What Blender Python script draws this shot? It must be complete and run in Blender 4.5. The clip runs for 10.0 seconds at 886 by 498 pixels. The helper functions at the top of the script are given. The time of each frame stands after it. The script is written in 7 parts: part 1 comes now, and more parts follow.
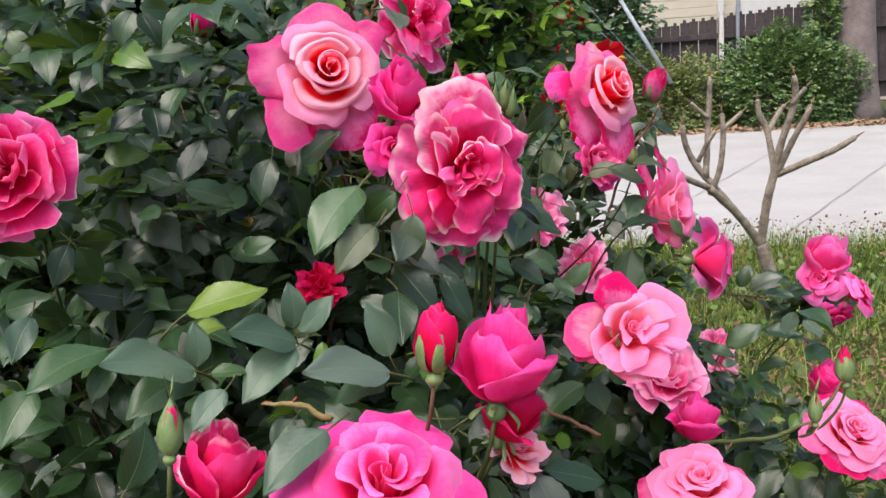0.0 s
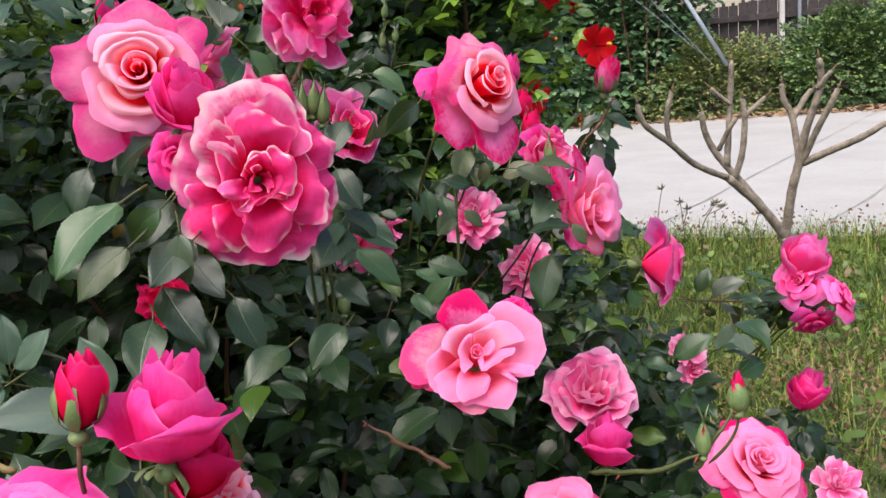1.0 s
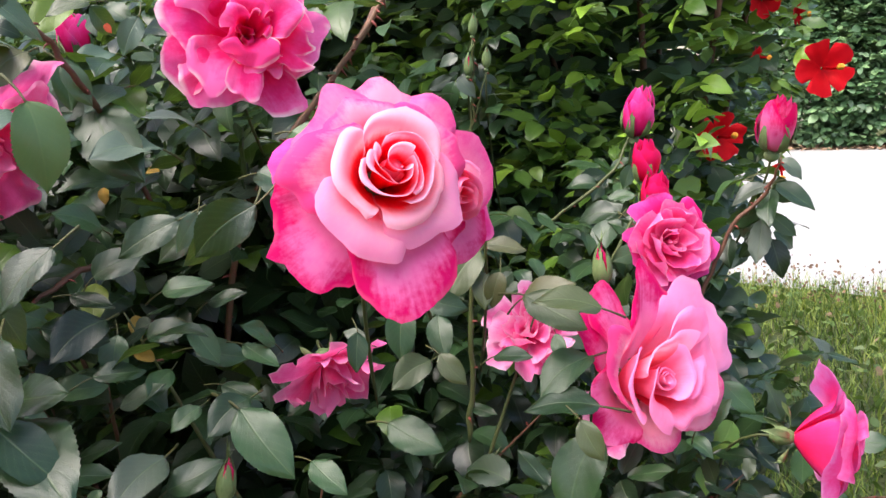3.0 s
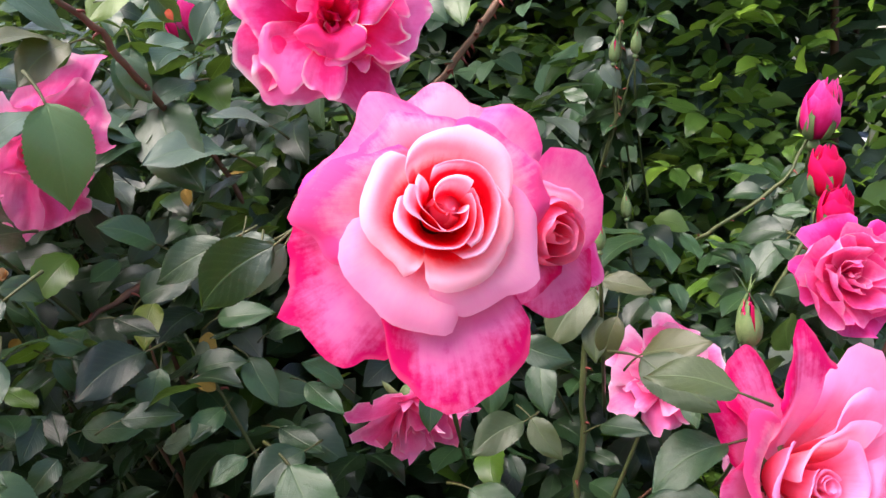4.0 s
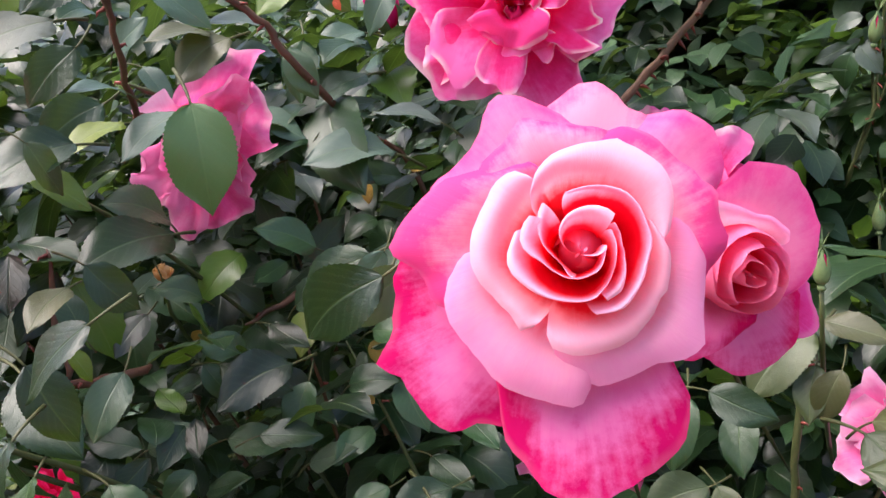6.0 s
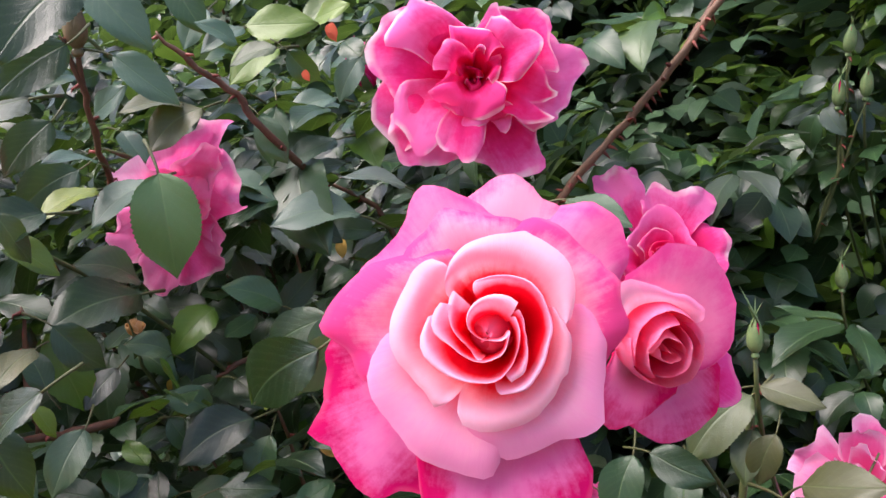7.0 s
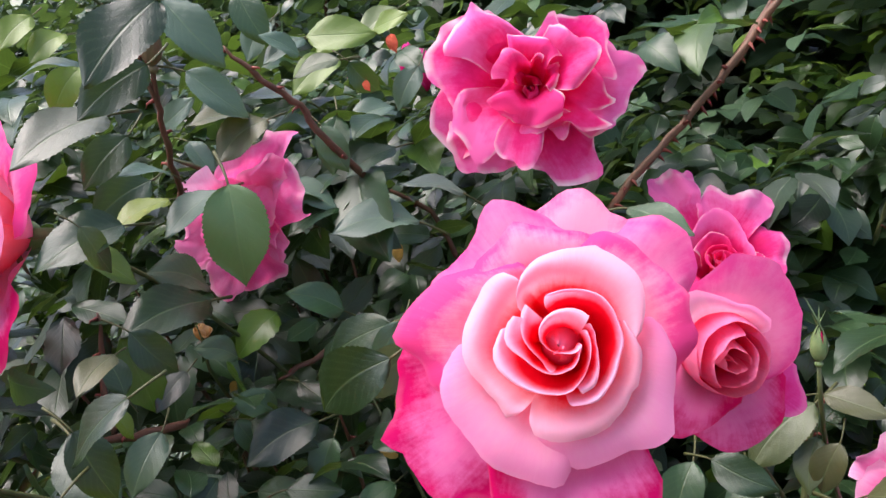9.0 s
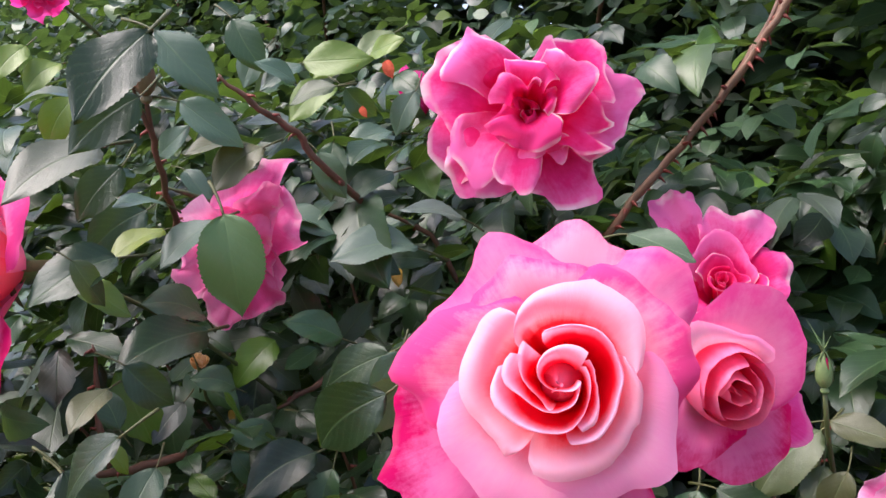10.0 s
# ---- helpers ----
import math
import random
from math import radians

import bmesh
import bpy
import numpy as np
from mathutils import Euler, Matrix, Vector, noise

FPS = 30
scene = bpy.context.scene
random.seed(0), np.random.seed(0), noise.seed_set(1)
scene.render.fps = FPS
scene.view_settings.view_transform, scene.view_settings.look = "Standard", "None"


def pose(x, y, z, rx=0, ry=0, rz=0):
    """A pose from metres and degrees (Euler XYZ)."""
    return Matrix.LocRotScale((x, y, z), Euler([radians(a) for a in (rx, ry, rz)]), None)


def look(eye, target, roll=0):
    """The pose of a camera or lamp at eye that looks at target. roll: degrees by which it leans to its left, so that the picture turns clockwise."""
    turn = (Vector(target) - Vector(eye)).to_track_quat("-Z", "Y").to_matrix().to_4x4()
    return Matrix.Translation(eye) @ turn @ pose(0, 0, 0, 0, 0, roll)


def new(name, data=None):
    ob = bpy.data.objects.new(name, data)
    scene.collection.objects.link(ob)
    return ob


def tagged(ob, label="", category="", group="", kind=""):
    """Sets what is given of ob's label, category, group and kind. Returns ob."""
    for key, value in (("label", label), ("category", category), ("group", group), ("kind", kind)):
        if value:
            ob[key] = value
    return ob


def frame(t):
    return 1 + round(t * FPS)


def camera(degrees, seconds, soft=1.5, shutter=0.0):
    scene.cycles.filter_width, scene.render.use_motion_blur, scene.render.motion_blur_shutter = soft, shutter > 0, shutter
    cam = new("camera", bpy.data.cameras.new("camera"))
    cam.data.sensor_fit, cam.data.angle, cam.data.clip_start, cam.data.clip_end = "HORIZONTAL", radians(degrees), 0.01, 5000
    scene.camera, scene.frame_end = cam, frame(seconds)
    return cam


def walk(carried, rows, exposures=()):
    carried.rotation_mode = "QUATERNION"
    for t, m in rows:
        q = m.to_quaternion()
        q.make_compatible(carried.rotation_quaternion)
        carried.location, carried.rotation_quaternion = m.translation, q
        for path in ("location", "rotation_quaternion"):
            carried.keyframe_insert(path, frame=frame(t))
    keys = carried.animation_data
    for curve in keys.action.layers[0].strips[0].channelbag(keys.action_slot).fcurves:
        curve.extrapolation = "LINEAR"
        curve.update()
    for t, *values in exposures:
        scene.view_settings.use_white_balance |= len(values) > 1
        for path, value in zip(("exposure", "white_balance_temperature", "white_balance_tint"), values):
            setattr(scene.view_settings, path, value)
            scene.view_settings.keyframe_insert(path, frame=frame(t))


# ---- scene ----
cam = camera(56.4, 10.0)
PATH = [
    (0, (0.075, -0.035, 0.837), (0.178, 1.927, 0.46), -4.0),
    (0.5, (0.214, 0.003, 0.833), (0.176, 1.966, 0.45), -3.6),
    (1, (0.271, 0.027, 0.834), (0.222, 1.986, 0.436), -4.9),
    (1.5, (0.308, 0.139, 0.842), (0.247, 2.098, 0.442), -5.4),
    (2, (0.334, 0.255, 0.867), (0.259, 2.223, 0.517), -5.7),
    (2.2, (0.335, 0.286, 0.864), (0.249, 2.253, 0.511), -5.6),
    (3.3, (0.509, 0.481, 0.86), (-0.416, 2.218, 0.499), -3.6),
    (3.5, (0.511, 0.502, 0.863), (-0.514, 2.178, 0.488), -3.9),
    (4, (0.47, 0.559, 0.874), (-0.551, 2.237, 0.496), -2.7),
    (4.5, (0.411, 0.6, 0.878), (-0.667, 2.241, 0.501), -2.9),
    (5, (0.427, 0.639, 0.88), (-0.919, 2.065, 0.489), -2.0),
    (5.2, (0.452, 0.658, 0.876), (-1.008, 1.968, 0.487), -0.7),
    (6.3, (0.466, 0.622, 0.884), (-0.988, 1.937, 0.494), -3.5),
    (6.5, (0.474, 0.617, 0.894), (-0.988, 1.938, 0.552), -3.0),
    (7, (0.493, 0.643, 0.897), (-0.982, 1.959, 0.588), -2.4),
    (7.5, (0.493, 0.652, 0.899), (-0.994, 1.948, 0.572), -2.2),
    (8, (0.495, 0.638, 0.898), (-1.028, 1.89, 0.566), -2.4),
    (8.5, (0.492, 0.629, 0.901), (-1.036, 1.879, 0.583), -2.6),
    (9, (0.492, 0.632, 0.904), (-1.051, 1.867, 0.594), -3.0),
    (9.5, (0.49, 0.635, 0.909), (-1.056, 1.868, 0.608), -3.1),
    (10, (0.489, 0.638, 0.909), (-1.061, 1.873, 0.639), -3.6),
]
walk(cam, [(t, look(eye, target, roll)) for t, eye, target, roll in PATH],
     exposures=[(0.0, 1.35, 6600, 12), (2.0, 1.35, 6600, 12), (3.3, 2.05, 6500, 15), (5.2, 2.02, 6500, 15), (6.5, 1.88, 6400, 18), (10.0, 1.80, 6350, 18)])

# ---- world and light: soft overcast daylight ----
world = bpy.data.worlds.new("overcast_sky")
scene.world = world
world.use_nodes = True
wt = world.node_tree
sky = wt.nodes.new("ShaderNodeTexSky")
sky.sky_type = "NISHITA"
sky.sun_disc = False
sky.sun_elevation = radians(62)
sky.sun_rotation = radians(215)
sky.air_density, sky.dust_density, sky.ozone_density = 1.0, 4.0, 1.0
wt.nodes["Background"].inputs["Strength"].default_value = 0.115
wt.links.new(sky.outputs["Color"], wt.nodes["Background"].inputs["Color"])

sun_data = bpy.data.lights.new("sun", "SUN")
sun_data.energy, sun_data.angle, sun_data.color = 1.5, radians(50), (1.0, 0.97, 0.93)
sun = new("sun", sun_data)
sun.matrix_world = look((-1.6, -3.0, 8.5), (0.3, 1.0, 0.5))


# ---- materials ----
def material(name):
    m = bpy.data.materials.new(name)
    m.use_nodes = True
    nt = m.node_tree
    return m, nt, nt.nodes["Principled BSDF"], nt.nodes["Material Output"]


def node(nt, kind, **values):
    n = nt.nodes.new(kind)
    for key, v in values.items():
        n.inputs[key].default_value = v
    return n


def ramp(nt, stops, fac):
    n = nt.nodes.new("ShaderNodeValToRGB")
    el = n.color_ramp.elements
    while len(el) < len(stops):
        el.new(0.5)
    for e, (p, c) in zip(el, stops):
        e.position, e.color = p, (*c, 1)
    nt.links.new(fac, n.inputs["Fac"])
    return n.outputs["Color"]


def math_node(nt, op, a, b=0.0):
    n = nt.nodes.new("ShaderNodeMath")
    n.operation = op
    for i, v in enumerate((a, b)):
        if isinstance(v, (int, float)):
            n.inputs[i].default_value = v
        else:
            nt.links.new(v, n.inputs[i])
    return n.outputs[0]


def mix_colour(nt, fac, a, b, blend="MIX"):
    n = nt.nodes.new("ShaderNodeMix")
    n.data_type, n.blend_type = "RGBA", blend
    for slot, v in ((0, fac), (6, a), (7, b)):
        if isinstance(v, (int, float)):
            n.inputs[slot].default_value = v
        elif isinstance(v, tuple):
            n.inputs[slot].default_value = (*v, 1)
        else:
            nt.links.new(v, n.inputs[slot])
    return n.outputs[2]


def noise_tex(nt, scale, detail=4.0, rough=0.55, vec=None, coord="Object"):
    n = node(nt, "ShaderNodeTexNoise", Scale=scale, Detail=detail, Roughness=rough)
    if vec is None:
        tc = nt.nodes.new("ShaderNodeTexCoord")
        vec = tc.outputs[coord]
    nt.links.new(vec, n.inputs["Vector"])
    return n.outputs["Fac"]


def bump(nt, height, strength, distance, bsdf):
    n = node(nt, "ShaderNodeBump", Strength=strength, Distance=distance)
    nt.links.new(height, n.inputs["Height"])
    nt.links.new(n.outputs["Normal"], bsdf.inputs["Normal"])
    return n


def with_translucency(nt, bsdf, out, colour, amount):
    tr = nt.nodes.new("ShaderNodeBsdfTranslucent")
    if isinstance(colour, tuple):
        tr.inputs["Color"].default_value = (*colour, 1)
    else:
        nt.links.new(colour, tr.inputs["Color"])
    mx = nt.nodes.new("ShaderNodeMixShader")
    mx.inputs[0].default_value = amount
    nt.links.new(bsdf.outputs[0], mx.inputs[1])
    nt.links.new(tr.outputs[0], mx.inputs[2])
    nt.links.new(mx.outputs[0], out.inputs["Surface"])


def petal_material(name, inner, middle, edge, start=0.55, vary=0.5, gloss=0.45, rim_share=0.3, deep=0.0):
    """Pigment runs from the petal's claw (inner) to its rim (edge), with streaks along the veins and blotches."""
    m, nt, bsdf, out = material(name)
    uv = nt.nodes.new("ShaderNodeUVMap")
    sep = nt.nodes.new("ShaderNodeSeparateXYZ")
    nt.links.new(uv.outputs[0], sep.inputs[0])
    u, v = sep.outputs[0], sep.outputs[1]
    rnd = nt.nodes.new("ShaderNodeObjectInfo").outputs["Random"]
    tc = nt.nodes.new("ShaderNodeTexCoord")
    blot = noise_tex(nt, 38.0, 3.0, 0.6, tc.outputs["Object"])
    streak_vec = nt.nodes.new("ShaderNodeCombineXYZ")
    nt.links.new(math_node(nt, "MULTIPLY", u, 34.0), streak_vec.inputs[0])
    nt.links.new(math_node(nt, "MULTIPLY", v, 2.2), streak_vec.inputs[1])
    nt.links.new(math_node(nt, "MULTIPLY", rnd, 50.0), streak_vec.inputs[2])
    streak = noise_tex(nt, 1.0, 3.0, 0.6, streak_vec.outputs[0])
    a = math_node(nt, "MULTIPLY", math_node(nt, "SUBTRACT", blot, 0.5), 0.9 * vary)
    b = math_node(nt, "MULTIPLY", math_node(nt, "SUBTRACT", streak, 0.5), 0.28 * vary)
    c = math_node(nt, "MULTIPLY", math_node(nt, "SUBTRACT", rnd, 0.5), 0.35 * vary)
    side = math_node(nt, "MULTIPLY", math_node(nt, "POWER", math_node(nt, "ABSOLUTE", math_node(nt, "SUBTRACT", u, 0.5)), 2.0), 0.6)
    f = math_node(nt, "ADD", math_node(nt, "ADD", v, side), math_node(nt, "ADD", a, math_node(nt, "ADD", b, c)))
    speck = noise_tex(nt, 210.0, 5.0, 0.75, tc.outputs["Object"])
    f = math_node(nt, "ADD", f, math_node(nt, "MULTIPLY", math_node(nt, "SUBTRACT", speck, 0.5), 0.40 * vary))
    col = ramp(nt, [(deep, inner), (start, middle), (1.0, edge)], f)
    line = node(nt, "ShaderNodeMapRange")
    line.inputs["From Min"].default_value, line.inputs["From Max"].default_value = 0.965 - 0.03 * rim_share, 0.985
    stretch = node(nt, "ShaderNodeMapRange")
    stretch.inputs["From Min"].default_value, stretch.inputs["From Max"].default_value = 0.42, 0.60
    nt.links.new(noise_tex(nt, 55.0, 2.0, 0.5, tc.outputs["Object"]), stretch.inputs["Value"])
    side_line = math_node(nt, "ADD", math_node(nt, "MULTIPLY", math_node(nt, "ABSOLUTE", math_node(nt, "SUBTRACT", u, 0.5)), 2.0), -0.01)
    nt.links.new(math_node(nt, "MAXIMUM", v, math_node(nt, "MULTIPLY", side_line, math_node(nt, "GREATER_THAN", v, 0.5))), line.inputs["Value"])
    col = mix_colour(nt, math_node(nt, "MULTIPLY", math_node(nt, "MULTIPLY", line.outputs[0], min(1.0, rim_share)), stretch.outputs[0]), col, (0.97, 0.74, 0.76))
    fine_vec = nt.nodes.new("ShaderNodeCombineXYZ")
    nt.links.new(math_node(nt, "MULTIPLY", u, 110.0), fine_vec.inputs[0])
    nt.links.new(math_node(nt, "MULTIPLY", v, 9.0), fine_vec.inputs[1])
    nt.links.new(math_node(nt, "MULTIPLY", rnd, 80.0), fine_vec.inputs[2])
    fine = noise_tex(nt, 1.0, 4.0, 0.65, fine_vec.outputs[0])
    col = mix_colour(nt, math_node(nt, "MULTIPLY", fine, 0.32), col, (0.90, 0.58, 0.74), "MULTIPLY")
    nt.links.new(col, bsdf.inputs["Base Color"])
    bsdf.inputs["Roughness"].default_value = gloss
    bsdf.inputs["Specular IOR Level"].default_value = 0.09
    bump(nt, math_node(nt, "ADD", streak, math_node(nt, "MULTIPLY", fine, 0.6)), 0.4, 0.0005, bsdf)
    with_translucency(nt, bsdf, out, col, 0.45)
    return m


PETALS = {
    "heart": petal_material("petal_coral_heart", (0.92, 0.008, 0.03), (0.95, 0.291, 0.429), (0.97, 0.621, 0.791), 0.83, 0.22, 0.45, 0.12, 0.66),
    "core": petal_material("petal_deep_core", (0.82, 0.008, 0.05), (0.9, 0.0679, 0.192), (0.94, 0.252, 0.407), 0.6, 0.3, 0.45, 0.2, 0.3),
    "blush": petal_material("petal_blush_pink", (0.94, 0.02, 0.0368), (0.96, 0.42, 0.50), (0.97, 0.55, 0.68), 0.68, 0.30, 0.45, 0.08, 0.48),
    "pale": petal_material("petal_pale_pink", (0.93, 0.155, 0.229), (0.96, 0.446, 0.603), (0.95, 0.349, 0.592), 0.76, 0.5, 0.45, 0.08, 0.40),
    "pale_rim": petal_material("petal_crimson_white_lip", (0.8, 0.01, 0.08), (0.87, 0.0679, 0.271), (0.94, 0.46, 0.64), 0.80, 0.7, 0.45, 1.3, 0.3),
    "bud_coral": petal_material("petal_coral_bud", (0.84, 0.012, 0.06), (0.92, 0.0825, 0.215), (0.94, 0.233, 0.429), 0.70, 0.5, 0.45, 0.15, 0.2),
    "pink_outer": petal_material("petal_bright_pink_outer", (0.95, 0.37, 0.54), (0.93, 0.24, 0.46), (0.87, 0.07, 0.31), 0.72, 0.7, 0.45, 0.10),
    "rosy": petal_material("petal_rosy_pink", (0.96, 0.43, 0.55), (0.95, 0.37, 0.52), (0.88, 0.075, 0.29), 0.80, 0.6, 0.45, 0.10),
    "blush_guard": petal_material("petal_pink_guard", (0.93, 0.35, 0.55), (0.89, 0.17, 0.43), (0.74, 0.00582, 0.145), 0.74, 1.0, 0.45, 0.08),
    "coral": petal_material("petal_coral_pink", (0.88, 0.04, 0.08), (0.94, 0.233, 0.407), (0.95, 0.32, 0.599), 0.66, 0.6, 0.45, 0.15, 0.2),
    "crimson": petal_material("petal_crimson_pink", (0.7, 0.003, 0.045), (0.84, 0.0175, 0.169), (0.9, 0.0679, 0.305), 0.70, 1.0, 0.45, 1.0),
    "ruffled": petal_material("petal_ruffled_pink", (0.66, 0.003, 0.06), (0.86, 0.028, 0.22), (0.93, 0.18, 0.47), 0.64, 0.9, 0.45, 0.9, 0.15),
    "hot": petal_material("petal_hot_pink", (0.86, 0.0194, 0.124), (0.92, 0.0679, 0.328), (0.94, 0.242, 0.61), 0.72, 0.7, 0.45, 0.2),
    "magenta": petal_material("petal_magenta", (0.78, 0.0116, 0.147), (0.85, 0.027, 0.25), (0.91, 0.095, 0.42), 0.70, 0.9, 0.45, 0.15),
    "red": petal_material("petal_red_bud", (0.6, 0.004, 0.03), (0.78, 0.006, 0.07), (0.84, 0.0194, 0.181), 0.6, 0.5, 0.45, 0.1),
    "lilac": petal_material("petal_lilac_pink", (0.80, 0.06, 0.26), (0.87, 0.19, 0.45), (0.90, 0.46, 0.66), 0.66, 0.8, 0.45, 0.6, 0.2),
    "faded": petal_material("petal_faded_pink", (0.74, 0.03, 0.16), (0.89, 0.11, 0.37), (0.93, 0.27, 0.54), 0.62, 1.2, 0.45, 0.5),
    "wilt": petal_material("petal_withered_tan", (0.45, 0.22, 0.06), (0.62, 0.36, 0.12), (0.72, 0.5, 0.24), 0.6, 0.6),
    "hibiscus": petal_material("petal_hibiscus_red", (0.45, 0.004, 0.008), (0.72, 0.006, 0.012), (0.76, 0.01, 0.02), 0.5, 0.5, 0.45, 0.1),
}


def leaf_material(name, dark, light, young, share, rough=0.36, per_island=True):
    m, nt, bsdf, out = material(name)
    if per_island:
        rnd = nt.nodes.new("ShaderNodeNewGeometry").outputs["Random Per Island"]
    else:
        rnd = nt.nodes.new("ShaderNodeObjectInfo").outputs["Random"]
    # Tone differs leaf by leaf; pale and dark ends also paint sheen and shade.
    pale = tuple(0.5 * c + 0.06 for c in light)
    base = ramp(nt, [(0.22, dark), (0.62, light), (1.0 - share - 0.12, light), (1.0 - share - 0.02, pale), (1.0 - share + 0.02, young), (1.0, young)], rnd)
    uv = nt.nodes.new("ShaderNodeUVMap")
    sep = nt.nodes.new("ShaderNodeSeparateXYZ")
    nt.links.new(uv.outputs[0], sep.inputs[0])
    across = math_node(nt, "ABSOLUTE", math_node(nt, "SUBTRACT", sep.outputs[0], 0.5))
    along = sep.outputs[1]
    rib = math_node(nt, "SUBTRACT", 1.0, math_node(nt, "MINIMUM", math_node(nt, "MULTIPLY", across, 30.0), 1.0))
    wob = noise_tex(nt, 70.0, 2.0, 0.5)
    phase = math_node(nt, "ADD", math_node(nt, "SUBTRACT", math_node(nt, "MULTIPLY", along, 8.0), math_node(nt, "MULTIPLY", across, 6.0)), math_node(nt, "MULTIPLY", wob, 0.9))
    wave = math_node(nt, "POWER", math_node(nt, "ABSOLUTE", math_node(nt, "COSINE", math_node(nt, "MULTIPLY", phase, math.pi))), 14.0)
    vein = math_node(nt, "MAXIMUM", rib, math_node(nt, "MULTIPLY", wave, 0.22))
    col = mix_colour(nt, math_node(nt, "MULTIPLY", vein, 0.26), base, (0.16, 0.24, 0.09))
    mott = noise_tex(nt, 55.0, 4.0, 0.6)
    col = mix_colour(nt, math_node(nt, "MULTIPLY", math_node(nt, "SUBTRACT", mott, 0.3), 0.5), col, (0.75, 0.8, 0.7), "MULTIPLY")
    nt.links.new(col, bsdf.inputs["Base Color"])
    bsdf.inputs["Roughness"].default_value = rough
    bsdf.inputs["Specular IOR Level"].default_value = 0.42 if per_island else 0.50
    hgt = math_node(nt, "ADD", math_node(nt, "MULTIPLY", vein, -0.8), math_node(nt, "MULTIPLY", mott, 0.5))
    bump(nt, hgt, 0.45, 0.0006, bsdf)
    tint = mix_colour(nt, 0.5, col, (0.20, 0.34, 0.03))
    with_translucency(nt, bsdf, out, tint, 0.19)
    return m


# Mass foliage toned darker than single leaves: bush shade put into the colour.
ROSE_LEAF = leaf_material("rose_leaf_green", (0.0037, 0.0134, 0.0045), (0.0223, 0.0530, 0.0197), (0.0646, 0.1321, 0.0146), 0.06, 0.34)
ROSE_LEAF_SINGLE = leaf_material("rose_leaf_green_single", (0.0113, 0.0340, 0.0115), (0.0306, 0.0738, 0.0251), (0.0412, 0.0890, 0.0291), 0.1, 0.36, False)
# Half-tone copy of the single leaf: deep green, and low-lying shade painted in.
ROSE_LEAF_DEEP_SHADED = leaf_material("rose_leaf_deep_green_shaded", (0.0060, 0.0180, 0.0062), (0.0162, 0.0393, 0.0134), (0.0221, 0.0481, 0.0159), 0.1, 0.36, False)
# Matte grey-green sprays; on upturned leaves the grey paints in the sky's sheen.
ROSE_LEAF_PALE_SHEEN = leaf_material("rose_leaf_grey_green_sheen", (0.0430, 0.0820, 0.0520), (0.0700, 0.1200, 0.0800), (0.0820, 0.1350, 0.0880), 0.1, 0.40, False)
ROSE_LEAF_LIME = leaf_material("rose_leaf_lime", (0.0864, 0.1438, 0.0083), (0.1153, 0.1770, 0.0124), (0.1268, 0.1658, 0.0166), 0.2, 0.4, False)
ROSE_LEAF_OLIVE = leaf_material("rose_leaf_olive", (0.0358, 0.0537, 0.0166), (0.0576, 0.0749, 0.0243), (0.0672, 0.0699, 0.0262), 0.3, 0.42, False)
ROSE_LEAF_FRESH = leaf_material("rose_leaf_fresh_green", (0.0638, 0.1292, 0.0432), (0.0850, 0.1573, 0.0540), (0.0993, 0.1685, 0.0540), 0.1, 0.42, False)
HEDGE_LEAF = leaf_material("hedge_leaf_green", (0.0210, 0.0450, 0.0270), (0.0680, 0.1190, 0.0620), (0.1851, 0.3075, 0.0386), 0.05, 0.30)
HIBISCUS_LEAF = leaf_material("hibiscus_leaf_green", (0.0412, 0.0963, 0.0200), (0.1592, 0.2891, 0.0433), (0.2474, 0.4064, 0.0466), 0.25, 0.30)
WEED = leaf_material("weed_leaf", (0.06, 0.11, 0.02), (0.17, 0.24, 0.05), (0.20, 0.12, 0.07), 0.12, 0.6)
TALL_LEAF = leaf_material("tall_shrub_leaf", (0.0450, 0.1015, 0.0435), (0.1275, 0.2392, 0.1087), (0.1800, 0.2900, 0.1305), 0.2, 0.4)
YELLOW_LEAF = leaf_material("yellow_green_leaf", (0.095, 0.130, 0.040), (0.20, 0.255, 0.085), (0.34, 0.30, 0.11), 0.15, 0.5)
SHRUB_LEAF = leaf_material("shrub_leaf_green", (0.042, 0.090, 0.030), (0.105, 0.190, 0.062), (0.19, 0.25, 0.075), 0.2, 0.5)


def rough_material(name, dark, light, scale, rough=0.8, bump_strength=0.4, bump_size=0.002, fine=6.0):
    m, nt, bsdf, out = material(name)
    big = noise_tex(nt, scale, 5.0, 0.6)
    small = noise_tex(nt, scale * fine, 4.0, 0.6)
    f = math_node(nt, "ADD", math_node(nt, "MULTIPLY", big, 0.65), math_node(nt, "MULTIPLY", small, 0.35))
    nt.links.new(ramp(nt, [(0.32, dark), (0.68, light)], f), bsdf.inputs["Base Color"])
    bsdf.inputs["Roughness"].default_value = rough
    bsdf.inputs["Specular IOR Level"].default_value = 0.3
    bump(nt, small, bump_strength, bump_size, bsdf)
    return m


CANE = rough_material("cane_brown_red", (0.068, 0.032, 0.019), (0.144, 0.068, 0.040), 60.0, 0.55, 0.3, 0.001)
CANE_GREEN = rough_material("cane_green", (0.0405, 0.0585, 0.0180), (0.0900, 0.0990, 0.0360), 40.0, 0.5, 0.3, 0.0008)
CANE_TAN = rough_material("cane_tan", (0.12, 0.09, 0.03), (0.22, 0.17, 0.07), 70.0, 0.6, 0.3, 0.001)
CANE_OLIVE = rough_material("cane_olive_brown", (0.07, 0.04, 0.018), (0.17, 0.075, 0.04), 90.0, 0.5, 0.3, 0.001)
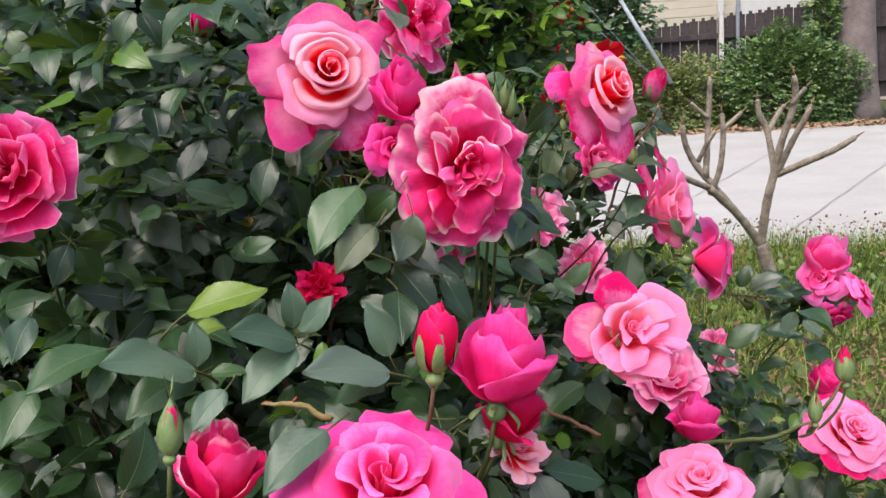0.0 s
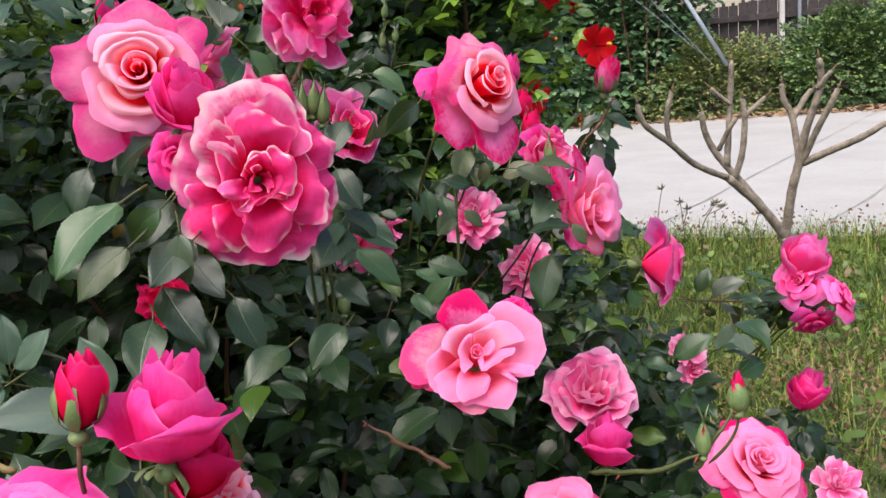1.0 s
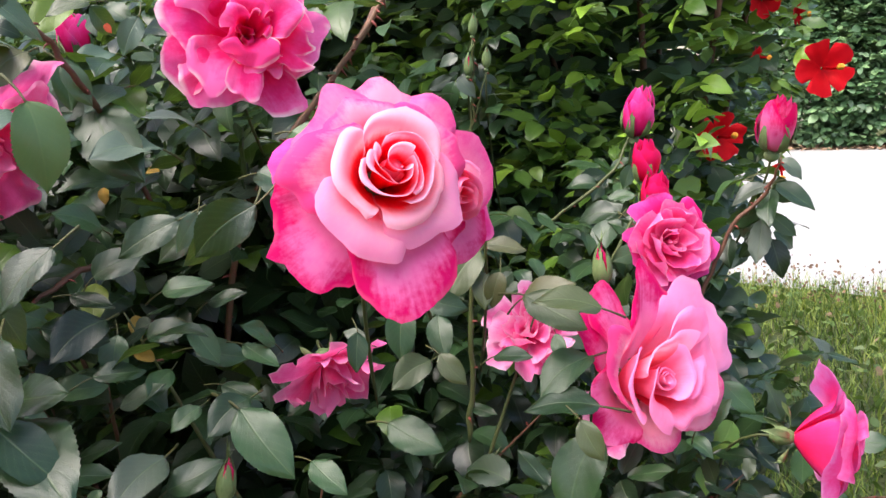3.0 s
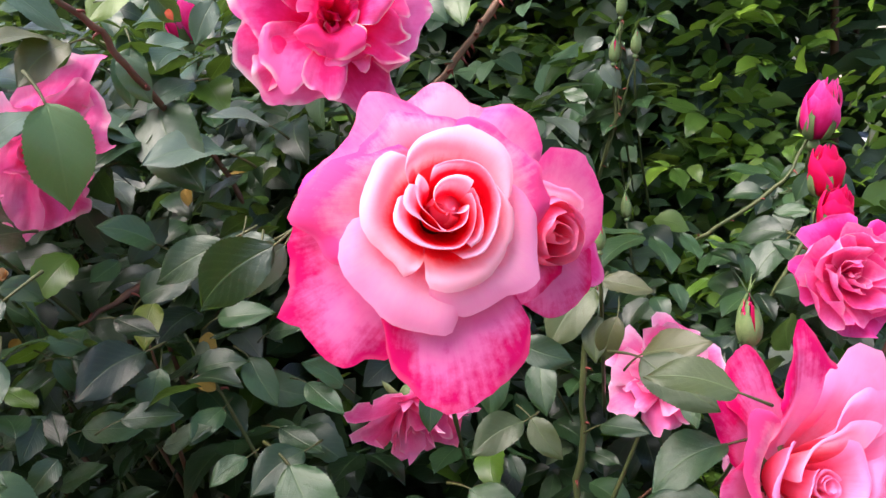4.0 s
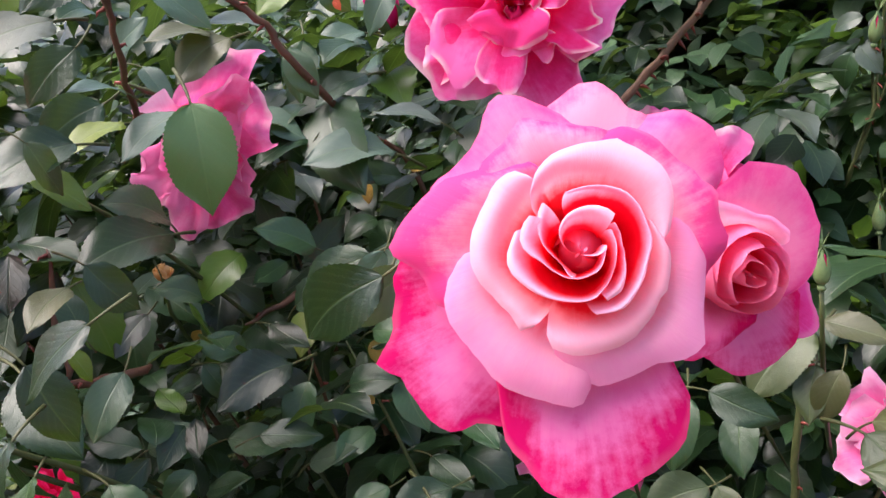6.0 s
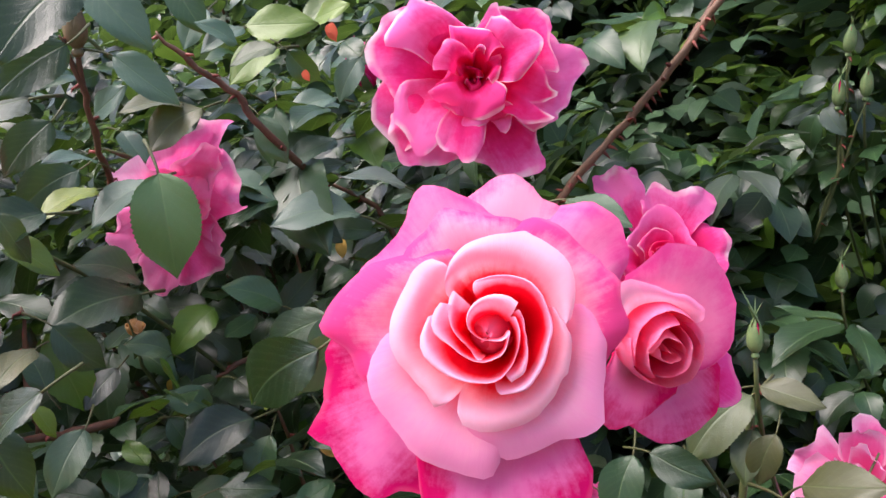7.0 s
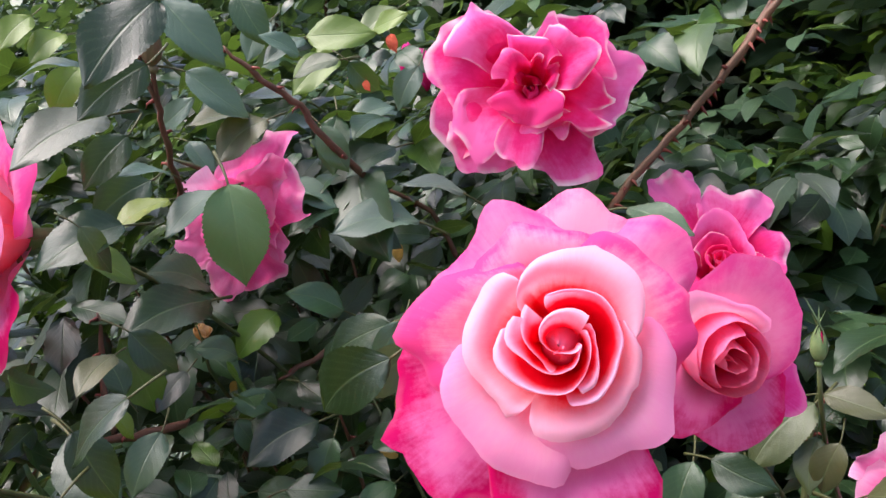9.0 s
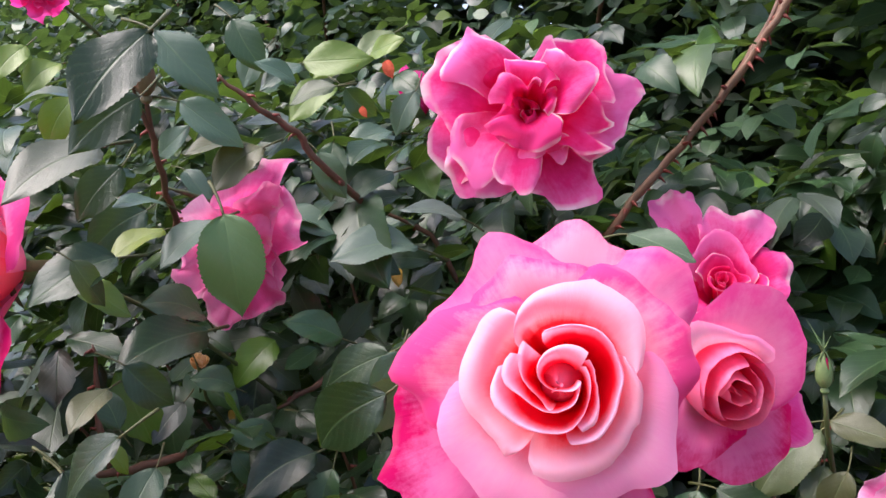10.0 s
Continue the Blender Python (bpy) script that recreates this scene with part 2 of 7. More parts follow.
CANE_OLIVE_GREEN = rough_material("leaf_stalk_olive", (0.042, 0.052, 0.016), (0.095, 0.088, 0.032), 12.0, 0.5, 0.3, 0.001)
SEPAL = rough_material("sepal_green", (0.080, 0.136, 0.048), (0.176, 0.224, 0.088), 90.0, 0.5, 0.3, 0.0006)
SEPAL_RED = rough_material("sepal_reddish", (0.112, 0.096, 0.040), (0.200, 0.136, 0.080), 90.0, 0.5, 0.3, 0.0006)
THORN = rough_material("thorn_red", (0.11, 0.028, 0.02), (0.24, 0.05, 0.035), 90.0, 0.5)
BARK = rough_material("bare_bark_grey", (0.07, 0.055, 0.042), (0.36, 0.30, 0.235), 30.0, 0.75, 0.8, 0.005)
TIP = rough_material("branch_tip_brown", (0.12, 0.07, 0.045), (0.25, 0.15, 0.10), 40.0, 0.8)
TRUNK = rough_material("tree_trunk_bark", (0.116, 0.088, 0.082), (0.231, 0.190, 0.177), 5.0, 0.9, 0.8, 0.02)
CONCRETE = rough_material("driveway_concrete", (0.274, 0.262, 0.251), (0.350, 0.342, 0.327), 1.3, 0.85, 0.3, 0.002, 30.0)
SOIL = rough_material("garden_soil", (0.030, 0.036, 0.012), (0.095, 0.112, 0.036), 3.0, 0.95, 0.8, 0.02, 14.0)
LITTER = rough_material("dry_leaf_litter", (0.160, 0.096, 0.056), (0.320, 0.216, 0.136), 20.0, 0.9)
FENCE_WOOD = rough_material("weathered_fence_board", (0.026, 0.021, 0.022), (0.088, 0.073, 0.074), 7.0, 0.85, 0.5, 0.004)
WHITE_POST = rough_material("white_painted_post", (0.440, 0.416, 0.400), (0.624, 0.600, 0.584), 8.0, 0.6)
SIDING = rough_material("cream_siding", (0.468, 0.413, 0.328), (0.562, 0.507, 0.421), 1.6, 0.7, 0.2, 0.004)
TRIM_WHITE = rough_material("white_house_trim", (0.544, 0.528, 0.512), (0.640, 0.632, 0.616), 2.0, 0.6)
STEEL = rough_material("galvanised_steel", (0.176, 0.200, 0.232), (0.272, 0.304, 0.344), 10.0, 0.45)
PISTIL = rough_material("hibiscus_pistil", (0.75, 0.25, 0.02), (0.85, 0.42, 0.05), 200.0, 0.7)
SEED_HEAD = rough_material("dry_seed_head", (0.11, 0.065, 0.035), (0.26, 0.16, 0.10), 60.0, 0.9)
DEAD_LEAF = rough_material("withered_leaf_orange", (0.34, 0.01, 0.03), (0.50, 0.13, 0.03), 160.0, 0.8)


def grass_material():
    m, nt, bsdf, out = material("grass_blades")
    rnd = nt.nodes.new("ShaderNodeNewGeometry").outputs["Random Per Island"]
    patch = noise_tex(nt, 2.2, 3.0, 0.5)
    f = math_node(nt, "ADD", math_node(nt, "MULTIPLY", rnd, 0.5), math_node(nt, "MULTIPLY", patch, 0.5))
    col = ramp(nt, [(0.22, (0.022, 0.052, 0.006)), (0.44, (0.085, 0.155, 0.016)), (0.62, (0.22, 0.29, 0.04)), (0.76, (0.33, 0.32, 0.09)), (0.90, (0.32, 0.22, 0.12))], f)
    nt.links.new(col, bsdf.inputs["Base Color"])
    bsdf.inputs["Roughness"].default_value = 0.55
    with_translucency(nt, bsdf, out, col, 0.3)
    return m


GRASS = grass_material()


# ---- building helpers ----
def mesh_ob(name, verts, faces, mat, parent=None, uvs=None, smooth=True):
    me = bpy.data.meshes.new(name)
    me.from_pydata([tuple(v) for v in verts], [], [tuple(int(i) for i in f) for f in faces])
    if uvs is not None:
        layer = me.uv_layers.new(name="UVMap")
        idx = np.empty(len(me.loops), dtype=np.int32)
        me.loops.foreach_get("vertex_index", idx)
        layer.data.foreach_set("uv", np.asarray(uvs, dtype=np.float32)[idx].ravel())
    if smooth:
        me.polygons.foreach_set("use_smooth", np.ones(len(me.polygons), dtype=bool))
    me.materials.append(mat)
    ob = new(name, me)
    if parent is not None:
        ob.parent = parent
    return ob


def part(name, bm, mat, parent, label=""):
    me = bpy.data.meshes.new(name)
    bm.to_mesh(me)
    bm.free()
    me.materials.append(mat)
    ob = new(name, me)
    ob.parent = parent
    return tagged(ob, label)


def tube_data(points, radii, sides=8):
    """Vertices and faces of a tapered round tube along points."""
    pts = [Vector(p) for p in points]
    verts, faces = [], []
    up = Vector((0.31, 0.17, 0.93))
    for i, p in enumerate(pts):
        d = (pts[min(i + 1, len(pts) - 1)] - pts[max(i - 1, 0)]).normalized()
        a = d.cross(up)
        a = a.normalized() if a.length > 1e-4 else Vector((1, 0, 0))
        b = d.cross(a)
        for k in range(sides):
            w = 2 * math.pi * k / sides
            verts.append(p + (a * math.cos(w) + b * math.sin(w)) * radii[i])
    for i in range(len(pts) - 1):
        for k in range(sides):
            n = (k + 1) % sides
            faces.append((i * sides + k, i * sides + n, (i + 1) * sides + n, (i + 1) * sides + k))
    faces.append(tuple(range(sides))[::-1])
    faces.append(tuple((len(pts) - 1) * sides + k for k in range(sides)))
    return verts, faces


def tube(name, points, radii, mat, parent=None, sides=8):
    return mesh_ob(name, *tube_data(points, radii, sides), mat, parent)


def curve_points(a, b, c, n=8):
    a, b, c = Vector(a), Vector(b), Vector(c)
    return [a * (1 - t) ** 2 + b * 2 * t * (1 - t) + c * t * t for t in (i / n for i in range(n + 1))]


def turned(normal, spin=0.0):
    """A turn that takes local z to the normal."""
    return Vector(normal).to_track_quat("Z", "Y").to_matrix().to_4x4() @ Matrix.Rotation(radians(spin), 4, "Z")


# ---- leaves ----
def leaf_template(nl, nw, width, fold, droop, serrate, seed):
    """A leaf of length 1 along +y, its face towards +z, with a folded midrib, puckers between its veins and a toothed edge."""
    rng = random.Random(seed)
    verts, uvs, faces = [], [], []
    twist = rng.uniform(-0.35, 0.35)
    bend = rng.uniform(-0.07, 0.07)
    for i in range(nl + 1):
        s = i / nl
        q = s ** (0.84 + 0.04 * (seed % 3))
        w = width * 0.5 * (4 * q * (1 - q)) ** (0.70 + 0.05 * (seed % 4)) * (1 - 0.5 * max(0.0, (s - 0.70) / 0.30) ** 1.4) * (1 + 0.05 * math.sin(5 * s + seed)) if 0 < s < 1 else 0.0
        for j in range(nw + 1):
            u = 2 * j / nw - 1
            x = u * w
            if abs(u) > 0.99 and 0 < i < nl and i % 2:
                x *= 1 - serrate
            z = fold * math.sqrt(x * x + 0.0009) * (1.15 - 1.5 * abs(x)) - droop * s * s + 0.03 * math.sin(8 * s + 3 * u + seed) * abs(u)
            z += 0.007 * math.cos(2 * math.pi * (7 * s - 2.2 * abs(u))) * (1 - s) * min(1.0, 2.5 * abs(u)) * (1 if nw > 4 else 0)
            z += twist * x * s
            verts.append((x + bend * math.sin(math.pi * s), s * (1 - 0.25 * droop * s), z))
            uvs.append((j / nw, s))
    for i in range(nl):
        for j in range(nw):
            a = i * (nw + 1) + j
            faces.append((a, a + 1, a + nw + 2, a + nw + 1))
    return np.array(verts), faces, np.array(uvs)


HERO_LEAVES = [leaf_template(46, 8, 0.50 + 0.05 * k, 0.14 + 0.07 * k, 0.10 + 0.12 * k, 0.05, k) for k in range(4)]
SMALL_LEAVES = [leaf_template(14, 4, 0.48 + 0.05 * k, 0.15 + 0.10 * k, 0.08 + 0.12 * k, 0.08, 10 + k) for k in range(4)]
MID_LEAVES = [leaf_template(7, 2, 0.58 + 0.05 * k, 0.10 + 0.1 * k, 0.08 + 0.1 * k, 0.04, 30 + k) for k in range(4)]
TINY_LEAVES = [leaf_template(4, 2, 0.55 + 0.06 * k, 0.2, 0.1 + 0.1 * k, 0.0, 20 + k) for k in range(3)]


def leaf_frames(pos, aim, face):
    """Turn matrices whose y column is aim and whose z column is near face."""
    y = aim / np.linalg.norm(aim, axis=1, keepdims=True)
    x = np.cross(y, face)
    x /= np.maximum(np.linalg.norm(x, axis=1, keepdims=True), 1e-6)
    z = np.cross(x, y)
    return np.stack([x, y, z], axis=2)


def leaves_object(name, templates, pos, aim, face, size, mat, parent=None, rng=None, kind="stuff"):
    """Many leaves joined in one mesh."""
    rng = rng or np.random.default_rng(1)
    turn = leaf_frames(pos, aim, face)
    pick = rng.integers(0, len(templates), len(pos))
    all_v, all_f, all_uv, at = [], [], [], 0
    for k, (tv, tf, tuv) in enumerate(templates):
        sel = np.nonzero(pick == k)[0]
        if not len(sel):
            continue
        v = np.einsum("nij,mj->nmi", turn[sel], tv) * size[sel, None, None] + pos[sel, None, :]
        f = np.array(tf)[None] + (np.arange(len(sel)) * len(tv))[:, None, None] + at
        all_v.append(v.reshape(-1, 3))
        all_f.append(f.reshape(-1, 4))
        all_uv.append(np.tile(tuv, (len(sel), 1)))
        at += v.shape[0] * v.shape[1]
    verts, faces, uvs = np.concatenate(all_v), np.concatenate(all_f), np.concatenate(all_uv)
    me = bpy.data.meshes.new(name)
    me.vertices.add(len(verts))
    me.vertices.foreach_set("co", verts.astype(np.float32).ravel())
    me.loops.add(faces.size)
    me.loops.foreach_set("vertex_index", faces.astype(np.int32).ravel())
    me.polygons.add(len(faces))
    me.polygons.foreach_set("loop_start", np.arange(0, faces.size, 4, dtype=np.int32))
    me.polygons.foreach_set("use_smooth", np.ones(len(faces), dtype=bool))
    layer = me.uv_layers.new(name="UVMap")
    layer.data.foreach_set("uv", uvs[faces.ravel()].astype(np.float32).ravel())
    me.update(calc_edges=True)
    me.materials.append(mat)
    ob = new(name, me)
    if parent is not None:
        ob.parent = parent
    return tagged(ob, kind=kind)


LEAF_MESHES = {}


def leaf_part(place, aim, face, size, mat, parent, kind=0, label=""):
    """One leaf as a part of its own; alike leaves share their mesh."""
    key = (kind, mat.name)
    if key not in LEAF_MESHES:
        tv, tf, tuv = HERO_LEAVES[kind]
        ob = mesh_ob("leaf", tv, tf, mat, parent, tuv)
        LEAF_MESHES[key] = ob.data
    else:
        ob = new("leaf", LEAF_MESHES[key])
        ob.parent = parent
    r = leaf_frames(np.array([place]), np.array([aim], dtype=float), np.array([face], dtype=float))[0]
    m = Matrix(r.tolist()).to_4x4()
    ob.matrix_local = Matrix.Translation(place) @ m @ Matrix.Diagonal((size, size, size, 1))
    if "petiole" not in LEAF_MESHES:
        stalk = tube("petiole", curve_points((0, 0.02, 0), (0.0, -0.16, -0.01), (0.06, -0.42, -0.12), 5), [0.012, 0.013, 0.014, 0.016, 0.018, 0.020], CANE_OLIVE_GREEN, ob, 6)
        LEAF_MESHES["petiole"] = stalk.data
    else:
        new("petiole", LEAF_MESHES["petiole"]).parent = ob
    return tagged(ob, label)


# ---- roses ----
NECKS = []  # where leaves gather below the blooms: place, facing, radius
KEEP_CLEAR = []  # blooms that the foliage leaves free: place, facing, radius


def glide(values, f):
    """A smooth value at f (0 to 1) of a row of values."""
    n = len(values) - 1
    i = min(int(f * n), n - 1)
    t = f * n - i
    a, b, c, d = values[max(i - 1, 0)], values[i], values[i + 1], values[min(i + 2, n)]
    return 0.5 * (2 * b + (c - a) * t + (2 * a - 5 * b + 4 * c - d) * t * t + (3 * b - a - 3 * c + d) * t ** 3)


def petal(R, az, rim, height, half, base, belly, curl, ruffle, tip, seed, nu=10, nv=10, droop=0.0, swirl=0.0, lift=0.0, crumple=0.0, bow=0.17, skew=None, corner=0.42, reaches=None, heights=None, throat=0.0, crest=0.0):
    """One petal about the z axis. rim: reach of its edge, height: of its edge, half: half its spread in degrees;
    belly: how far out it swells low down, curl: roll of the edge outwards, all in parts of R.
    reaches, heights: the edge's reach and height from one side of the petal to the other.
    throat: how far out the petal stands before it turns over into its lip, crest: how far the turn rises above the edge."""
    rng = random.Random(seed)
    k1, k2, p1, p2 = rng.uniform(3, 5), rng.uniform(7, 10), rng.uniform(0, 6), rng.uniform(0, 6)
    verts, uvs, faces = [], [], []
    skew = rng.uniform(-0.12, 0.12) if skew is None else skew
    for i in range(nv + 1):
        v0 = i / nv
        for j in range(nu + 1):
            u = 2 * j / nu - 1
            if reaches:
                rim = glide(reaches, j / nu)
            if heights:
                height = glide(heights, j / nu)
            reach = (1 - bow * abs(u) ** 2.6) * (1 - corner * (max(0.0, abs(u) - 0.62) / 0.38) ** 2.2) + 1.5 * tip * math.exp(-abs(u - skew) / 0.17) + (0.022 * math.sin(k2 * u + p2) + 0.03 * math.sin(k1 * u + p2)) * (0.3 if reaches else 1.0)
            v = v0 * reach
            a, b, c = (0.05, base), (belly * rim, base + 0.22 * (height - base)), (rim, height)
            r = (1 - v) ** 2 * a[0] + 2 * v * (1 - v) * b[0] + v * v * c[0]
            z = (1 - v) ** 2 * a[1] + 2 * v * (1 - v) * b[1] + v * v * c[1]
            if throat:
                n, t = min(throat, 0.92 * rim), height + crest
                w0, w1, w2, w3 = (1 - v) ** 3, 3 * v * (1 - v) ** 2, 3 * v * v * (1 - v), v ** 3
                r = 0.05 * w0 + n * (w1 + w2) + rim * w3
                z = base * w0 + (base + 0.4 * (t - base)) * w1 + t * w2 + height * w3
            e = max(0.0, v - 0.60) / 0.40
            roll = min(2.4, e * 2.1)
            c = curl * (0.75 + 0.7 * abs(u) ** 1.5)
            r += c * math.sin(roll) * (0.5 + 0.5 * e)
            z += c * (math.cos(roll) - 1.0)
            z -= droop * v * v
            z += lift * u * u * v
            wave = ruffle * v ** 3 * (math.sin(k1 * u + p1) + 0.5 * math.sin(k2 * u + p2))
            z += wave
            r += 0.6 * ruffle * v ** 3 * math.sin(k1 * u + p1 + 1.3)
            r *= 1 + swirl * u
            w = az + u * math.radians(half) * (0.92 + 0.08 * math.sin(math.pi * min(1, v)))
            q = Vector((r * math.cos(w), r * math.sin(w), z))
            if crumple:
                q += noise.noise_vector(q * 2.6 + Vector((seed * 1.7, 0, 0))) * crumple * v + noise.noise_vector(q * 6.0 + Vector((0, seed * 1.3, 0))) * 0.35 * crumple * v * v
            verts.append(q * R)
            uvs.append((j / nu, v0))
    for i in range(nv):
        for j in range(nu):
            q = i * (nu + 1) + j
            faces.append((q, q + 1, q + nu + 2, q + nu + 1))
    return verts, faces, uvs


def add_petal(top, R, deg, rim, height, half, colour, belly=1.1, curl=0.08, tip=0.04, droop=0.0, ruffle=0.02, swirl=0.12, lift=0.0, crumple=0.03, base=-0.55, bow=0.17, skew=None, corner=0.42, detail=22, reaches=None, heights=None, throat=0.0, crest=0.0):
    """One more petal on a rose; deg is counted from its right-hand side towards its top."""
    n = len(top.children)
    v, f, uv = petal(R, math.radians(deg), rim, height, half, base, belly, curl, ruffle, tip, top["seed"] * 100 + n, detail, detail, droop, swirl, lift, crumple, bow, skew, corner, reaches, heights, throat, crest)
    return mesh_ob("petal", v, f, PETALS[colour], top, uv)


def wrap_petal(top, R, start, end, reaches, height, colour, belly=1.1, curl=0.02, under=0.0, tips=(), **more):
    """A petal that runs from one bearing to another, its edge at the reaches given on the way. under: degrees by which
    its sides go on below its neighbours; tips: bearing and length of the points of its edge."""
    a, b = start - under, end + under
    row, rng = [], random.Random(int(37 * start + 11 * end + 1000 * reaches[0]))
    for i in range(25):
        w = a + (b - a) * i / 24
        hidden = max(0.0, start - w, w - end) / max(under, 1e-6)
        point = sum(size * math.exp(-abs(w - at) / 5.0) for at, size in tips)
        row.append((glide(reaches, min(1.0, max(0.0, (w - start) / (end - start)))) + point) * (1 - 0.10 * hidden * hidden + rng.uniform(-0.009, 0.009)))
    settings = dict(tip=0.0, ruffle=0.010, swirl=0.0, crumple=0.03, bow=0.0, corner=0.03, throat=0.5 * sum(reaches) / len(reaches), crest=0.14, base=-0.75, detail=26)
    settings.update(more)
    return add_petal(top, R, 0.5 * (a + b), 1.0, height, 0.5 * (b - a), colour, belly, curl, reaches=row, **settings)


def spiral_heart(top, R, radius, height, colours, turn=0.0):
    """The tight innermost petals of a bloom, each wound a little further inside the last; colours: of the windings, of the core."""
    for i in range(5):
        q = radius * (1 - 0.19 * i)
        start = turn + 137 * i
        wrap_petal(top, R, start, start + 225, (1.10 * q, 1.02 * q, 0.96 * q, 0.90 * q, 0.80 * q), height + 0.012 * i, colours[0], throat=0.72 * q, crest=0.07, crumple=0.02)
    for w in (20, 200):
        add_petal(top, R, turn + w, 0.002, height - 0.10, 150, colours[1], 30.0, curl=0.0, tip=0.0, base=-0.4)


# ring by ring: petals, reach, height, half spread, belly, curl, ruffle, tip, droop, swirl
FORMS = {
    "open": [
        (2, 0.004, 0.10, 140, 18.0, 0.00, 0.00, 0.00, 0, 0.3),
        (2, 0.14, 0.20, 125, 1.3, 0.01, 0.00, 0.00, 0, 0.25),
        (2, 0.24, 0.20, 115, 1.3, 0.02, 0.00, 0.01, 0, 0.22),
        (3, 0.38, 0.17, 92, 1.3, 0.02, 0.008, 0.03, 0, 0.16),
        (3, 0.56, 0.10, 78, 1.25, 0.02, 0.012, 0.04, 0, 0.10),
        (3, 0.73, 0.02, 72, 1.1, 0.03, 0.016, 0.05, 0, 0.05),
        (4, 0.90, -0.12, 60, 0.9, 0.03, 0.022, 0.05, 0.02, 0.03),
        (5, 1.04, -0.28, 48, 0.8, 0.04, 0.03, 0.05, 0.06, 0.02),
    ],
    "full": [
        (2, 0.004, 0.0, 140, 18.0, 0.00, 0.02, 0.02, 0, 0.3),
        (2, 0.16, 0.00, 80, 1.3, 0.00, 0.04, 0.03, 0, 0.2),
        (3, 0.28, 0.10, 62, 1.2, 0.03, 0.06, 0.04, 0, 0.12),
        (4, 0.45, 0.13, 50, 1.2, 0.06, 0.06, 0.05, 0, 0.06),
        (4, 0.62, 0.08, 52, 1.15, 0.09, 0.05, 0.06, 0, 0.05),
        (5, 0.80, -0.04, 44, 1.0, 0.10, 0.05, 0.06, 0, 0.03),
        (5, 0.96, -0.20, 38, 0.85, 0.10, 0.05, 0.06, 0.05, 0.02),
    ],
    "cup": [
        (2, 0.004, 0.16, 140, 18.0, 0.00, 0.00, 0.00, 0, 0.3),
        (2, 0.14, 0.18, 115, 1.4, 0.00, 0.00, 0.00, 0, 0.22),
        (2, 0.25, 0.24, 100, 1.4, 0.03, 0.01, 0.02, 0, 0.18),
        (3, 0.40, 0.22, 75, 1.4, 0.07, 0.02, 0.04, 0, 0.1),
        (3, 0.62, 0.14, 66, 1.3, 0.12, 0.03, 0.06, 0, 0.06),
        (4, 0.86, -0.02, 52, 1.1, 0.15, 0.03, 0.07, 0, 0.04),
    ],
    "loose": [
        (2, 0.004, 0.0, 140, 18.0, 0.00, 0.04, 0.03, 0, 0.2),
        (3, 0.18, 0.10, 60, 1.2, 0.02, 0.05, 0.05, 0, 0.1),
        (4, 0.40, 0.14, 42, 1.1, 0.05, 0.08, 0.05, 0, 0.04),
        (5, 0.66, 0.06, 36, 0.95, 0.10, 0.09, 0.06, 0.02, 0.03),
        (6, 0.88, -0.12, 33, 0.8, 0.12, 0.08, 0.06, 0.08, 0.02),
    ],
    "bud": [
        (2, 0.10, 0.74, 130, 2.8, 0.00, 0.00, 0.00, 0, 0.2),
        (2, 0.20, 0.72, 120, 2.5, 0.04, 0.01, 0.00, 0, 0.15),
        (3, 0.30, 0.62, 95, 2.1, 0.07, 0.02, 0.01, 0, 0.1),
    ],
    "unfurl": [
        (2, 0.05, 0.62, 130, 3.4, 0.00, 0.00, 0.00, 0, 0.2),
        (2, 0.15, 0.70, 125, 2.6, 0.03, 0.01, 0.00, 0, 0.2),
        (2, 0.26, 0.72, 120, 2.0, 0.06, 0.02, 0.00, 0, 0.18),
        (3, 0.40, 0.62, 92, 1.7, 0.12, 0.03, 0.00, 0, 0.12),
        (2, 0.60, 0.36, 88, 1.4, 0.16, 0.04, 0.01, 0, 0.10),
    ],
    "tight": [
        (2, 0.06, 0.74, 110, 3.6, 0.00, 0.00, 0.03, 0, 0.2),
        (3, 0.13, 0.62, 95, 3.2, 0.01, 0.00, 0.04, 0, 0.15),
    ],
}


BOW = {"open": 0.15, "full": 0.17, "cup": 0.12, "loose": 0.18, "unfurl": 0.05, "bud": 0.10, "tight": 0.17}
CRUMPLE = {"open": 0.05, "full": 0.13, "cup": 0.07, "loose": 0.16, "unfurl": 0.07, "bud": 0.02, "tight": 0.01}


def rose(label, place, diameter, facing, form="open", colour="blush", guard=None, spin=0.0, seed=1, detail=10, stem_to=None,
         sepal="green", sepal_size=0.5, squash=1.0, stem_mat=None):
    """A rose bloom or bud with its petals, sepals, hip and stem. facing: the way its heart looks."""
    rng = random.Random(seed * 7 + 3)
    R = diameter / 2
    base = -0.55 if form not in ("bud", "tight", "unfurl") else -0.75
    top = new("rose" if form not in ("bud", "tight") else "rose_bud")
    turn = turned(facing, spin)
    top.matrix_world = Matrix.Translation(place) @ turn @ Matrix.Diagonal((1, squash, 1, 1))
    tagged(top, label, "rose" if form not in ("bud", "tight") else "rose bud", "roses on the bush")
    top["seed"] = seed
    rings = FORMS[form] if form in FORMS else ()
    az, n = rng.uniform(0, 6), 0
    for k, (count, rim, height, half, belly, curl, ruffle, tip, droop, swirl) in enumerate(rings):
        az += 0.9
        for i in range(count):
            w = az + 2 * math.pi * i / count + rng.uniform(-0.28, 0.28)
            mat = PETALS[guard] if guard and k >= len(rings) - 1 else PETALS[colour]
            if colour == "blush" and form == "open":
                mat = PETALS["heart" if k < 3 else "blush" if k < 5 else "rosy" if k < 7 else "blush_guard"]
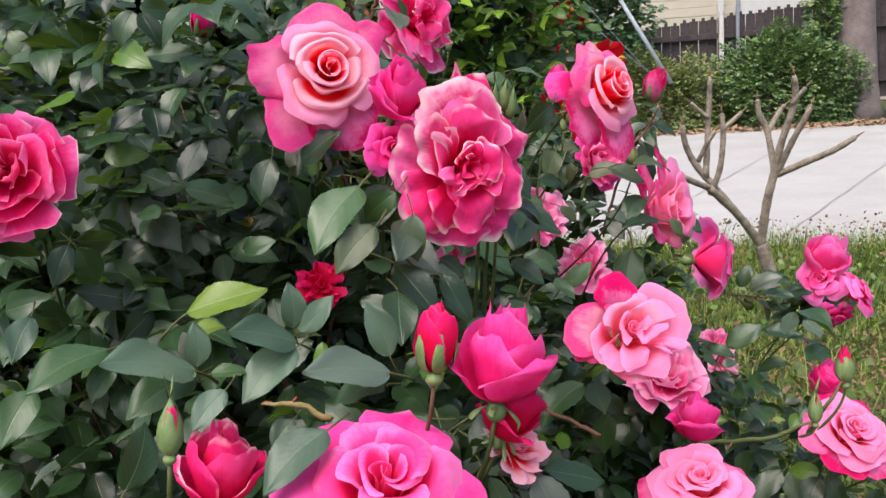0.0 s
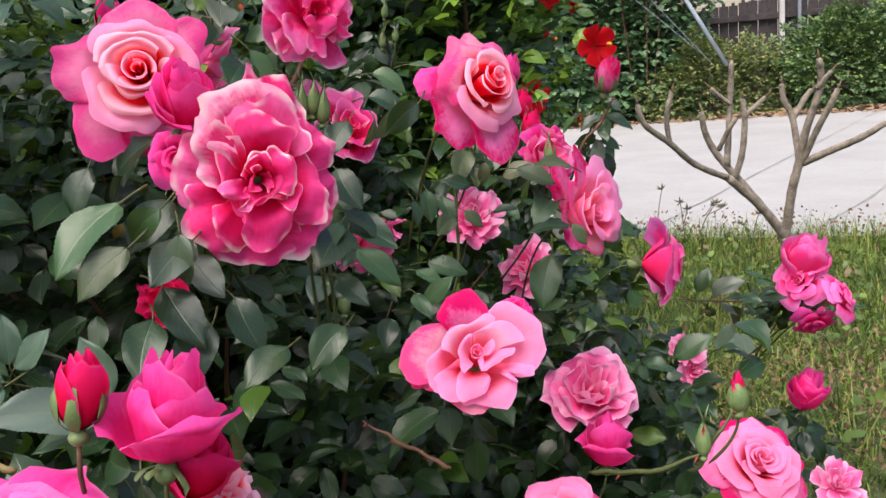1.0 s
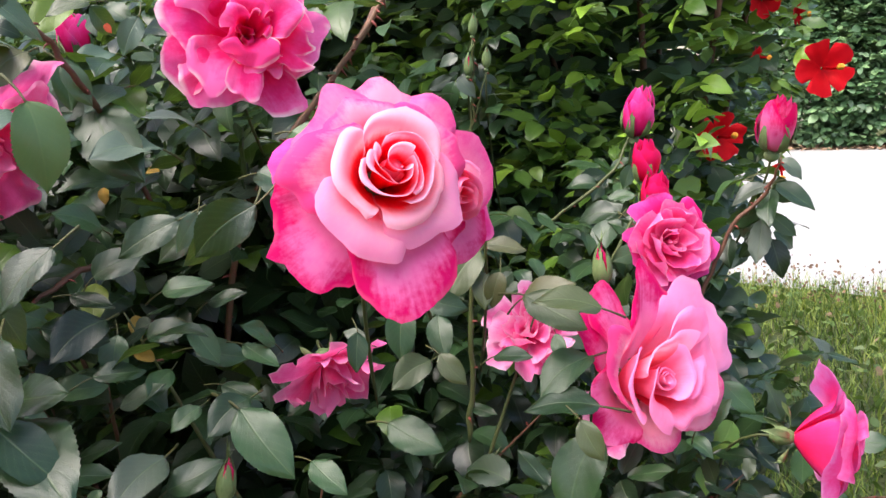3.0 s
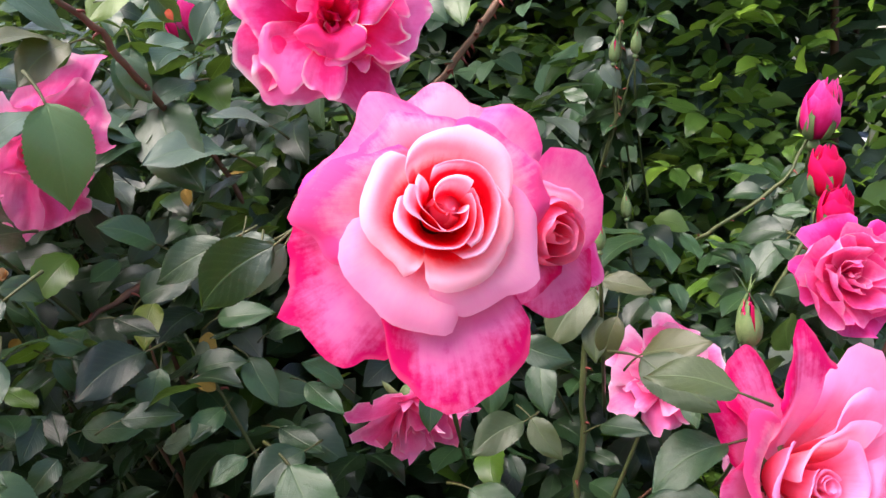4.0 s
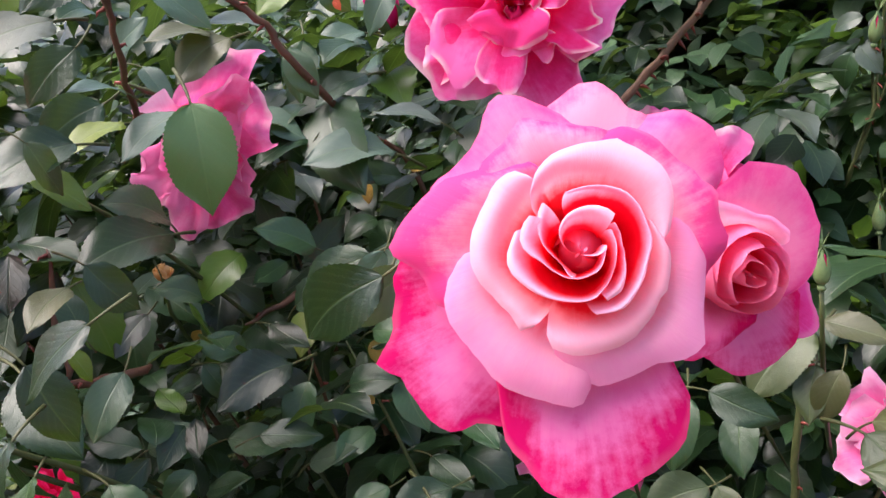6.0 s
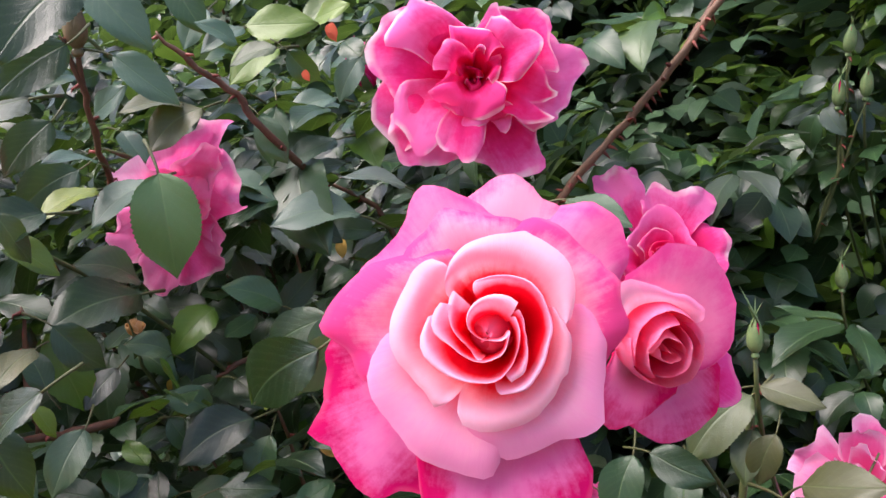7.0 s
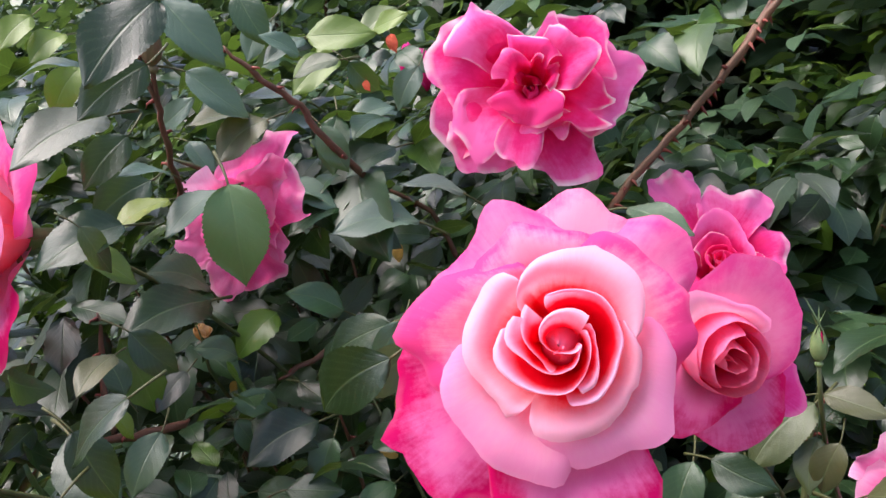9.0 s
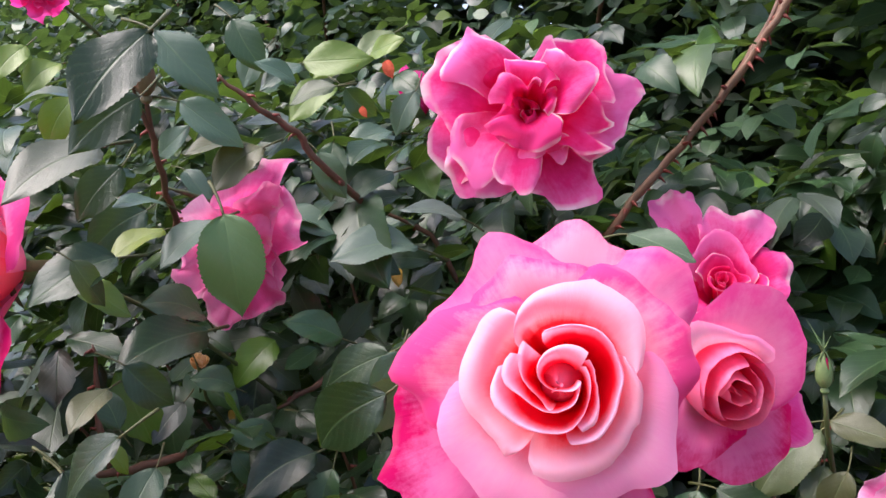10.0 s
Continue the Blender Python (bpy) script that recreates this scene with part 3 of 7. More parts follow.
            tall = height + rng.uniform(-0.05, 0.05) * (2.6 if form == "unfurl" else 1.0)
            sag = [tall - q for q in (0.26, 0.03, 0.0, 0.01, 0.22)] if form in ("unfurl", "bud") else None
            d = detail if rim > 0.3 else max(8, detail - 2)
            v, f, uv = petal(R, w, rim * rng.uniform(0.94, 1.06), tall, half * rng.uniform(0.92, 1.08), base, belly,
                             curl * rng.uniform(0.6, 1.4), ruffle * rng.uniform(0.6, 1.5), tip * rng.uniform(0.4, 1.6), seed * 100 + n, d, d, droop, swirl * 1.6, rng.uniform(-0.05, 0.08), CRUMPLE[form], BOW[form], None, 0.12 if rim < 0.3 or form == "unfurl" else 0.3 if form == "bud" else 0.42, None, sag,
                             0.0 if k == 0 or form not in ("open", "cup") else 0.6 * rim, 0.14)
            mesh_ob("petal", v, f, mat, top, uv)
            n += 1
    # hip, sepals and stem
    smat = SEPAL if sepal == "green" else SEPAL_RED
    hr = min(0.17, 0.0085 / R) if form not in ("bud", "tight") else 0.20
    pts = [(0, 0, R * (base - 0.30 + 0.05 * s)) for s in range(7)]
    rad = [R * hr * q for q in (0.45, 0.75, 0.95, 1.0, 0.95, 0.8, 0.6)]
    tube("hip", pts, rad, smat, top, 10)
    for i in range(5):
        w = 2 * math.pi * i / 5 + rng.uniform(-0.2, 0.2)
        if form in ("bud", "tight"):
            reach, hgt, bel = (0.42, 0.05 * (2 * sepal_size), 1.5) if form == "bud" else (0.15, 1.25 * sepal_size, 4.4)
        else:
            reach, hgt, bel = 0.36 * sepal_size * 2, base - 0.15, 0.8
        v, f, uv = petal(R, w, reach, hgt * rng.uniform(0.85, 1.1), 50 if form == "tight" else 20 if form == "bud" else 13, base - 0.05, bel, 0.05, 0.03, 0.35, seed * 100 + 60 + i, 4, 8)
        mesh_ob("sepal", v, f, smat, top, uv)
    inv = top.matrix_world.inverted()
    b0 = top.matrix_world @ Vector((0, 0, R * (base - 0.2)))
    end = Vector(stem_to) if stem_to else b0 + Vector((rng.uniform(-0.10, -0.02), 0.26, -0.22))
    b1 = top.matrix_world @ Vector((0, 0, R * (base - 0.2) - min(0.07, 0.4 * (end - b0).length)))
    st = tube("stem", [inv @ p for p in curve_points(b0, b1, end, 8)], [0.0012 + 0.0005 * i / 8 for i in range(8)] + [0.0005], stem_mat or CANE_GREEN, top, 7)
    NECKS.append((b0, Vector(facing).normalized(), R))
    KEEP_CLEAR.append((Vector(place), Vector(facing).normalized(), R))
    return top


# ---- blooms and buds ----
main_rose = rose("large blush pink hybrid rose in full bloom", (0.310, 0.825, 0.829), 0.093, (0.638, -0.721, 0.270), "none", "blush", "blush_guard", seed=1, detail=18, stem_to=(0.20, 1.02, 0.62))
wrap_petal(main_rose, 0.0466, 175, 244, (1.18, 1.30, 1.33, 1.39, 1.57, 1.50, 1.51, 1.46, 1.34), -0.44, "blush_guard", throat=0.7, crest=0.07, crumple=0.06, detail=26, under=8, tips=((211, 0.06),))
wrap_petal(main_rose, 0.0466, 234, 314, (0.98, 1.34, 1.50, 1.60, 1.58, 1.55, 1.46, 1.30, 0.92), -0.26, "blush_guard", throat=0.7, crest=0.07, crumple=0.06, detail=26, under=8)
wrap_petal(main_rose, 0.0466, 134, 182, (0.95, 1.08, 1.16, 1.18, 1.14, 1.02), -0.95, "magenta", throat=0.8, crest=0.45, crumple=0.06)
wrap_petal(main_rose, 0.0466, 65, 104, (1.02, 1.09, 1.13, 1.13, 1.08, 1.02, 0.98), -0.34, "rosy", throat=0.6, crest=0.16, under=18, curl=0.07)
wrap_petal(main_rose, 0.0466, 81, 156, (0.80, 0.88, 0.98, 1.08, 1.14, 1.03, 0.98, 0.98, 1.05), -0.24, "pink_outer", throat=0.6, crest=0.13, crumple=0.04, under=18, tips=((112, 0.06),), curl=0.07)
wrap_petal(main_rose, 0.0466, 17, 73, (0.88, 1.06, 1.13, 1.17, 1.19, 1.16, 1.08, 0.99, 0.87), -0.3, "pink_outer", throat=0.6, crest=0.17, crumple=0.05, under=18, tips=((45, 0.03),), curl=0.07)
wrap_petal(main_rose, 0.0466, 71, 134, (0.76, 0.79, 0.84, 0.88, 0.89, 0.84, 0.84), -0.16, "rosy", throat=0.55, crest=0.14, crumple=0.04, under=18, tips=((109, 0.06),), curl=0.07)
wrap_petal(main_rose, 0.0466, -12, 80, (0.79, 0.92, 0.87, 0.88, 0.89, 0.87, 0.87, 0.84, 0.78), -0.14, "rosy", throat=0.55, crest=0.16, crumple=0.05, under=10, tips=((-6, 0.04), (22, 0.03)), curl=0.07)
wrap_petal(main_rose, 0.0466, 117, 201, (0.65, 0.75, 0.85, 0.95, 1.02, 1.13, 1.16, 1.02, 0.99), -0.12, "rosy", throat=0.55, crest=0.16, crumple=0.05, under=6, tips=((180, 0.05), (166, 0.03)), curl=0.07)
wrap_petal(main_rose, 0.0466, 182, 271, (0.76, 0.85, 0.91, 0.92, 0.92, 0.93, 0.94, 0.92, 0.91), -0.04, "pale", throat=0.52, crest=0.06, under=5, tips=((269, 0.05),), curl=0.07)
wrap_petal(main_rose, 0.0466, -103, 15, (0.75, 0.81, 0.82, 0.83, 0.91, 0.82, 0.77, 0.71, 0.63), -0.02, "pale", throat=0.52, crest=0.06, under=5, tips=((-38, 0.05),), curl=0.07)
wrap_petal(main_rose, 0.0466, 120, 240, (0.64, 0.67, 0.66, 0.66, 0.67, 0.67, 0.64, 0.61, 0.60), 0.04, "blush", throat=0.44, crest=0.13, under=2, tips=((239, 0.05),))
wrap_petal(main_rose, 0.0466, 2, 137, (0.55, 0.63, 0.69, 0.71, 0.71, 0.67, 0.62, 0.54, 0.45), 0.06, "blush", throat=0.44, crest=0.13, under=4)
wrap_petal(main_rose, 0.0466, -115, 26, (0.64, 0.66, 0.65, 0.62, 0.59, 0.55, 0.54, 0.50, 0.46), 0.08, "blush", throat=0.42, crest=0.13, under=3, tips=((-26, 0.03),))
wrap_petal(main_rose, 0.0466, -85, 110, (0.41, 0.43, 0.41, 0.40, 0.42, 0.42, 0.41, 0.38, 0.33), 0.19, "heart", throat=0.39, crest=0.12)
wrap_petal(main_rose, 0.0466, -70, 40, (0.35, 0.34, 0.29, 0.26, 0.24, 0.24, 0.23), 0.23, "heart", throat=0.268, crest=0.084, crumple=0.02)
wrap_petal(main_rose, 0.0466, -204, 37, (0.40, 0.43, 0.38, 0.33, 0.32, 0.27, 0.22, 0.19, 0.17), 0.25, "heart", throat=0.317, crest=0.096, crumple=0.02)
wrap_petal(main_rose, 0.0466, 124, 259, (0.34, 0.26, 0.18, 0.16, 0.18), 0.26, "heart", throat=0.195, crest=0.06, crumple=0.01)
wrap_petal(main_rose, 0.0466, -221, 6, (0.35, 0.35, 0.25, 0.22, 0.20, 0.17, 0.15, 0.13, 0.13), 0.29, "heart", throat=0.22, crest=0.06, crumple=0.01)
wrap_petal(main_rose, 0.0466, -330, 2, (0.26, 0.21, 0.15, 0.08, 0.05, 0.05, 0.12), 0.31, "heart", throat=0.122, crest=0.036, crumple=0.01)
add_petal(main_rose, 0.0466, 20, 0.001, 0.23, 150, "core", 270.0, curl=0.0, tip=0.0, base=-0.25, crumple=0.05)
add_petal(main_rose, 0.0466, 200, 0.001, 0.23, 150, "core", 270.0, curl=0.0, tip=0.0, base=-0.25, crumple=0.05)
second_rose = rose("half-open pink rose turned beside the large bloom", (0.306, 0.923, 0.804), 0.065, (0.809, -0.587, 0.024), "none", "blush", "blush_guard", seed=2, detail=12)
wrap_petal(second_rose, 0.0332, 315, 342, (1.51, 1.64, 1.49, 1.34, 1.23), -0.4, "magenta", throat=0.5, crest=0.09, under=6)
wrap_petal(second_rose, 0.0332, 252, 335, (1.10, 1.25, 1.38, 1.37, 1.30, 1.19, 0.97), -0.1, "blush_guard", throat=0.5, crest=0.09, crumple=0.05, under=6)
wrap_petal(second_rose, 0.0332, 186, 293, (0.56, 0.75, 1.01, 1.15, 0.96, 0.78, 0.70), 0.1, "blush_guard", throat=0.5, crest=0.096, crumple=0.04, under=6)
wrap_petal(second_rose, 0.0332, -36, 121, (0.71, 0.91, 1.01, 1.10, 1.17, 1.30, 1.23, 0.99, 0.93), 0.05, "pink_outer", throat=0.5, crest=0.12, crumple=0.05, detail=24, under=6)
wrap_petal(second_rose, 0.0332, 37, 165, (0.66, 0.67, 0.68, 0.81, 0.96, 0.79, 0.60), 0.35, "pale", throat=0.5, crest=0.12, crumple=0.03, under=6)
wrap_petal(second_rose, 0.0332, -30, 215, (0.42, 0.42, 0.44, 0.47, 0.44, 0.40, 0.36), 0.50, "bud_coral", throat=0.0, belly=1.5, crumple=0.03)
wrap_petal(second_rose, 0.0332, 150, 395, (0.44, 0.42, 0.40, 0.42, 0.44, 0.42, 0.36), 0.48, "bud_coral", throat=0.0, belly=1.5, crumple=0.03)
wrap_petal(second_rose, 0.0332, 60, 250, (0.30, 0.26, 0.24, 0.26, 0.30), 0.58, "bud_coral", throat=0.0, belly=1.9, crumple=0.02)
wrap_petal(second_rose, 0.0332, 220, 420, (0.30, 0.26, 0.24, 0.24, 0.26), 0.58, "bud_coral", throat=0.0, belly=1.9, crumple=0.02)
wrap_petal(second_rose, 0.0332, -20, 190, (0.15, 0.15, 0.16, 0.17, 0.18), 0.60, "core", throat=0.0, belly=2.2, crumple=0.02)
wrap_petal(second_rose, 0.0332, 150, 345, (0.11, 0.11, 0.10, 0.11, 0.12), 0.60, "core", throat=0.0, belly=2.2, crumple=0.02)
add_petal(second_rose, 0.0332, 20, 0.004, 0.5, 150, "core", 30.0, curl=0.0, tip=0.0)
add_petal(second_rose, 0.0332, 200, 0.004, 0.48, 150, "core", 30.0, curl=0.0, tip=0.0)
rear_rose = rose("crimson pink rose with pale petal edges", (0.131, 1.199, 0.784), 0.119, (0.50, -0.62, 0.60), "none", "ruffled", seed=3)
wrap_petal(rear_rose, 0.0595, 100, 131, (1.53, 1.47, 1.58, 1.53, 1.42), -0.05, "ruffled", throat=0.5, crest=0.05, crumple=0.11, tips=((122, 0.10),), ruffle=0.035)
wrap_petal(rear_rose, 0.0595, 51, 104, (1.11, 1.17, 1.16, 1.16, 1.22, 1.26, 1.02), -0.1, "ruffled", throat=0.5, crest=0.05, under=6, crumple=0.11, ruffle=0.035)
wrap_petal(rear_rose, 0.0595, -25, 52, (0.76, 0.79, 0.82, 0.89, 0.91, 0.93, 0.85), -0.2, "ruffled", throat=0.5, crest=0.08, under=10, crumple=0.11, ruffle=0.035)
wrap_petal(rear_rose, 0.0595, 155, 237, (0.88, 0.85, 0.87, 0.89, 0.86), -0.2, "ruffled", throat=0.5, crest=0.08, under=10, crumple=0.11, ruffle=0.035)
wrap_petal(rear_rose, 0.0595, 237, 336, (0.86, 0.88, 0.84, 0.81, 0.80), -0.2, "ruffled", throat=0.5, crest=0.08, under=10, crumple=0.11, ruffle=0.035)
wrap_petal(rear_rose, 0.0595, -1, 174, (0.44, 0.47, 0.54, 0.63, 0.57, 0.50, 0.49), 0.08, "ruffled", throat=0.4, crest=0.06, crumple=0.11, ruffle=0.035)
wrap_petal(rear_rose, 0.0595, 167, 270, (0.57, 0.57, 0.60, 0.64, 0.66), 0.1, "crimson", throat=0.35, crest=0.06, under=10, crumple=0.11, ruffle=0.035)
wrap_petal(rear_rose, 0.0595, 270, 363, (0.66, 0.62, 0.57, 0.53, 0.51), 0.1, "crimson", throat=0.35, crest=0.06, under=10, crumple=0.11, ruffle=0.035)
wrap_petal(rear_rose, 0.0595, -17, 177, (0.26, 0.14, 0.21, 0.32, 0.38), 0.14, "crimson", throat=0.25, crest=0.05, crumple=0.11, ruffle=0.035)
spiral_heart(rear_rose, 0.0595, 0.2, 0.06, ("crimson", "crimson"), 15)
NECKS.pop()
ruffled_rose = rose("ruffled crimson rose on a tall stem", (0.125, 1.002, 0.924), 0.133, (0.713, -0.670, 0.205), "none", "crimson", seed=4)
wrap_petal(ruffled_rose, 0.0618, 20, 57, (0.84, 0.92, 0.96, 0.96, 0.93, 0.83, 0.73), -0.05, "ruffled", throat=0.55, crest=0.056, crumple=0.11, ruffle=0.03, under=22, base=-0.4)
wrap_petal(ruffled_rose, 0.0618, -24, 23, (0.92, 1.03, 1.04, 1.04, 1.07, 1.11, 1.15, 1.15, 0.92), -0.25, "ruffled", throat=0.55, crest=0.056, crumple=0.11, ruffle=0.03, under=22, base=-0.4)
wrap_petal(ruffled_rose, 0.0618, 274, 326, (0.82, 1.00, 1.10, 1.15, 1.12, 1.17, 1.05, 0.94, 0.83), -0.32, "ruffled", throat=0.5, crest=0.042, crumple=0.11, ruffle=0.03, under=22, base=-0.4)
wrap_petal(ruffled_rose, 0.0618, 215, 256, (1.01, 1.11, 1.04, 0.96, 0.93, 0.88, 0.78), -0.28, "ruffled", throat=0.5, crest=0.056, crumple=0.11, ruffle=0.03, under=22, base=-0.4)
wrap_petal(ruffled_rose, 0.0618, 181, 209, (0.96, 1.06, 1.06, 1.07, 1.06, 1.03, 1.01), -0.3, "ruffled", throat=0.5, crest=0.056, crumple=0.11, ruffle=0.03, under=22, base=-0.4)
wrap_petal(ruffled_rose, 0.0618, 138, 197, (0.99, 1.06, 1.11, 1.12, 1.04, 0.96, 0.89, 0.84, 0.83), -0.06, "ruffled", throat=0.5, crest=0.035, crumple=0.11, ruffle=0.03, under=22, base=-0.4)
wrap_petal(ruffled_rose, 0.0618, 92, 139, (0.31, 0.37, 0.49, 0.67, 0.86, 0.97, 1.02, 0.99, 0.95), 0.05, "ruffled", throat=0.5, crest=0.042, crumple=0.11, ruffle=0.03, under=22, base=-0.4)
wrap_petal(ruffled_rose, 0.0618, 43, 92, (0.67, 0.67, 0.67, 0.67, 0.65, 0.59, 0.36), 0.1, "ruffled", throat=0.4, crest=0.042, crumple=0.11, ruffle=0.03, under=22, base=-0.4)
wrap_petal(ruffled_rose, 0.0618, 197, 270, (0.83, 0.91, 0.90, 0.93, 0.90, 0.84, 0.67, 0.57, 0.51), -0.02, "ruffled", throat=0.4, crest=0.049, crumple=0.11, ruffle=0.03, under=22, base=-0.4)
wrap_petal(ruffled_rose, 0.0618, 253, 296, (0.81, 0.84, 0.86, 0.78, 0.55, 0.49, 0.60), 0.02, "ruffled", throat=0.35, crest=0.056, crumple=0.11, ruffle=0.03, under=22, base=-0.4)
wrap_petal(ruffled_rose, 0.0618, 308, 351, (0.53, 0.66, 0.78, 0.87, 0.60, 0.81, 0.71), 0.05, "crimson", throat=0.4, crest=0.035, crumple=0.11, ruffle=0.03, under=22, base=-0.4)
wrap_petal(ruffled_rose, 0.0618, 357, 415, (0.46, 0.54, 0.64, 0.74, 0.67, 0.54, 0.58), 0.2, "ruffled", throat=0.3, crest=0.042, crumple=0.11, ruffle=0.03, under=22, base=-0.4)
wrap_petal(ruffled_rose, 0.0618, 82, 155, (0.23, 0.13, 0.20, 0.41, 0.42), 0.2, "ruffled", throat=0.15, crest=0.035, crumple=0.11, ruffle=0.03, under=22, base=-0.4)
wrap_petal(ruffled_rose, 0.0618, 176, 239, (0.33, 0.37, 0.42, 0.48, 0.43), 0.1, "crimson", throat=0.2, crest=0.021, crumple=0.11, ruffle=0.03, under=22, base=-0.4)
wrap_petal(ruffled_rose, 0.0618, 205, 335, (0.382, 0.416, 0.393, 0.405, 0.382), 0.14, "crimson", 1.0, 0.04, crumple=0.14, ruffle=0.05, base=-0.4)
wrap_petal(ruffled_rose, 0.0618, 20, 150, (0.352, 0.408, 0.419, 0.397, 0.295), 0.16, "crimson", 1.0, 0.05, crumple=0.14, ruffle=0.05, base=-0.4)
wrap_petal(ruffled_rose, 0.0618, -40, 50, (0.278, 0.313, 0.301, 0.278, 0.244), 0.08, "crimson", 1.0, 0.03, crumple=0.14, ruffle=0.05, base=-0.4)
wrap_petal(ruffled_rose, 0.0618, -10, 200, (0.075, 0.122, 0.098, 0.133, 0.087), -0.06, "crimson", 1.0, 0.03, crumple=0.14, ruffle=0.05, base=-0.4)
wrap_petal(ruffled_rose, 0.0618, 170, 385, (0.123, 0.099, 0.146, 0.099, 0.076), -0.1, "crimson", 1.0, 0.03, crumple=0.14, ruffle=0.05, base=-0.4)
add_petal(ruffled_rose, 0.0618, 40, 0.004, -0.22, 140, "crimson", 30.0, curl=0.0, tip=0.0)
add_petal(ruffled_rose, 0.0618, 220, 0.004, -0.22, 140, "crimson", 30.0, curl=0.0, tip=0.0)
drooping_rose = rose("drooping faded pink rose behind a leaf", (0.022, 0.847, 0.850), 0.080, (0.735, -0.567, -0.372), "none", "faded", seed=5, stem_to=(0.003, 0.819, 0.889))
wrap_petal(drooping_rose, 0.04, -28, 42, (0.70, 0.86, 1.00, 1.08, 1.14, 1.21, 1.35), -0.15, "faded", throat=0.5, crest=0.05, under=14, crumple=0.24, ruffle=0.05)
wrap_petal(drooping_rose, 0.04, 293, 333, (1.10, 1.10, 0.98, 0.89, 0.79), -0.1, "faded", throat=0.5, crest=0.04, under=10, crumple=0.21, ruffle=0.05)
wrap_petal(drooping_rose, 0.04, 264, 293, (1.27, 1.32, 1.34, 1.28, 1.19), -0.05, "faded", throat=0.5, crest=0.04, under=10, crumple=0.18, ruffle=0.04)
wrap_petal(drooping_rose, 0.04, 236, 263, (1.01, 1.23, 1.42, 1.59, 1.42), 0.05, "faded", throat=0.5, crest=0.02, under=5, crumple=0.12, ruffle=0.03)
wrap_petal(drooping_rose, 0.04, 186, 232, (0.85, 0.97, 1.10, 1.24, 1.24), -0.1, "faded", throat=0.5, crest=0.05, under=10, crumple=0.24, ruffle=0.06)
wrap_petal(drooping_rose, 0.04, 46, 101, (1.43, 1.73, 1.65, 1.37, 1.32, 1.26, 1.14, 0.96, 0.77), 0.05, "faded", throat=0.5, crest=0.05, under=6, crumple=0.18, ruffle=0.04)
wrap_petal(drooping_rose, 0.04, 95, 143, (0.63, 0.87, 0.98, 0.97, 0.89), 0.1, "lilac", throat=0.4, crest=0.12, under=4, crumple=0.15)
wrap_petal(drooping_rose, 0.04, 32, 84, (1.02, 1.25, 1.30, 1.08, 0.74), 0.15, "faded", throat=0.3, crest=0.05, under=8, crumple=0.21, ruffle=0.05)
wrap_petal(drooping_rose, 0.04, 5, 70, (0.63, 0.80, 0.94, 0.98, 0.64), 0.18, "faded", throat=0.2, crest=0.05, under=8, crumple=0.21, ruffle=0.05)
wrap_petal(drooping_rose, 0.04, 142, 323, (0.45, 0.41, 0.46, 0.47, 0.45), 0.1, "faded", throat=0.2, crest=0.05, under=8, crumple=0.21, ruffle=0.05)
spiral_heart(drooping_rose, 0.04, 0.2, 0.1, ("faded", "faded"), 30)
large_salmon_rose = rose("large salmon pink rose with many petals", (0.432, 0.982, 0.670), 0.126, (0.72, -0.63, 0.28), "none", "coral", "blush_guard", seed=6, detail=13)
wrap_petal(large_salmon_rose, 0.063, 93, 123, (0.68, 1.15, 1.16, 1.17, 1.01), -0.35, "blush_guard", throat=0.5, crest=0.045, under=6, crumple=0.05)
wrap_petal(large_salmon_rose, 0.063, 122, 156, (0.99, 1.09, 1.09, 0.92, 0.81, 0.74, 0.63), -0.4, "blush_guard", throat=0.5, crest=0.045, under=6, crumple=0.05)
wrap_petal(large_salmon_rose, 0.063, 66, 102, (1.05, 1.14, 1.26, 1.36, 1.05, 0.86, 0.71), -0.18, "blush_guard", throat=0.5, crest=0.023, under=6, crumple=0.05)
wrap_petal(large_salmon_rose, 0.063, 243, 294, (0.69, 0.73, 0.74, 0.76, 0.69), -0.26, "rosy", throat=0.5, crest=0.054, under=12, crumple=0.06)
wrap_petal(large_salmon_rose, 0.063, 153, 233, (0.62, 0.74, 0.84, 0.89, 0.89, 0.84, 0.68), -0.24, "blush_guard", throat=0.5, crest=0.054, under=12, crumple=0.06)
wrap_petal(large_salmon_rose, 0.063, -11, 67, (0.95, 1.16, 1.17, 1.18, 1.26, 1.23, 1.22, 1.25, 1.21, 1.29, 1.23, 1.24, 1.04), -0.16, "coral", throat=0.5, crest=0.063, under=6, crumple=0.05)
wrap_petal(large_salmon_rose, 0.063, 294, 349, (0.65, 0.75, 0.84, 0.89, 0.91, 0.91, 0.93), -0.14, "rosy", throat=0.5, crest=0.063, under=12, crumple=0.06)
wrap_petal(large_salmon_rose, 0.063, 124, 208, (0.85, 0.76, 0.73, 0.72, 0.68, 0.60, 0.53), -0.06, "rosy", throat=0.5, crest=0.081, under=6, crumple=0.05)
wrap_petal(large_salmon_rose, 0.063, -34, 32, (0.74, 0.80, 0.81, 0.82, 0.83), -0.02, "coral", throat=0.45, crest=0.063, under=6, crumple=0.05)
wrap_petal(large_salmon_rose, 0.063, 118, 223, (0.43, 0.44, 0.47, 0.49, 0.50, 0.52, 0.59), 0.0, "coral", throat=0.4, crest=0.081, crumple=0.04)
wrap_petal(large_salmon_rose, 0.063, 27, 69, (0.90, 0.94, 0.96, 0.94, 0.88, 0.76, 0.44), 0.02, "coral", throat=0.4, crest=0.081, crumple=0.04)
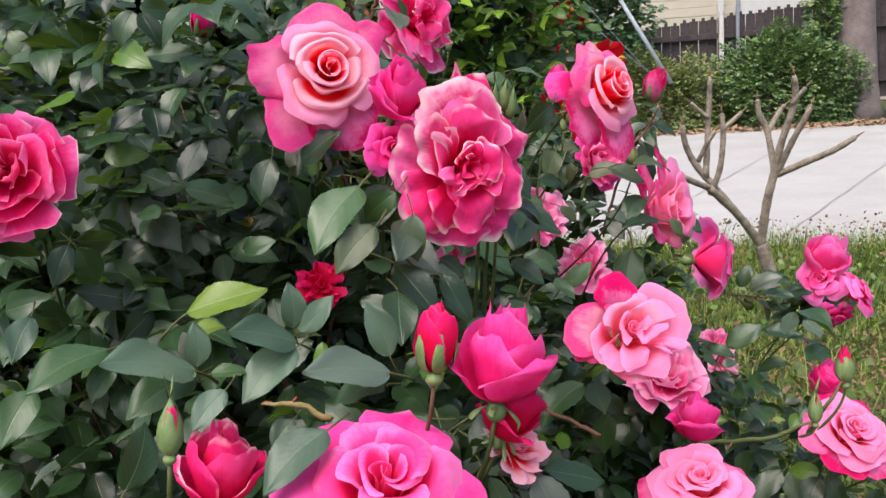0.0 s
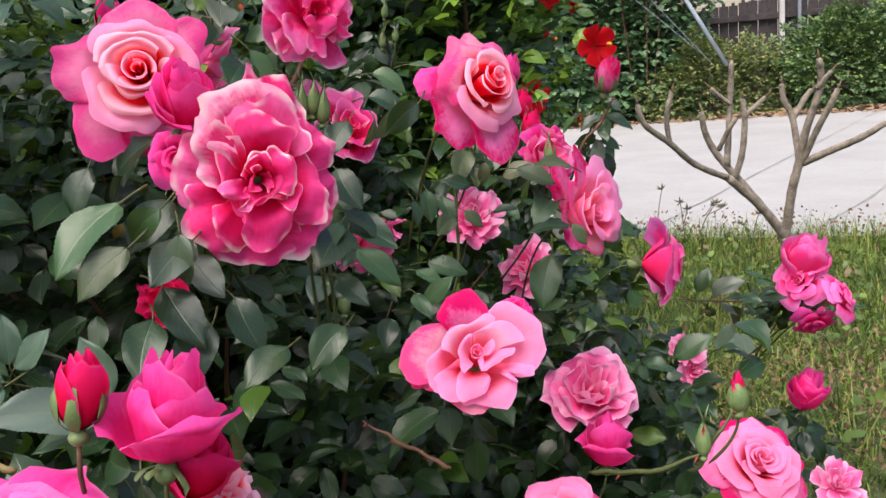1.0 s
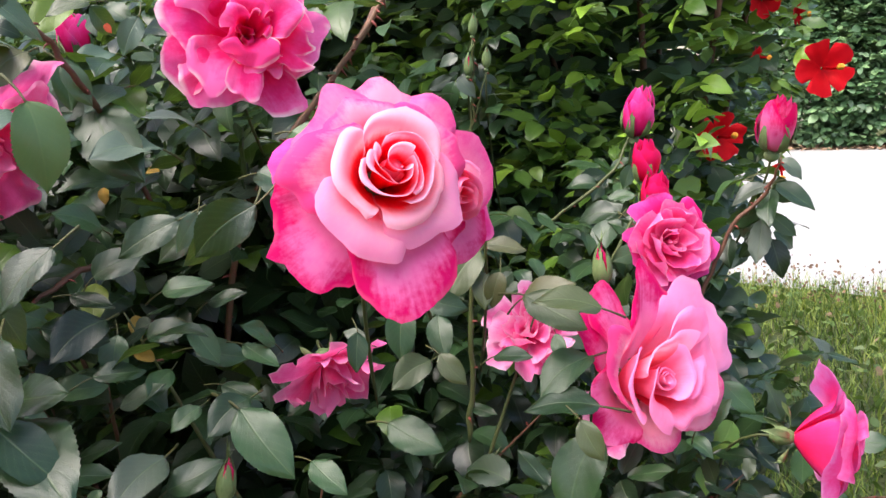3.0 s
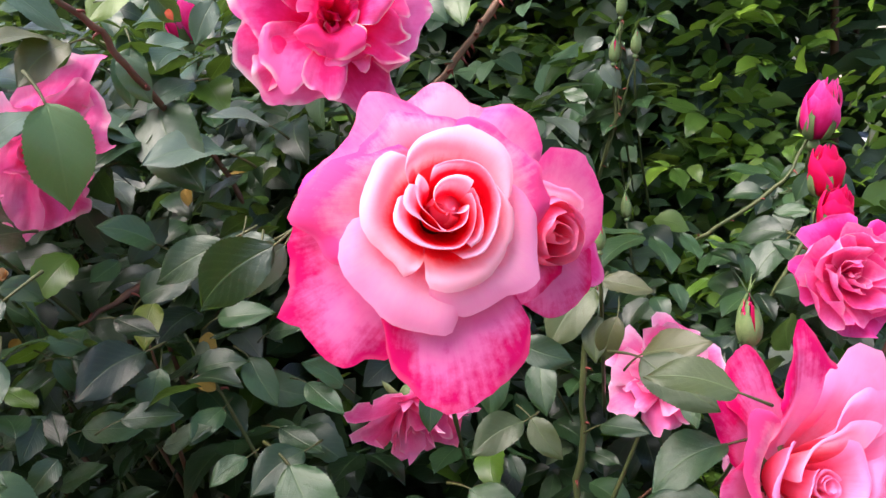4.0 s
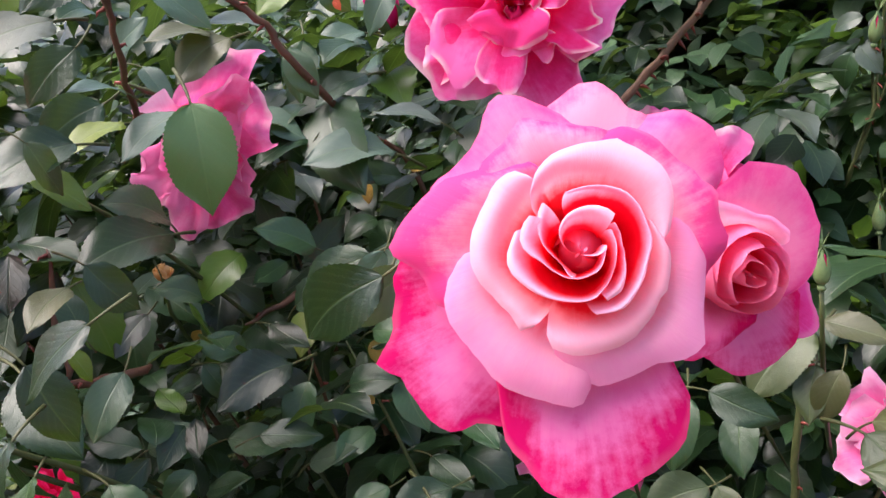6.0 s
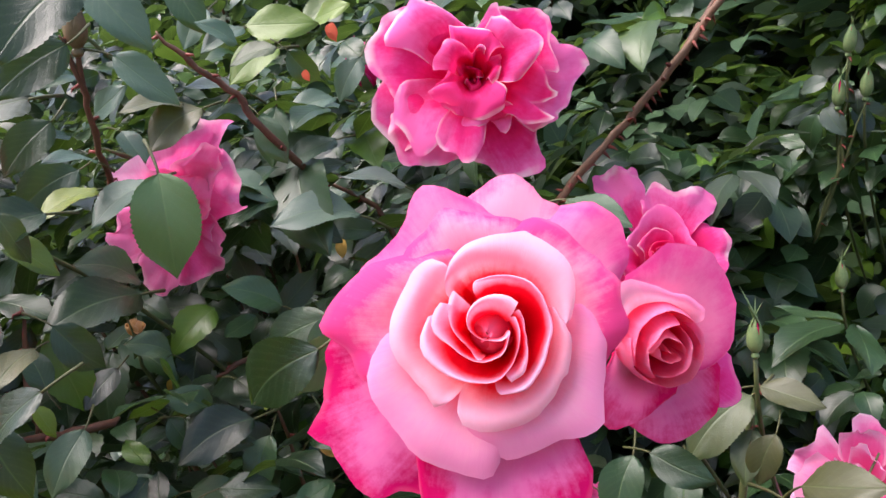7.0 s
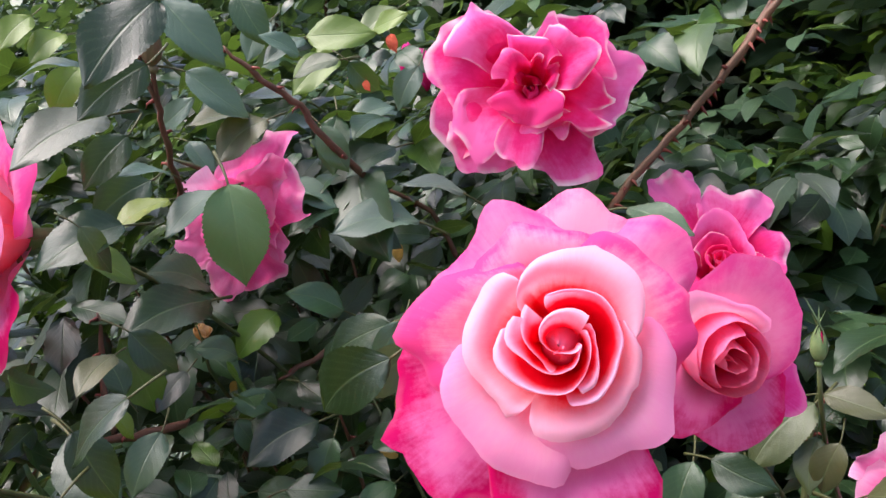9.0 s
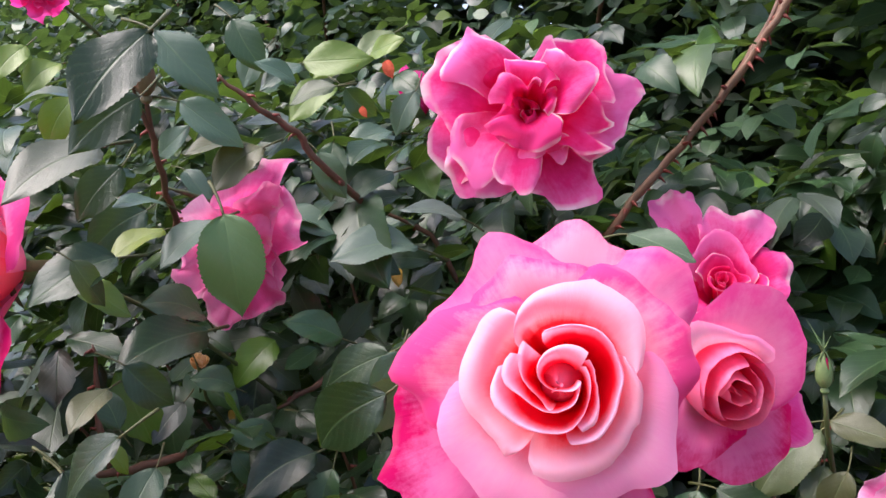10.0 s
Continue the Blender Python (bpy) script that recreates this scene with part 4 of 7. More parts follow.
wrap_petal(large_salmon_rose, 0.063, 267, 329, (0.46, 0.55, 0.52, 0.61, 0.66), 0.02, "coral", throat=0.35, crest=0.081, crumple=0.04)
wrap_petal(large_salmon_rose, 0.063, 112, 261, (0.17, 0.17, 0.18, 0.24, 0.42, 0.50, 0.57), 0.06, "coral", throat=0.2, crest=0.081, crumple=0.04)
wrap_petal(large_salmon_rose, 0.063, 30, 160, (0.68, 0.57, 0.42, 0.38, 0.36, 0.33, 0.29), 0.08, "pale", throat=0.3, crest=0.072, crumple=0.04)
wrap_petal(large_salmon_rose, 0.063, -104, 71, (0.17, 0.21, 0.25, 0.30, 0.35, 0.43, 0.39), 0.12, "coral", throat=0.16, crest=0.036, crumple=0.04)
wrap_petal(large_salmon_rose, 0.063, -49, 20, (0.36, 0.41, 0.46, 0.51, 0.57), 0.08, "coral", throat=0.3, crest=0.045, crumple=0.04)
spiral_heart(large_salmon_rose, 0.063, 0.12, 0.0, ("coral", "core"), 10)
rose("deep pink rose with crowded petals", (0.421, 1.290, 0.711), 0.098, (0.516, -0.816, 0.261), "full", "faded", "magenta", seed=7)
rose("upright crimson rosebud with green sepals", (0.370, 1.426, 0.838), 0.079, (0.253, -0.338, 0.907), "bud", "magenta", seed=8)
rose("slender crimson rosebud on a thin stem", (0.383, 1.359, 0.787), 0.065, (0.041, -0.254, 0.966), "bud", "red", seed=9)
rose("slender crimson rosebud on a thin stem", (0.393, 1.347, 0.754), 0.065, (0.234, -0.327, 0.915), "bud", "red", seed=10)
rose("closed green rosebud showing a red tip", (0.384, 1.023, 0.740), 0.039, (-0.031, -0.129, 0.991), "tight", "red", seed=11, sepal_size=0.5)
rose("pink rosebud standing beside the hibiscus", (0.514, 1.324, 0.822), 0.078, (0.127, -0.397, 0.909), "bud", "blush_guard", seed=12)
rose("lilac pink wilting rose", (0.289, 1.176, 0.653), 0.098, (0.092, -0.801, 0.591), "loose", "lilac", seed=13)
rose("crimson rose hanging low with parted petals", (0.167, 1.017, 0.636), 0.096, (0.603, -0.506, -0.617), "loose", "faded", seed=14)
pale_rose = rose("pale pink rose opened wide toward the road", (0.027, 0.692, 0.862), 0.117, (0.228, -0.958, 0.176), "none", "blush", "blush_guard", seed=15, detail=14)
wrap_petal(pale_rose, 0.0585, 54, 124, (0.87, 0.91, 0.97, 1.04, 1.02, 0.95, 0.89), -0.28, "pink_outer", throat=0.55, crest=0.098, under=12, crumple=0.06)
wrap_petal(pale_rose, 0.0585, 10, 54, (0.85, 0.91, 0.98, 1.05, 1.10, 1.04, 0.87), -0.28, "pink_outer", throat=0.55, crest=0.098, under=12, crumple=0.06)
wrap_petal(pale_rose, 0.0585, 138, 209, (0.87, 0.97, 1.21, 1.14, 1.12, 1.11, 1.08, 1.03, 0.80), -0.24, "pink_outer", throat=0.55, crest=0.098, under=6, crumple=0.05)
wrap_petal(pale_rose, 0.0585, 202, 250, (1.03, 1.11, 1.23, 1.32, 1.32, 1.28, 1.11), -0.3, "pink_outer", throat=0.55, crest=0.084, under=12, crumple=0.06)
wrap_petal(pale_rose, 0.0585, 240, 318, (0.85, 1.02, 1.10, 1.16, 1.20, 1.21, 1.17, 1.10, 0.98), -0.28, "blush_guard", throat=0.55, crest=0.084, under=12, crumple=0.06)
wrap_petal(pale_rose, 0.0585, 20, 148, (0.76, 0.72, 0.66, 0.72, 0.71, 0.81, 0.77), -0.12, "pale", throat=0.5, crest=0.112, under=6, crumple=0.05)
wrap_petal(pale_rose, 0.0585, -58, 48, (0.78, 0.80, 0.75, 0.75, 0.77, 0.75, 0.67), -0.08, "pale", throat=0.5, crest=0.126, under=6, crumple=0.05)
wrap_petal(pale_rose, 0.0585, 172, 289, (0.73, 0.71, 0.73, 0.85, 0.84, 0.84, 0.81, 0.86, 0.76), -0.08, "pale", throat=0.5, crest=0.126, under=6, crumple=0.05)
wrap_petal(pale_rose, 0.0585, 192, 341, (0.58, 0.62, 0.62, 0.59, 0.60, 0.57, 0.56), 0.02, "blush", throat=0.45, crest=0.14, crumple=0.04)
wrap_petal(pale_rose, 0.0585, 21, 168, (0.53, 0.53, 0.53, 0.52, 0.59, 0.66, 0.58), 0.04, "blush", throat=0.42, crest=0.14, crumple=0.04)
wrap_petal(pale_rose, 0.0585, 167, 382, (0.47, 0.38, 0.41, 0.36, 0.39, 0.42, 0.43), 0.1, "blush", throat=0.3, crest=0.14, crumple=0.04)
wrap_petal(pale_rose, 0.0585, 36, 177, (0.41, 0.42, 0.41, 0.42, 0.45, 0.47, 0.46), 0.1, "blush", throat=0.32, crest=0.14, crumple=0.04)
wrap_petal(pale_rose, 0.0585, 161, 331, (0.37, 0.34, 0.31, 0.30, 0.24), 0.16, "heart", throat=0.2, crest=0.098, crumple=0.04)
spiral_heart(pale_rose, 0.0585, 0.26, 0.2, ("heart", "core"), 200)
rose("crimson half-open rose between two blooms", (0.084, 0.610, 0.840), 0.065, (0.224, -0.477, 0.850), "unfurl", "magenta", seed=16)
rose("small crimson rose half open", (0.077, 0.609, 0.796), 0.049, (0.090, -0.986, 0.144), "cup", "magenta", seed=17)
packed_rose = rose("large crimson rose packed with curled petals", (0.134, 0.602, 0.776), 0.119, (0.342, -0.938, 0.063), "none", "crimson", "magenta", seed=18, detail=14)
wrap_petal(packed_rose, 0.0597, 81, 92, (1.25, 1.29, 1.33, 1.29, 1.10), -0.3, "crimson", throat=0.5, crest=0.03, under=20, crumple=0.11, base=-0.4, ruffle=0.035)
wrap_petal(packed_rose, 0.0597, 58, 90, (0.99, 1.23, 1.28, 1.27, 1.24, 1.17, 1.10), -0.28, "crimson", throat=0.5, crest=0.036, under=20, crumple=0.11, base=-0.4, ruffle=0.035)
wrap_petal(packed_rose, 0.0597, 151, 198, (0.98, 1.00, 1.01, 1.00, 0.97, 0.94, 0.82), -0.25, "ruffled", throat=0.5, crest=0.036, under=20, crumple=0.11, base=-0.4, ruffle=0.035)
wrap_petal(packed_rose, 0.0597, 193, 229, (0.88, 0.94, 0.99, 1.02, 1.01, 0.99, 0.96), -0.22, "crimson", throat=0.5, crest=0.042, under=20, crumple=0.11, base=-0.4, ruffle=0.035)
wrap_petal(packed_rose, 0.0597, 221, 284, (1.01, 1.06, 1.05, 1.02, 1.02, 1.03, 0.98), -0.26, "crimson", throat=0.5, crest=0.042, under=20, crumple=0.11, base=-0.4, ruffle=0.035)
wrap_petal(packed_rose, 0.0597, 283, 318, (0.99, 1.05, 1.05, 1.03, 1.03, 1.01, 0.97), -0.26, "crimson", throat=0.5, crest=0.042, under=20, crumple=0.11, base=-0.4, ruffle=0.035)
wrap_petal(packed_rose, 0.0597, 324, 357, (0.95, 0.99, 1.01, 0.99, 0.95, 0.91, 0.83), -0.3, "crimson", throat=0.5, crest=0.042, under=20, crumple=0.11, base=-0.4, ruffle=0.035)
wrap_petal(packed_rose, 0.0597, -4, 48, (0.68, 0.85, 0.89, 0.99, 1.01, 1.02, 1.00, 0.96, 0.89), -0.14, "crimson", throat=0.5, crest=0.042, under=14, crumple=0.11, base=-0.4, ruffle=0.035)
wrap_petal(packed_rose, 0.0597, 68, 126, (1.05, 1.07, 1.08, 1.10, 1.11, 1.14, 1.22, 1.17, 1.02), -0.08, "pale_rim", throat=0.5, crest=0.06, under=14, crumple=0.11, base=-0.4, ruffle=0.035)
wrap_petal(packed_rose, 0.0597, 127, 178, (0.96, 0.95, 0.84, 0.75, 0.70, 0.65, 0.59), 0.0, "pale_rim", throat=0.45, crest=0.06, under=14, crumple=0.11, base=-0.4, ruffle=0.035)
wrap_petal(packed_rose, 0.0597, -44, 18, (0.88, 0.91, 0.86, 0.78, 0.69, 0.64, 0.60), -0.06, "crimson", throat=0.45, crest=0.042, under=14, crumple=0.11, base=-0.4, ruffle=0.035)
wrap_petal(packed_rose, 0.0597, 214, 271, (0.73, 0.82, 0.84, 0.89, 0.87, 0.83, 0.82), -0.08, "crimson", throat=0.45, crest=0.048, under=14, crumple=0.11, base=-0.4, ruffle=0.035)
wrap_petal(packed_rose, 0.0597, 43, 103, (0.82, 0.88, 0.97, 1.00, 1.02, 1.01, 1.00, 0.97, 0.91), 0.0, "ruffled", throat=0.5, crest=0.012, under=14, crumple=0.11, base=-0.4, ruffle=0.035)
wrap_petal(packed_rose, 0.0597, 232, 303, (0.48, 0.63, 0.71, 0.76, 0.77, 0.76, 0.73, 0.63, 0.52), 0.02, "crimson", throat=0.35, crest=0.06, under=14, crumple=0.11, base=-0.4, ruffle=0.035)
wrap_petal(packed_rose, 0.0597, 321, 395, (0.41, 0.49, 0.48, 0.48, 0.48), 0.06, "crimson", throat=0.4, crest=0.03, under=14, crumple=0.11, base=-0.4, ruffle=0.035)
wrap_petal(packed_rose, 0.0597, 135, 230, (0.62, 0.54, 0.48, 0.48, 0.46, 0.43, 0.41), 0.06, "crimson", throat=0.38, crest=0.036, crumple=0.11, under=10, base=-0.4, ruffle=0.035)
wrap_petal(packed_rose, 0.0597, 49, 124, (0.66, 0.71, 0.76, 0.76, 0.76, 0.72, 0.59), 0.08, "crimson", throat=0.42, crest=0.012, crumple=0.11, under=10, base=-0.4, ruffle=0.035)
wrap_petal(packed_rose, 0.0597, 121, 133, (0.62, 0.61, 0.44, 0.55, 0.66), 0.12, "pale_rim", throat=0.3, crest=0.03, crumple=0.11, under=10, base=-0.4, ruffle=0.035)
wrap_petal(packed_rose, 0.0597, -30, 64, (0.41, 0.39, 0.39, 0.43, 0.44), 0.12, "crimson", throat=0.2, crest=0.024, crumple=0.11, under=10, base=-0.4, ruffle=0.035)
wrap_petal(packed_rose, 0.0597, 177, 230, (0.42, 0.44, 0.43, 0.22, 0.41), 0.14, "ruffled", throat=0.2, crest=0.03, crumple=0.11, under=10, base=-0.4, ruffle=0.035)
wrap_petal(packed_rose, 0.0597, 52, 134, (0.26, 0.30, 0.33, 0.32, 0.26), 0.1, "crimson", throat=0.16, crest=0.018, crumple=0.11, under=10, base=-0.4, ruffle=0.035)
wrap_petal(packed_rose, 0.0597, -141, 2, (0.17, 0.24, 0.23, 0.20, 0.18), 0.08, "crimson", throat=0.14, crest=0.015, crumple=0.11, under=10, base=-0.4, ruffle=0.035)
wrap_petal(packed_rose, 0.0597, 20, 165, (0.30, 0.24, 0.31, 0.26, 0.17), 0.13, "crimson", throat=0.16, crest=0.02, crumple=0.16, ruffle=0.06, base=-0.4)
wrap_petal(packed_rose, 0.0597, 185, 330, (0.24, 0.30, 0.20, 0.27, 0.22), 0.10, "crimson", throat=0.15, crest=0.02, crumple=0.16, ruffle=0.06, base=-0.4)
wrap_petal(packed_rose, 0.0597, 100, 250, (0.13, 0.19, 0.12, 0.17, 0.10), 0.16, "crimson", throat=0.08, crest=0.01, crumple=0.14, ruffle=0.05, base=-0.4)
wrap_petal(packed_rose, 0.0597, -60, 75, (0.10, 0.16, 0.18, 0.09, 0.13), 0.14, "crimson", throat=0.07, crest=0.01, crumple=0.14, ruffle=0.05, base=-0.4)
rose("deep pink rose at the bush's edge", (-0.162, 0.472, 0.807), 0.084, (0.175, -0.982, 0.078), "full", "ruffled", seed=19)
salmon_rose = rose("salmon pink rose with open petals", (0.276, 0.657, 0.620), 0.106, (0.132, -0.807, 0.576), "none", "coral", "blush_guard", seed=20, detail=12)
wrap_petal(salmon_rose, 0.053, 71, 123, (0.84, 1.00, 1.14, 1.07, 1.00, 0.95, 0.89), -0.1, "blush_guard", throat=0.5, crest=0.027, under=6, crumple=0.05)
wrap_petal(salmon_rose, 0.053, 118, 190, (0.59, 0.76, 0.93, 0.99, 1.03, 1.09, 1.14, 1.18, 1.15), -0.2, "rosy", throat=0.5, crest=0.054, under=12, crumple=0.06)
wrap_petal(salmon_rose, 0.053, 191, 203, (1.05, 1.05, 1.06, 0.95, 0.85), -0.3, "blush_guard", throat=0.5, crest=0.045, under=12, crumple=0.06)
wrap_petal(salmon_rose, 0.053, 236, 273, (0.80, 0.85, 0.92, 0.92, 0.82), -0.2, "rosy", throat=0.5, crest=0.054, under=12, crumple=0.06)
wrap_petal(salmon_rose, 0.053, -36, 72, (0.82, 0.91, 1.01, 1.09, 1.05, 1.09, 1.09, 1.05, 1.02, 0.96, 0.69), -0.1, "coral", throat=0.5, crest=0.072, under=6, crumple=0.05)
wrap_petal(salmon_rose, 0.053, 243, 316, (0.77, 0.72, 0.78, 0.85, 0.91, 0.87, 0.75), -0.08, "coral", throat=0.5, crest=0.072, under=6, crumple=0.05)
wrap_petal(salmon_rose, 0.053, 161, 227, (0.57, 0.67, 0.76, 0.83, 0.88, 0.86, 0.80), -0.06, "coral", throat=0.5, crest=0.072, under=6, crumple=0.05)
wrap_petal(salmon_rose, 0.053, 191, 245, (0.30, 0.71, 0.78, 0.84, 0.85, 0.83, 0.76), 0.0, "coral", throat=0.4, crest=0.081, crumple=0.04)
wrap_petal(salmon_rose, 0.053, 309, 339, (0.63, 0.73, 0.55, 0.76, 0.87, 0.87, 0.88), 0.0, "coral", throat=0.4, crest=0.081, crumple=0.04)
wrap_petal(salmon_rose, 0.053, 52, 175, (0.60, 0.61, 0.51, 0.46, 0.50, 0.52, 0.54, 0.57, 0.58), 0.06, "pale", throat=0.35, crest=0.09, crumple=0.04)
wrap_petal(salmon_rose, 0.053, 219, 288, (0.51, 0.66, 0.79, 0.74, 0.68, 0.57, 0.46), 0.06, "coral", throat=0.3, crest=0.09, crumple=0.04)
wrap_petal(salmon_rose, 0.053, 2, 120, (0.76, 0.70, 0.58, 0.41, 0.30, 0.22, 0.15), 0.12, "pale", throat=0.25, crest=0.09, crumple=0.04)
wrap_petal(salmon_rose, 0.053, 263, 360, (0.31, 0.32, 0.33, 0.39, 0.58), 0.14, "coral", throat=0.12, crest=0.054, crumple=0.04)
wrap_petal(salmon_rose, 0.053, 103, 237, (0.26, 0.27, 0.30, 0.30, 0.43), 0.14, "coral", throat=0.14, crest=0.054, crumple=0.04)
wrap_petal(salmon_rose, 0.053, -102, 38, (0.29, 0.09, 0.15, 0.21, 0.27), 0.16, "coral", throat=0.06, crest=0.036, crumple=0.04)
spiral_heart(salmon_rose, 0.053, 0.11, 0.02, ("coral", "core"), 60)
rose("crimson rose half hidden by another bloom", (0.322, 0.858, 0.597), 0.041, (0.302, -0.487, 0.820), "cup", "magenta", seed=21)
rose("lilac pink double rose", (0.414, 0.977, 0.461), 0.113, (0.068, -0.633, 0.772), "full", "lilac", seed=22)
rose("small crimson rose low on the bush", (0.412, 0.877, 0.433), 0.078, (0.077, 0.079, 0.994), "unfurl", "magenta", seed=23)
rose("salmon pink rose low on the bush", (0.334, 0.661, 0.466), 0.102, (-0.117, -0.378, 0.919), "open", "coral", "blush_guard", seed=24)
rose("pale pink rose with broad soft petals", (0.535, 0.754, 0.458), 0.096, (0.142, -0.627, 0.766), "open", "coral", "blush_guard", seed=25)
rose("small lilac rose near the grass", (0.611, 0.756, 0.431), 0.051, (-0.013, -0.677, 0.736), "loose", "lilac", seed=26)
rose("red rosebud with green sepals", (0.501, 0.715, 0.547), 0.049, (0.018, 0.115, 0.993), "tight", "red", seed=27, sepal_size=0.3, stem_to=(0.474, 0.715, 0.479))
rose("closed green rosebud on a stem", (0.468, 0.707, 0.506), 0.037, (0.040, 0.081, 0.996), "tight", "red", seed=28, sepal_size=0.55, stem_to=(0.456, 0.717, 0.473))
rose("crimson rose over the grass", (0.833, 1.357, 0.270), 0.096, (0.095, -0.066, 0.993), "unfurl", "magenta", seed=29)
rose("small lilac pink rose", (0.643, 1.398, 0.351), 0.066, (-0.176, -0.635, 0.752), "loose", "lilac", seed=30)
rose("small lilac pink rose", (0.653, 1.380, 0.312), 0.060, (0.102, -0.865, 0.491), "loose", "lilac", seed=31)
rose("pale pink rose in the shade of the leaves", (0.354, 1.223, 0.558), 0.100, (-0.495, -0.677, 0.544), "loose", "lilac", seed=32)
rose("bright pink rose seen from behind", (0.560, 1.185, 0.550), 0.134, (0.86, 0.05, -0.08), "cup", "hot", seed=33, detail=14)
rose("bright pink rose of a loose cluster", (0.830, 1.360, 0.505), 0.107, (0.15, -0.25, 0.95), "unfurl", "hot", seed=34)
rose("bright pink rose of a loose cluster", (0.815, 1.351, 0.462), 0.098, (-0.55, -0.60, 0.50), "cup", "hot", seed=35)
rose("bright pink rose of a loose cluster", (0.873, 1.322, 0.442), 0.088, (0.62, -0.50, 0.50), "cup", "hot", seed=36)
rose("bright pink rose of a loose cluster", (0.837, 1.342, 0.392), 0.075, (-0.084, -0.75, -0.60), "cup", "magenta", seed=37)
rose("crimson rosebud half open on a red stem", (0.090, 0.385, 0.709), 0.049, (0.120, 0.166, 0.979), "bud", "red", seed=38, stem_mat=CANE, sepal_size=0.5)
rose("magenta rose unfurling into broad petals", (0.126, 0.395, 0.693), 0.071, (0.177, 0.063, 0.982), "unfurl", "magenta", seed=39, detail=12)
rose("crimson rose tucked below the others", (0.131, 0.409, 0.657), 0.053, (0.335, -0.125, 0.934), "unfurl", "red", seed=40)
rose("pale pink petals of an opening rose", (0.139, 0.421, 0.631), 0.046, (0.611, -0.516, 0.601), "loose", "blush", seed=41)
rose("large pink rose facing up", (0.058, 0.360, 0.643), 0.108, (0.126, -0.496, 0.859), "cup", "hot", "magenta", seed=42, detail=16)
rose("pink half-open rose low in the leaves", (-0.040, 0.428, 0.630), 0.070, (0.143, -0.048, 0.989), "unfurl", "crimson", seed=43)
rose("closed green rosebud with a red stripe", (-0.040, 0.341, 0.689), 0.033, (0.112, 0.136, 0.984), "tight", "red", seed=44, sepal_size=0.5)
rose("small crimson rose deep in the leaves", (-0.003, 0.743, 0.665), 0.051, (0.120, -0.837, 0.534), "loose", "red", seed=45)
rose("small crimson bud high in the leaves", (-0.164, 1.135, 0.954), 0.073, (0.238, -0.538, 0.809), "bud", "magenta", seed=46)
rose("closed brown-green rosebud on a long stem", (0.079, 0.785, 0.949), 0.030, (0.272, -0.100, 0.957), "tight", "red", seed=47, sepal="red", sepal_size=0.55, stem_mat=CANE, stem_to=(0.066, 0.791, 0.915))
rose("closed green rosebud on a stem", (0.296, 1.026, 0.783), 0.022, (-0.027, -0.015, 1.000), "tight", "red", seed=48, sepal_size=0.6)
rose("slim green rosebud in front of the hedge", (0.174, 1.429, 0.953), 0.030, (0.160, -0.192, 0.968), "tight", "red", seed=49, sepal_size=0.6)
rose("slim green rosebud in front of the hedge", (0.166, 1.428, 0.906), 0.031, (0.116, -0.151, 0.982), "tight", "red", seed=50, sepal_size=0.6)
rose("slim green rosebud in front of the hedge", (0.187, 1.436, 0.913), 0.030, (0.119, -0.159, 0.980), "tight", "red", seed=51, sepal_size=0.6)
rose("slim green rosebud in front of the hedge", (0.197, 1.371, 0.748), 0.029, (-0.047, -0.005, 0.999), "tight", "red", seed=52, sepal_size=0.6)
rose("green rosebud of a cluster above a bloom", (0.160, 0.647, 0.825), 0.027, (0.183, -0.182, 0.966), "tight", "red", seed=53, sepal_size=0.72, stem_to=(0.140, 0.735, 0.60))
rose("green rosebud of a cluster above a bloom", (0.169, 0.649, 0.827), 0.027, (0.179, -0.190, 0.965), "tight", "red", seed=54, sepal_size=0.72, stem_to=(0.148, 0.738, 0.60))
rose("green rosebud of a cluster above a bloom", (0.175, 0.651, 0.820), 0.027, (0.175, -0.180, 0.968), "tight", "red", seed=55, sepal_size=0.72, stem_to=(0.154, 0.740, 0.58))
rose("small crimson rose above the leaves", (-0.103, 0.789, 1.015), 0.037, (0.868, -0.051, -0.493), "loose", "magenta", seed=56)
rose("closed rosebud with a red tip", (0.137, 0.896, 0.609), 0.038, (0.050, 0.293, 0.955), "tight", "red", seed=57, sepal_size=0.5)
rose("bright crimson rose low in the shade", (0.319, 0.933, 0.546), 0.049, (0.165, -0.076, 0.983), "bud", "magenta", seed=58)
rose("withered tan rosebud among the leaves", (-0.001, 0.829, 0.780), 0.016, (0.138, 0.012, 0.990), "unfurl", "wilt", seed=59, sepal="red")


# ---- the rose bush: canes, leaves that stand out, and the mass of foliage ----
bush = tagged(new("rose_bush"), "leafy rose bush with dark green serrated leaves and thorny canes", "rose bush")


def cane(points, r0, r1, mat):
    pts = [Vector(p) for p in points]
    fine = []
    for i in range(len(pts) - 1):
        a, b, c, d = pts[max(i - 1, 0)], pts[i], pts[i + 1], pts[min(i + 2, len(pts) - 1)]
        for s in range(5):
            t = s / 5
            fine.append(0.5 * ((2 * b) + (c - a) * t + (2 * a - 5 * b + 4 * c - d) * t * t + (3 * b - a - 3 * c + d) * t ** 3))
    fine.append(pts[-1])
    n = len(fine) - 1
    rng = random.Random(int(abs(pts[0].x) * 1e4))
    rad = [0.85 * (r0 + (r1 - r0) * i / n) * rng.uniform(0.90, 1.12) * (0.35 + 0.65 * min(1.0, i / 4)) for i in range(n + 1)]
    rad[-1] *= 0.5
    fine = [p + Vector((rng.uniform(-1, 1), rng.uniform(-1, 1), rng.uniform(-1, 1))) * 0.0012 for p in fine]
    ob = tube("cane", fine, rad, mat, bush, 8)
    thorny = mat is CANE_OLIVE
